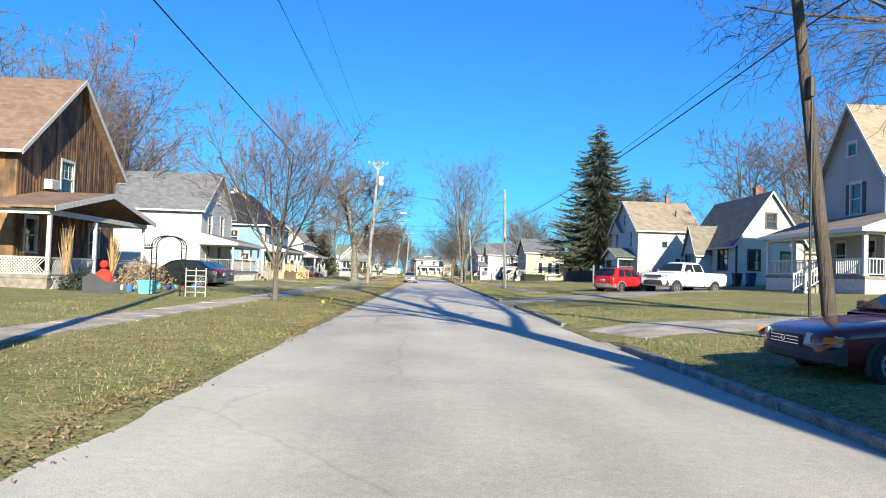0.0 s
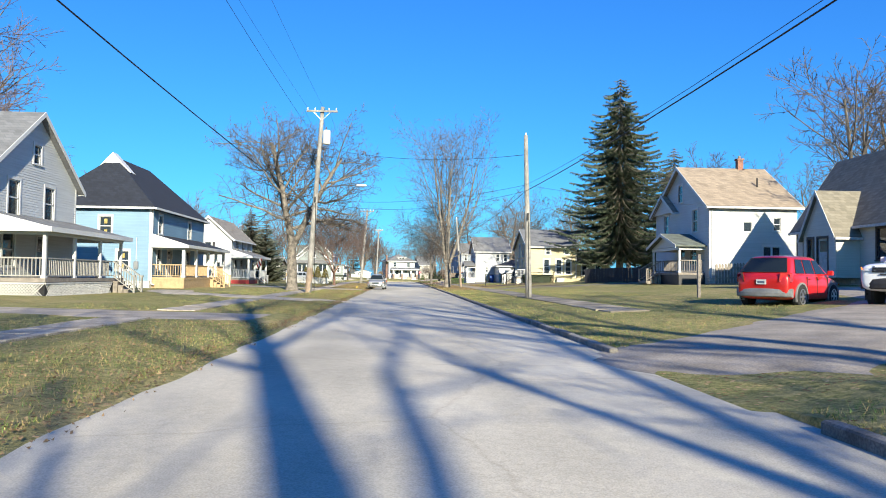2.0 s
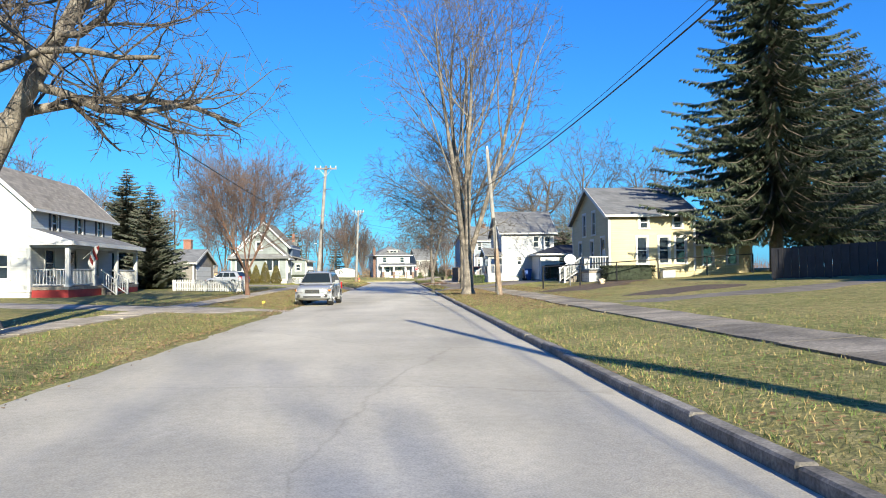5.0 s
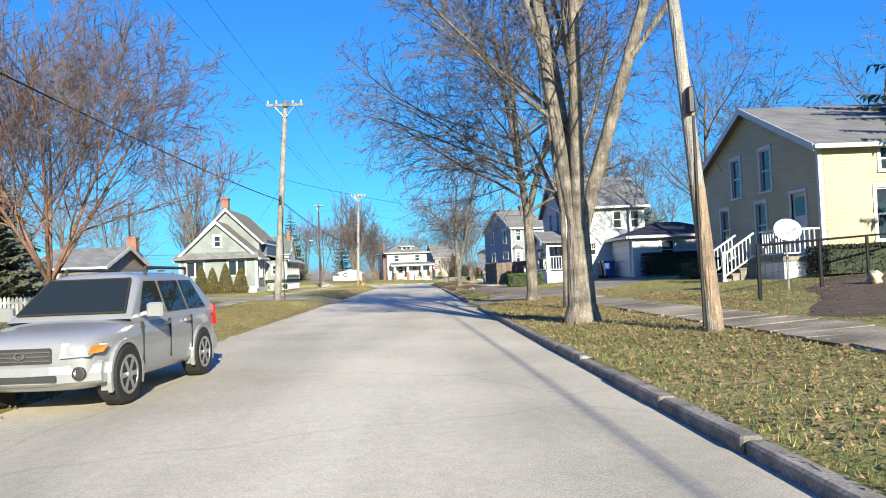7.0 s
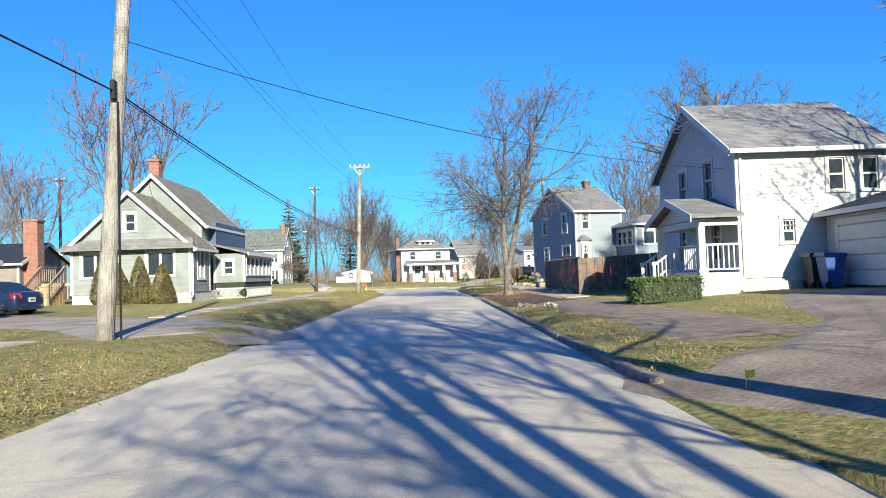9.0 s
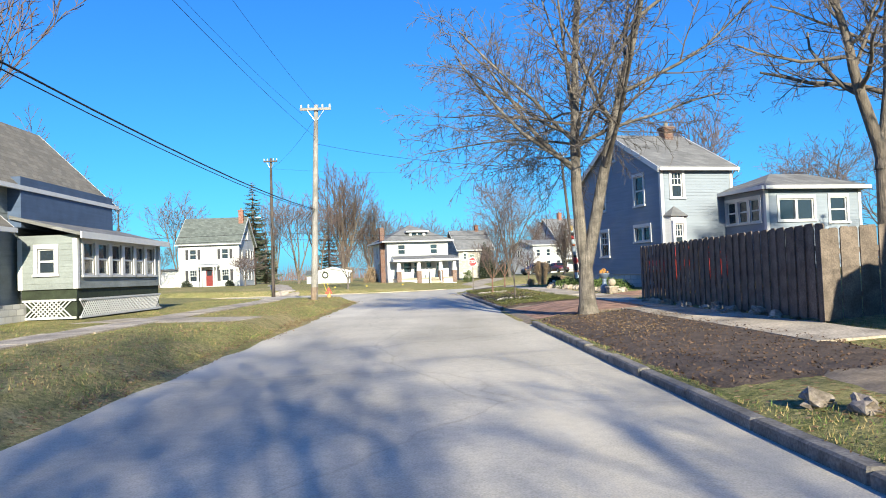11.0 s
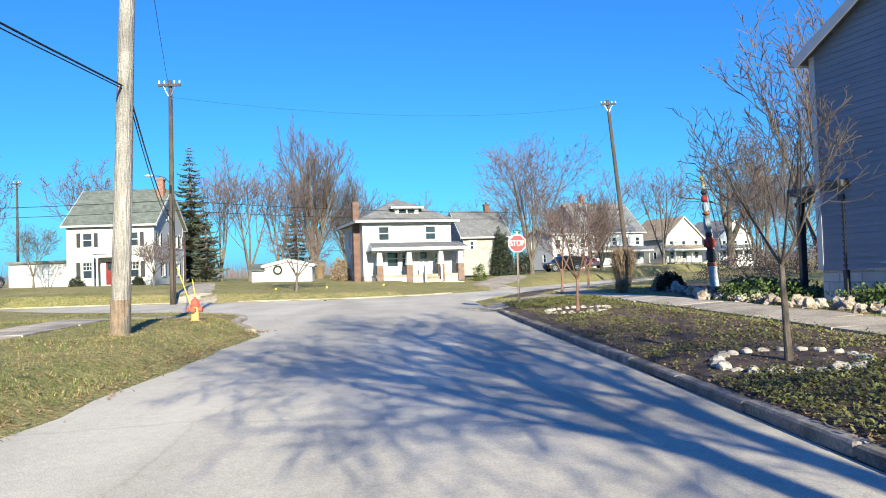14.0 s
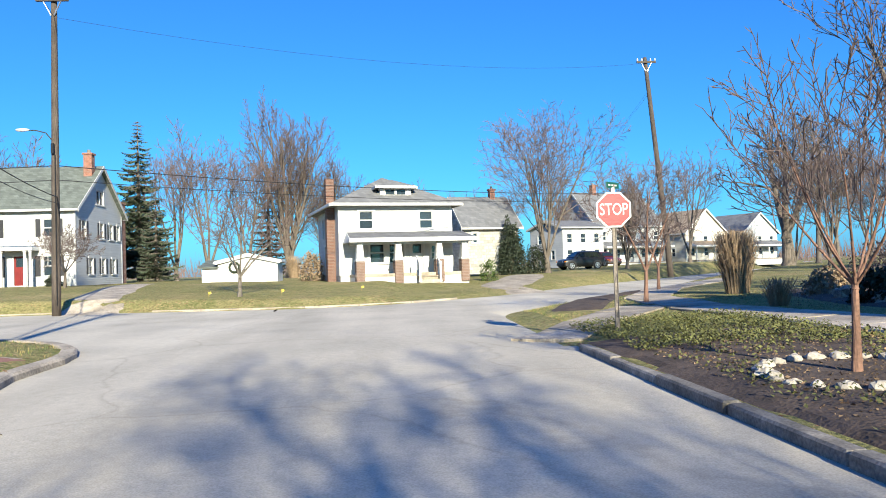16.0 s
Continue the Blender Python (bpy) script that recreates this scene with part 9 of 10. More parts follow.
def conifer(at, h, r, seed, label, needle, bare=0.08, droop=0.25, tiers=34, per=11, group="evergreens", fat=0.22, clear=None):
    """A spruce: a trunk and tiers of drooping boughs, each with many needle sprays."""
    R = random.Random(seed)
    x, y = at
    t = thing("conifer", (x, y, max(0.0, ground_z(x, y)) - 0.02), 0, label, "conifer", group)
    g = Geo()
    g.tube((0, 0, -0.3), (0, 0, h * 0.97), h * 0.017 + 0.05, 0.02, n=9)
    part("trunk", g, M_BARK, t)
    v, f, bv, bf = [], [], [], []
    for k in range(tiers):
        u = (k + R.random() * 0.7) / tiers
        z = h * (bare + (0.985 - bare) * u)
        rad = r * (1 - u) ** 0.66 * (1 if u > 0.12 else 0.75 + u * 2) + 0.12
        n = max(4, int(per * (0.45 + 0.55 * (1 - u))))
        a0 = R.uniform(0, 6.28)
        for j in range(n):
            a = a0 + 6.28 * j / n + R.uniform(-0.25, 0.25)
            ln = rad * R.uniform(0.5, 1.25)
            dx, dy = math.cos(a), math.sin(a)
            if clear and z < clear[2] and dx * ln < clear[0] and dy * ln > clear[1]:    # kept off the house's wall
                ln *= clear[0] / (dx * ln)
            pts = []
            for s in range(5):
                q = s / 4
                pts.append(Vector((dx * ln * q, dy * ln * q, z - droop * ln * (1.6 * q - 1.1 * q * q) + (0.12 * ln * q * q * (1 if droop < 0.4 else 0.3)))))
            side = Vector((-dy, dx, 0))
            o = len(bv)
            for q, p in enumerate(pts):
                w = 0.03 * (1 - q / 5) * (1 + h / 20)
                bv += [tuple(p + side * w), tuple(p - side * w), tuple(p + Vector((0, 0, w)))]
                if q:
                    b = o + q * 3
                    bf += [(b - 3, b - 2, b + 1, b), (b - 2, b - 1, b + 2, b + 1), (b - 1, b - 3, b, b + 2)]
            m = max(8, int(ln * 13))
            for s in range(m):
                q = 0.12 + 0.88 * (s + R.random()) / m
                i = min(3, int(q * 4))
                p = pts[i].lerp(pts[i + 1], q * 4 - i)
                for sd in (-1, 1):
                    sl = (0.22 + 0.3 * (1 - q)) * min(1.0, ln * 0.45) * R.uniform(0.6, 1.3)
                    out = (Vector((dx, dy, 0)) * R.uniform(0.3, 0.9) + side * sd * R.uniform(0.5, 1.0)).normalized() * sl
                    hang = Vector((0, 0, -sl * R.uniform(0.15, 0.55 + droop)))
                    wv = Vector((dx, dy, 0)) * sl * fat
                    o2 = len(v)
                    v += [tuple(p), tuple(p + out * 0.55 + wv + hang * 0.4), tuple(p + out + hang), tuple(p + out * 0.55 - wv + hang * 0.5)]
                    f += [(o2, o2 + 1, o2 + 2), (o2, o2 + 2, o2 + 3)]
    tagged(raw("bough_wood", bv, bf, M_BARK, t), kind="stuff")
    raw("needles", v, f, needle, t)
    return t
conifer((24.6, 103.5), 23.3, 7.8, 3, "very tall dark spruce with drooping boughs", M_NEEDLE, 0.15, 0.6, 54, 14, clear=(-4.0, 0.6, 7.5))
conifer((32.5, 108.0), 16.0, 5.0, 4, "tall dark spruce behind the lawn", M_NEEDLE, 0.1, 0.5, 46, 13)
conifer((-18.1, 113.6), 8.8, 2.7, 5, "very dense blue-green spruce beside the house", M_NEEDLEB, 0.03, 0.2, 52, 16, fat=0.4)
conifer((-16.1, 112.6), 7.7, 2.3, 6, "dense blue-green spruce beside the house", M_NEEDLEB, 0.03, 0.2, 48, 16, fat=0.4)
conifer((-20.8, 215), 13.6, 2.6, 7, "tall narrow spruce behind the white house", M_NEEDLE, 0.05, 0.35, 40, 11, fat=0.35)
conifer((-18.8, 213), 7.5, 1.8, 8, "dark spruce behind the white house", M_NEEDLE, 0.03, 0.3, 28, 10)
conifer((-13.2, 230), 12.5, 2.0, 9, "dark spruce behind the brown tree", M_NEEDLE, 0.05, 0.3, 30, 9)
conifer((19.5, 139), 7.0, 2.6, 10, "dark spruce behind the garage", M_NEEDLE, 0.03, 0.3, 26, 10)
conifer((-27, 106), 11.0, 2.2, 12, "brown-green spruce behind the white house", M_NEEDLE, 0.05, 0.3, 30, 9)

def bush(at, size, seed, label, m, leaf=0.07, n=1500, name="bush", group="shrubs", shape="dome"):
    """A clipped or loose shrub of many small leaves round a stem."""
    R = random.Random(seed)
    sx, sy, sz = size
    x, y = at
    t = thing(name, (x, y, max(0.0, ground_z(x, y)) - 0.02), 0, label, name.replace("_", " "), group)
    g = Geo()
    for k in range(5):
        a = 6.28 * k / 5
        g.tube((0, 0, -0.1), (sx * 0.3 * math.cos(a), sy * 0.3 * math.sin(a), sz * 0.6), 0.03, 0.01, n=5)
    part("stem", g, M_BARK, t)
    if shape == "box":
        g = Geo()
        g.cbox(-sx * 0.86, sx * 0.86, -sy * 0.86, sy * 0.86, 0.05, sz * 0.88, 0.05)
        part("inner_growth", g, M_HEDGED, t)
    v, f = [], []
    for i in range(n):
        if shape == "box":
            p = Vector((R.uniform(-1, 1), R.uniform(-1, 1), R.uniform(0, 1)))
            ax = R.choice((0, 1, 2, 2))
            if ax < 2:
                p[ax] = R.choice((-1, 1)) * R.uniform(0.86, 1.03)
            else:
                p[2] = R.uniform(0.9, 1.03)
        elif shape == "cone":
            u, a = R.random() ** 1.3, R.uniform(0, 6.28)
            k = (1 - u) ** 0.62 * (0.55 + 0.45 * min(1, u * 6)) * R.uniform(0.78, 1.04)
            k *= 1 + 0.12 * noise.noise((math.cos(a) * 2, math.sin(a) * 2, u * 4 + seed))
            p = Vector((math.cos(a) * k, math.sin(a) * k, u))
        else:
            d = Vector((R.gauss(0, 1), R.gauss(0, 1), abs(R.gauss(0, 1)))).normalized()
            p = d * R.uniform(0.65, 1.0) * (1 + 0.35 * noise.noise(d * 2.2 + Vector((seed, 0, 0))))
        c = Vector((p.x * sx, p.y * sy, max(0.02, p.z * sz)))
        q = Vector((R.gauss(0, 1), R.gauss(0, 1), R.gauss(0, 1) + 0.4)).normalized()
        s = q.orthogonal().normalized() * leaf * R.uniform(0.6, 1.3)
        w = q.cross(s).normalized() * leaf * 0.5
        o = len(v)
        v += [tuple(c - s), tuple(c + w), tuple(c + s), tuple(c - w)]
        f.append((o, o + 1, o + 2, o + 3))
    raw("leaves", v, f, m, t)
    return t
for i, (x, y, hh, r) in enumerate(((-14.55, 138.0, 2.15, 0.62), (-13.6, 137.6, 2.0, 0.6), (-12.7, 137.9, 2.3, 0.66), (-11.5, 137.6, 1.95, 0.68))):
    bush((x, y), (r, r, hh), 200 + i, "cone-shaped brown-green cedar shrub before the cottage", M_ARBOR, 0.05, 3800, "cedar_shrub", "cedar shrubs", "cone")
bush((7.9, 123.6), (0.95, 0.6, 0.72), 210, "clipped green box hedge beside the steps", M_HEDGE, 0.035, 5000, "hedge", shape="box")
bush((15.6, 119.8), (2.0, 0.5, 1.15), 211, "dark clipped hedge before the garage", M_HEDGED, 0.05, 6000, "hedge", shape="box")
bush((20.6, 119.3), (2.2, 0.6, 1.1), 225, "dark clipped hedge beside the lawn", M_HEDGED, 0.05, 4000, "hedge", shape="box")
bush((15.5, 104.2), (1.6, 0.5, 0.9), 212, "dark clipped hedge before the yellow house", M_HEDGED, 0.05, 3600, "hedge", shape="box")
bush((13.6, 112.0), (0.6, 1.4, 0.8), 213, "dark clipped hedge before the yellow house", M_HEDGED, 0.05, 2500, "hedge", shape="box")
bush((-19.2, 197.2), (0.5, 0.5, 0.7), 214, "round dark green shrub before the white house", M_HEDGED, 0.05, 1500)
bush((-23.6, 197.2), (0.6, 0.5, 0.7), 215, "round dark green shrub before the white house", M_HEDGED, 0.05, 1500)
bush((-13.0, 33.5), (1.3, 1.4, 1.3), 216, "dry grey-brown shrub before the porch", M_REED, 0.06, 2600)
bush((-13.4, 28.2), (0.7, 0.8, 0.8), 217, "dark shrub before the porch", M_HEDGED, 0.05, 1500)
bush((8.3, 205.6), (0.95, 0.9, 3.9), 218, "dark ivy climbing the stone house", M_HEDGED, 0.09, 4600, "ivy")
bush((10.2, 206.5), (0.9, 0.9, 2.2), 219, "dark evergreen shrub beside the stone house", M_HEDGED, 0.08, 2200)
bush((5.4, 194.8), (0.5, 0.5, 1.3), 220, "loose green shrub beside the porch", M_HEDGE, 0.06, 900)
bush((-4.6, 197.0), (0.7, 0.7, 1.8), 221, "dry tan shrub beside the house", M_REED, 0.08, 1500)
bush((9.2, 154.0), (0.8, 3.9, 0.5), 222, "low green ground cover behind the stone edge", M_HEDGE, 0.045, 7000, "ground_cover")
bush((9.0, 160.5), (1.0, 2.4, 0.5), 223, "low green ground cover behind the stone edge", M_HEDGE, 0.05, 3500, "ground_cover")
bush((9.3, 167.5), (0.5, 0.45, 0.58), 226, "dark evergreen shrub in the garden bed", M_HEDGED, 0.06, 1600)
bush((15.0, 174.0), (2.4, 1.3, 1.3), 231, "dense brown bare thicket beyond the garden bed", M_TWIGR, 0.05, 3000, "thicket")
bush((20.5, 180.0), (3.0, 1.5, 1.9), 232, "dense brown bare thicket beyond the garden bed", M_TWIGR, 0.06, 3500, "thicket")
bush((10.2, 170.6), (0.5, 0.5, 0.6), 227, "dry tan shrub in the garden bed", M_REED, 0.06, 900)
bush((-16.3, 108.2), (0.9, 1.0, 1.0), 224, "dark shrub beside the porch", M_HEDGED, 0.06, 1500)

def reeds(at, h, r, seed, n=900):
    R = random.Random(seed)
    x, y = at
    t = thing("ornamental_grass", (x, y, max(0.0, ground_z(x, y)) - 0.02), 0, "tall clump of dry ornamental grass", "grass clump", "dry grass clumps")
    v, f = [], []
    for i in range(n):
        a, q = R.uniform(0, 6.28), R.uniform(0, 0.45) * r
        out = Vector((math.cos(a), math.sin(a), 0))
        l, flop = h * R.uniform(0.45, 1.0), r * R.random() ** 0.7
        p = [out * q, out * (q + flop * 0.25) + Vector((0, 0, l * 0.55)), out * (q + flop * 0.6) + Vector((0, 0, l * 0.95)), out * (q + flop * R.uniform(0.8, 1.15)) + Vector((R.uniform(-0.1, 0.1), R.uniform(-0.1, 0.1), l * R.uniform(0.7, 1.05)))]
        w = Vector((-out.y, out.x, 0)).lerp(out, R.uniform(-0.5, 0.5)) * 0.007
        o = len(v)
        v += [tuple(p[0] - w), tuple(p[0] + w), tuple(p[1] + w), tuple(p[1] - w), tuple(p[2] + w * 0.7), tuple(p[2] - w * 0.7), tuple(p[3])]
        f += [(o, o + 1, o + 2, o + 3), (o + 3, o + 2, o + 4, o + 5), (o + 5, o + 4, o + 6)]
    raw("blades", v, f, M_REED, t)
reeds((9.4, 173.2), 1.75, 0.62, 1, 2200)
reeds((-9.4, 221.5), 2.2, 1.0, 2, 700)
reeds((7.9, 168.3), 0.6, 0.4, 3, 300)

# ---------- lawn cover ----------
def scatter(name, n, spots, m, maker, label, category, bare=True):
    v, f = [], []
    R = random.Random(len(name) * 7 + n)
    made = 0
    while made < n:
        x, y = spots(R)
        if road_gap(x, y) < 0.05 or (bare and on_ribbon(x, y)):
            continue
        maker(R, v, f, x, y, max(0.0, ground_z(x, y)))
        made += 1
    ob = raw(name, v, f, m)
    return tagged(ob, label, category, kind="stuff")

def blade(R, v, f, x, y, z):
    h, a = R.uniform(0.02, 0.06), R.uniform(0, 6.28)
    c, s = math.cos(a) * 0.0055, math.sin(a) * 0.0055
    lx, ly = R.uniform(-0.04, 0.04), R.uniform(-0.04, 0.04)
    o = len(v)
    v += [(x - c, y - s, z - 0.01), (x + c, y + s, z - 0.01), (x + lx, y + ly, z + h)]
    f.append((o, o + 1, o + 2))

def leaf(R, v, f, x, y, z):
    a, l, w = R.uniform(0, 6.28), R.uniform(0.012, 0.03), R.uniform(0.008, 0.018)
    c, s = math.cos(a), math.sin(a)
    z += 0.015
    o = len(v)
    v += [(x - c * l, y - s * l, z + R.uniform(0, 0.03)), (x + s * w, y - c * w, z + R.uniform(0, 0.04)), (x + c * l, y + s * l, z + R.uniform(0, 0.04)), (x - s * w, y + c * w, z + R.uniform(0, 0.03))]
    f.append((o, o + 1, o + 2, o + 3))

def sprig(R, v, f, x, y, z):
    for k in range(2):
        leaf(R, v, f, x + R.gauss(0, 0.04), y + R.gauss(0, 0.04), z + 0.02 + R.random() ** 2 * 0.07)

def verge(R):
    y = R.uniform(6, 176)
    d = R.random() ** 1.6 * 8
    return (ROAD_L - 0.1 - d, y) if R.random() < 0.5 else (ROAD_R + 0.15 + d, y)
scatter("grass_straw", 110000, verge, M_BLADE, blade, "dry straw-coloured grass blades", "grass")
scatter("grass_green", 130000, verge, M_BLADEG, blade, "short green grass blades", "grass")
def leafy(R):
    k = R.random()
    if k < 0.25:
        return (R.gauss(-3.9, 0.8), R.uniform(8, 165))
    if k < 0.45:
        return (R.gauss(5.4, 0.9), R.uniform(80, 131))
    return (R.uniform(-8, 9), R.uniform(84, 112))
def edge_litter():
    R = random.Random(31)
    v, f = [], []
    for i in range(15000):
        y = R.uniform(4, 161)
        if noise.noise((y * 0.22, 0, 9)) < R.uniform(-0.6, 0.3):
            continue
        x = ROAD_L + 0.16 * noise.noise((-2.34, y * 0.9, 0)) + R.gauss(-0.05, 0.13)
        leaf(R, v, f, x, y, max(-0.03, ground_z(x, y)))
    tagged(raw("edge_litter", v, f, M_LEAF), "dry leaves blown along the street's edge", "leaves", kind="stuff")
edge_litter()
scatter("fallen_leaves", 34000, leafy, M_LEAF, leaf, "dry brown fallen leaves", "leaves")
def strip(R):
    while True:
        x, y = R.uniform(3.72, 6.5), R.uniform(146.7, 167.5)
        if x > road_r(y) + 0.1 and noise.noise((x * 1.6, y * 1.2, 4)) + R.gauss(0, 0.25) > (-0.3 if y < 151 or y > 163.5 else 0.05) and (y < 151.5 or y > 163 or R.random() < 0.45) and math.hypot(x - 4.75, y - 161) > 0.75 and math.hypot(x - 4.8, y - 151.4) > 0.7:
            return x, y
def mulchy(R):
    k = R.random()
    return (R.gauss(5.0, 0.55), R.uniform(133.4, 140.4)) if k < 0.4 else ((R.uniform(8, 10.8), R.uniform(160, 172)) if k < 0.7 else (R.uniform(7.5, 13.8), R.uniform(95, 101)))
scatter("mulch_litter", 3200, mulchy, M_LEAF, leaf, "dry leaves on the garden beds", "leaves", False)
scatter("mulch_chips", 9000, lambda R: (R.uniform(3.9, 6.5), R.uniform(128.8, 139.8)) if R.random() < 0.45 else ((R.uniform(3.8, 6.4), R.uniform(147, 166)) if R.random() < 0.6 else (R.uniform(7.5, 15.5), R.uniform(90, 104))), M_CHIP, leaf, "dark bark chips on the garden beds", "mulch", False)
scatter("ground_cover_leaves", 11000, strip, M_IVY, sprig, "low green and yellow ground cover plants", "ground cover", False)
scatter("strip_litter", 7000, lambda R: (R.uniform(3.75, 6.5), R.uniform(146.8, 164.5)), M_LEAF, leaf, "dry leaves in the planting strip", "leaves", False)

def far_woods():
    """The hazy line of bare woods beyond the houses."""
    R = random.Random(77)
    v, f = [], []
    for i in range(17000):
        a = R.uniform(-2.0, 2.0)
        d = R.uniform(250, 330)
        x, y = d * math.sin(a), 100 + d * math.cos(a)
        if abs(x) < 16 and y > 0:
            continue
        h = (7 + 5 * noise.noise((x * 0.03, y * 0.03, 0))) * R.uniform(0.5, 1.1)
        z0 = 0.5 + h * R.uniform(0, 0.4)
        lx, ly = R.uniform(-1.6, 1.6), R.uniform(-1.6, 1.6)
        w = R.uniform(0.04, 0.15)
        c, s = math.cos(a) * w, -math.sin(a) * w
        o = len(v)
        v += [(x - c, y - s, z0 - 0.6), (x + c, y + s, z0 - 0.6), (x + lx, y + ly, z0 + h * 0.6)]
        f.append((o, o + 1, o + 2))
    tagged(raw("far_woods", v, f, M_TWIGP), "line of bare woods beyond the houses", "woods", kind="stuff")
far_woods()

# ---------- kerb stones and paving bricks ----------
_kerb = thing("kerb", (ROAD_R + 0.03, 0, 0), 0, "weathered stone kerb along the street", "kerb", kind="structure")
_kg = Geo()
_kg.cbox(-0.075, 0.075, 0.004, 1.494, -0.25, 0.085, 0.018)
_km = _kg.mesh("kerb_stone", M_KERB)
for i in range(-6, 112):
    y = i * 1.5
    if any(a - 0.7 < y + 0.1 < b - 0.6 for a, b in KERB_GAPS) or y > 164.2:
        continue
    k = part("kerb_stone", _km, M_KERB, _kerb)
    x0, x1 = road_r(y) - ROAD_R, road_r(y + 1.5) - ROAD_R
    k.location = (x0 + random.uniform(-0.012, 0.012), y, random.uniform(-0.012, 0.012))
    k.rotation_euler = (random.uniform(-0.006, 0.006), 0, math.atan2(x0 - x1, 1.5) + random.uniform(-0.008, 0.008))
_turn = thing("corner_kerb", (0, 0, 0), 0, "pale concrete kerb bending round the corner", "kerb", kind="structure")
_arc = [(road_l(160.6 + 0.88 * k) - 0.06, 160.6 + 0.88 * k) for k in range(5)] + [(-9.4 + 5.24 * math.cos(radians(9 * k)), 165 + 5.24 * math.sin(radians(9 * k))) for k in range(10)]
_eg = Geo()
_sec = []
for i, (x, y) in enumerate(_arc):
    a, b = _arc[max(0, i - 1)], _arc[min(len(_arc) - 1, i + 1)]
    l = math.hypot(b[0] - a[0], b[1] - a[1])
    nx, ny = (b[1] - a[1]) / l, -(b[0] - a[0]) / l
    _sec.append([(x + nx * d, y + ny * d, z) for d, z in ((-0.13, -0.25), (-0.13, 0.06), (-0.1, 0.075), (0.08, 0.07), (0.12, 0.04), (0.14, -0.25))])
_eg.rings(_sec)
part("kerb_return", _eg, M_CONC, _turn, "curved concrete kerb")
_far = thing("far_kerb", (0, 0, 0), 0, "low pale kerb across the street", "kerb", kind="structure")
for i in range(16):
    x0 = -26 + 1.8 * i
    if -12.2 < x0 < -8.4 or -29 < x0 < -23:
        continue
    ya, yb = (next(y for y in np.arange(177, 190, 0.05) if cross_gap(x, y) > 0) for x in (x0, x0 + 1.78))
    _eg = Geo()
    _eg.beam((x0, ya, -0.05), (x0 + 1.78, yb, -0.05), 0.16, 0.22)
    part("kerb_stone", _eg, M_CONC, _far)
# sidewalk slabs, heaved and cracked
_wr = random.Random(9)
for _n, _p, _h, _l, _t, _broken in WALKS:
    _w = thing(_n, (0, 0, 0), 0, _t, "sidewalk", kind="structure")
    for (x0, y0), (x1, y1) in zip(_p, _p[1:]):
        L = math.hypot(x1 - x0, y1 - y0)
        dx, dy = (x1 - x0) / L, (y1 - y0) / L
        m = max(1, round(L / 1.3))
        for i in range(m):
            a, b = L * i / m + 0.008, L * (i + 1) / m - 0.008
            if any(p < y0 + dy * (a + b) / 2 < q for p, q in ((KERB_GAPS[1], (105.5, 131)) if x0 > 0 else ((42, 46.5), (57, 60), (83.5, 87), (117, 124)))):
                continue
            side, tip, roll = _wr.uniform(-0.03, 0.03), _wr.uniform(-0.006, 0.006), _wr.uniform(-0.008, 0.008)
            cuts = [0.0, 1.0]
            if _broken and 80 < y0 + dy * a < 118 and _wr.random() < 0.75:       # broken into flags
                cuts = [0.0, _wr.uniform(0.35, 0.65), 1.0]
            for c0, c1 in zip(cuts, cuts[1:]):
                skew = _wr.uniform(-0.16, 0.16) if len(cuts) > 2 else 0
                g = Geo()
                q = []
                for z in (-0.12, 0.0):
                    for u, v in ((a + (b - a) * c0 + (skew if c0 else 0) + (0.012 if c0 else 0), -1), (a + (b - a) * c1 + (skew if c1 < 1 else 0), -1), (a + (b - a) * c1 - (skew if c1 < 1 else 0), 1), (a + (b - a) * c0 - (skew if c0 else 0) + (0.012 if c0 else 0), 1)):
                        hw = _h * (1 + (_wr.uniform(-0.09, 0.05) if _broken else 0)) * v + side
                        px, py = x0 + dx * u - dy * hw, y0 + dy * u + dx * hw
                        q.append((px, py, max(0.0, ground_z(px, py)) + _l + z + tip * (1 if u > (a + b) / 2 else -1) + roll * v))
                g.hexa(q)
                part("slab", g, M_CONCOLD if _broken and y0 + dy * a < 118 else M_CONC, _w)
_pave = thing("brick_driveway", (3.9, 140.3, 0.0), 0, "old red brick driveway apron", "driveway", kind="structure")
_ez = 0.035
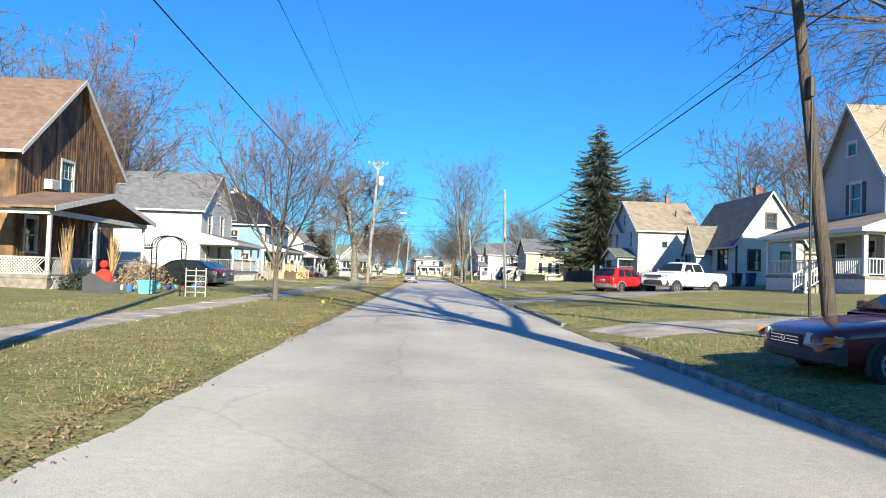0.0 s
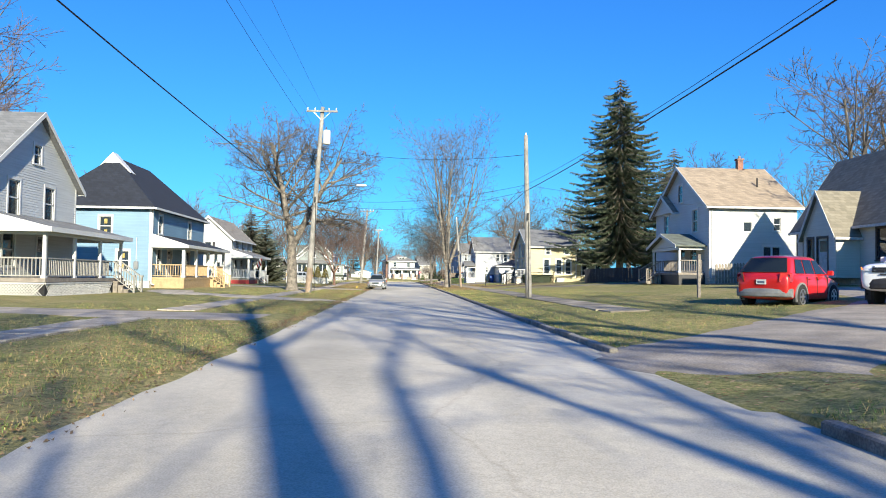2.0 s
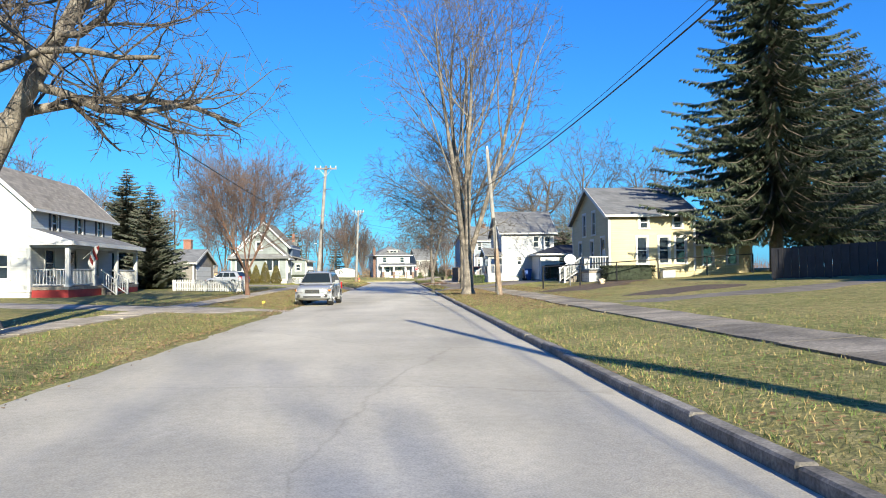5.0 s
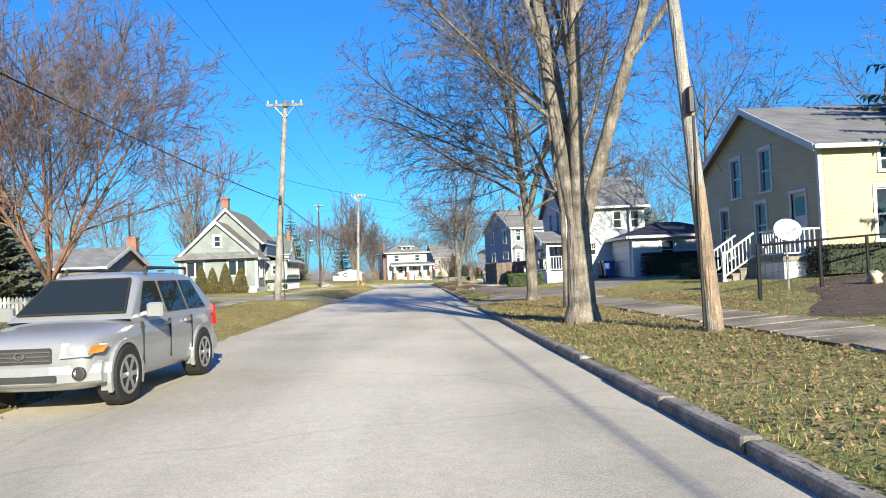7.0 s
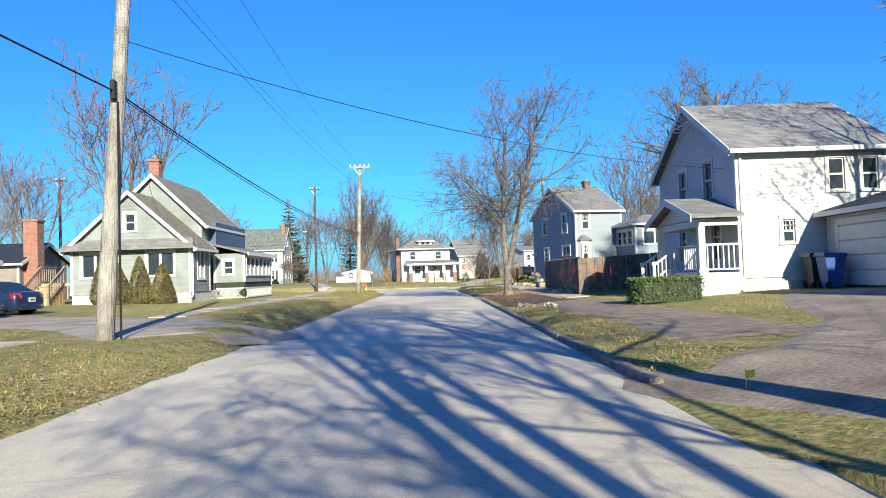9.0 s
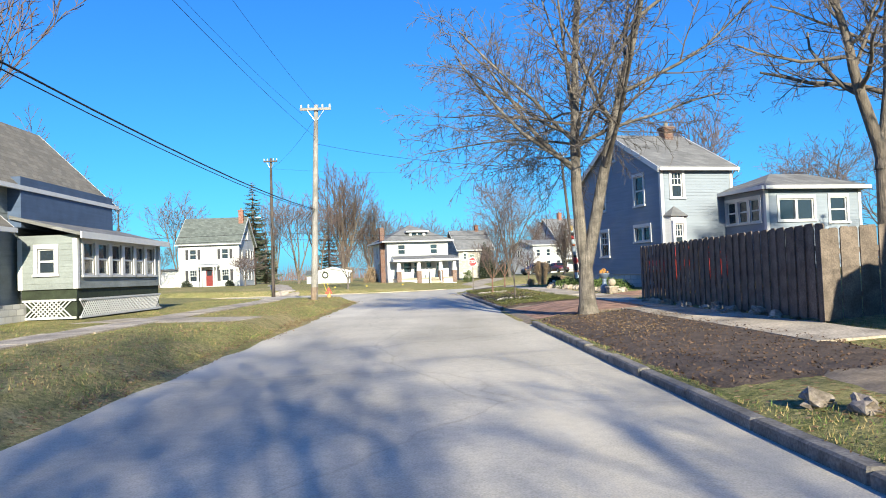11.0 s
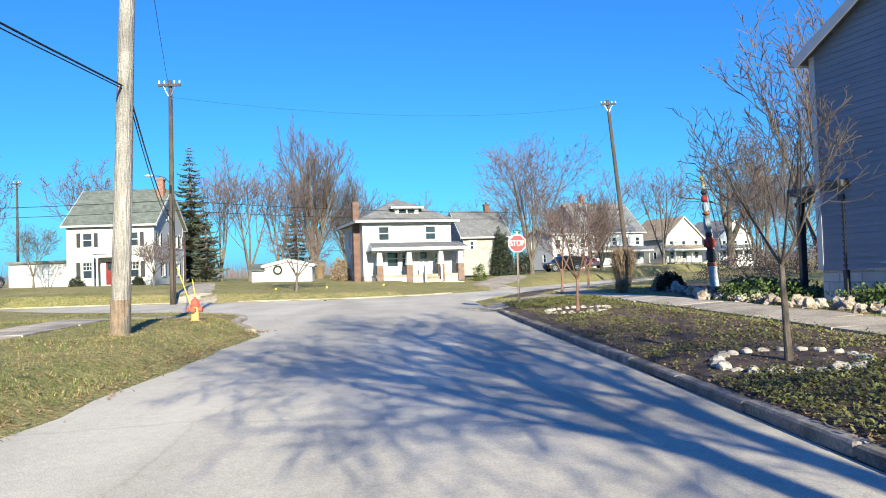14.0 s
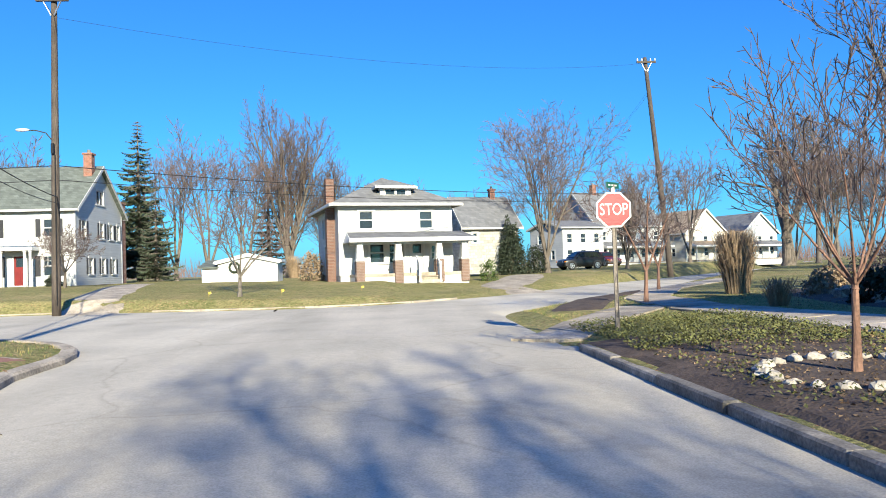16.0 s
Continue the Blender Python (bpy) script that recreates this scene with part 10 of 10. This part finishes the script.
for j in range(4):
    _eg = Geo()
    _eg.cbox(-0.03, 0.1, 0.002 + j * 1.46, 1.455 + j * 1.46, -0.2, _ez, 0.015)
    part("edging_stone", _eg, M_KERB, _pave)
_bg = Geo()
_bg.cbox(-0.098, 0.098, -0.046, 0.046, -0.03, 0.03, 0.005)
_bm = _bg.mesh("brick", M_BRICKP)
_rest = Geo()
def lay_brick(g, x, y, z, tilt=0.048):
    """One brick on the sloping drive."""
    g.hexa([(x + a, y + b, z + tilt * a + c) for c in (-0.03, 0.03) for a, b in ((-0.098, -0.046), (0.098, -0.046), (0.098, 0.046), (-0.098, 0.046))])
_count = 0
for j in range(60):
    if j % 2:      # half bricks close the edge
        z = max(0.0, ground_z(4.05, 140.3)) + 0.013
        _rest.hexa([(a, 0.06 + j * 0.097 + b, z + 0.048 * (a - 0.15) + c) for c in (-0.03, 0.03) for a, b in ((0.104, -0.046), (0.198, -0.046), (0.198, 0.046), (0.104, 0.046))])
    for i in range(13 if j % 2 else 14):
        x, y = 0.2 + i * 0.201 + (0.1 if j % 2 else 0), 0.06 + j * 0.097
        z = max(0.0, ground_z(3.9 + x, 140.3 + y)) + 0.013 + random.uniform(-0.001, 0.0015)
        tilt = max(0.0, ground_z(3.98 + x, 140.3 + y)) - max(0.0, ground_z(3.82 + x, 140.3 + y))
        tilt /= 0.16
        if _count < 300:
            b = part("brick", _bm, M_BRICKP, _pave)
            b.location = (x, y, z)
            b.rotation_euler = (random.uniform(-0.008, 0.008), random.uniform(-0.004, 0.004) - tilt, random.uniform(-0.012, 0.012))
            _count += 1
        else:
            lay_brick(_rest, x, y, z, tilt)
for j in range(48):
    for i in range(21):
        x, y = 7.3 + i * 0.201 + (0.1 if j % 2 else 0), 144.9 + j * 0.097 + 0.55 * i * 0.201
        z = max(0.0, ground_z(x, y)) + 0.012 + random.uniform(-0.001, 0.0015)
        if abs(y - 146.5 - (x - 7.3) * 0.6) < 1.35 and x > 8.05:
            lay_brick(_rest, x - 3.9, y - 140.3, z)
tagged(part("brick_field", _rest, M_BRICKP, _pave), kind="stuff")
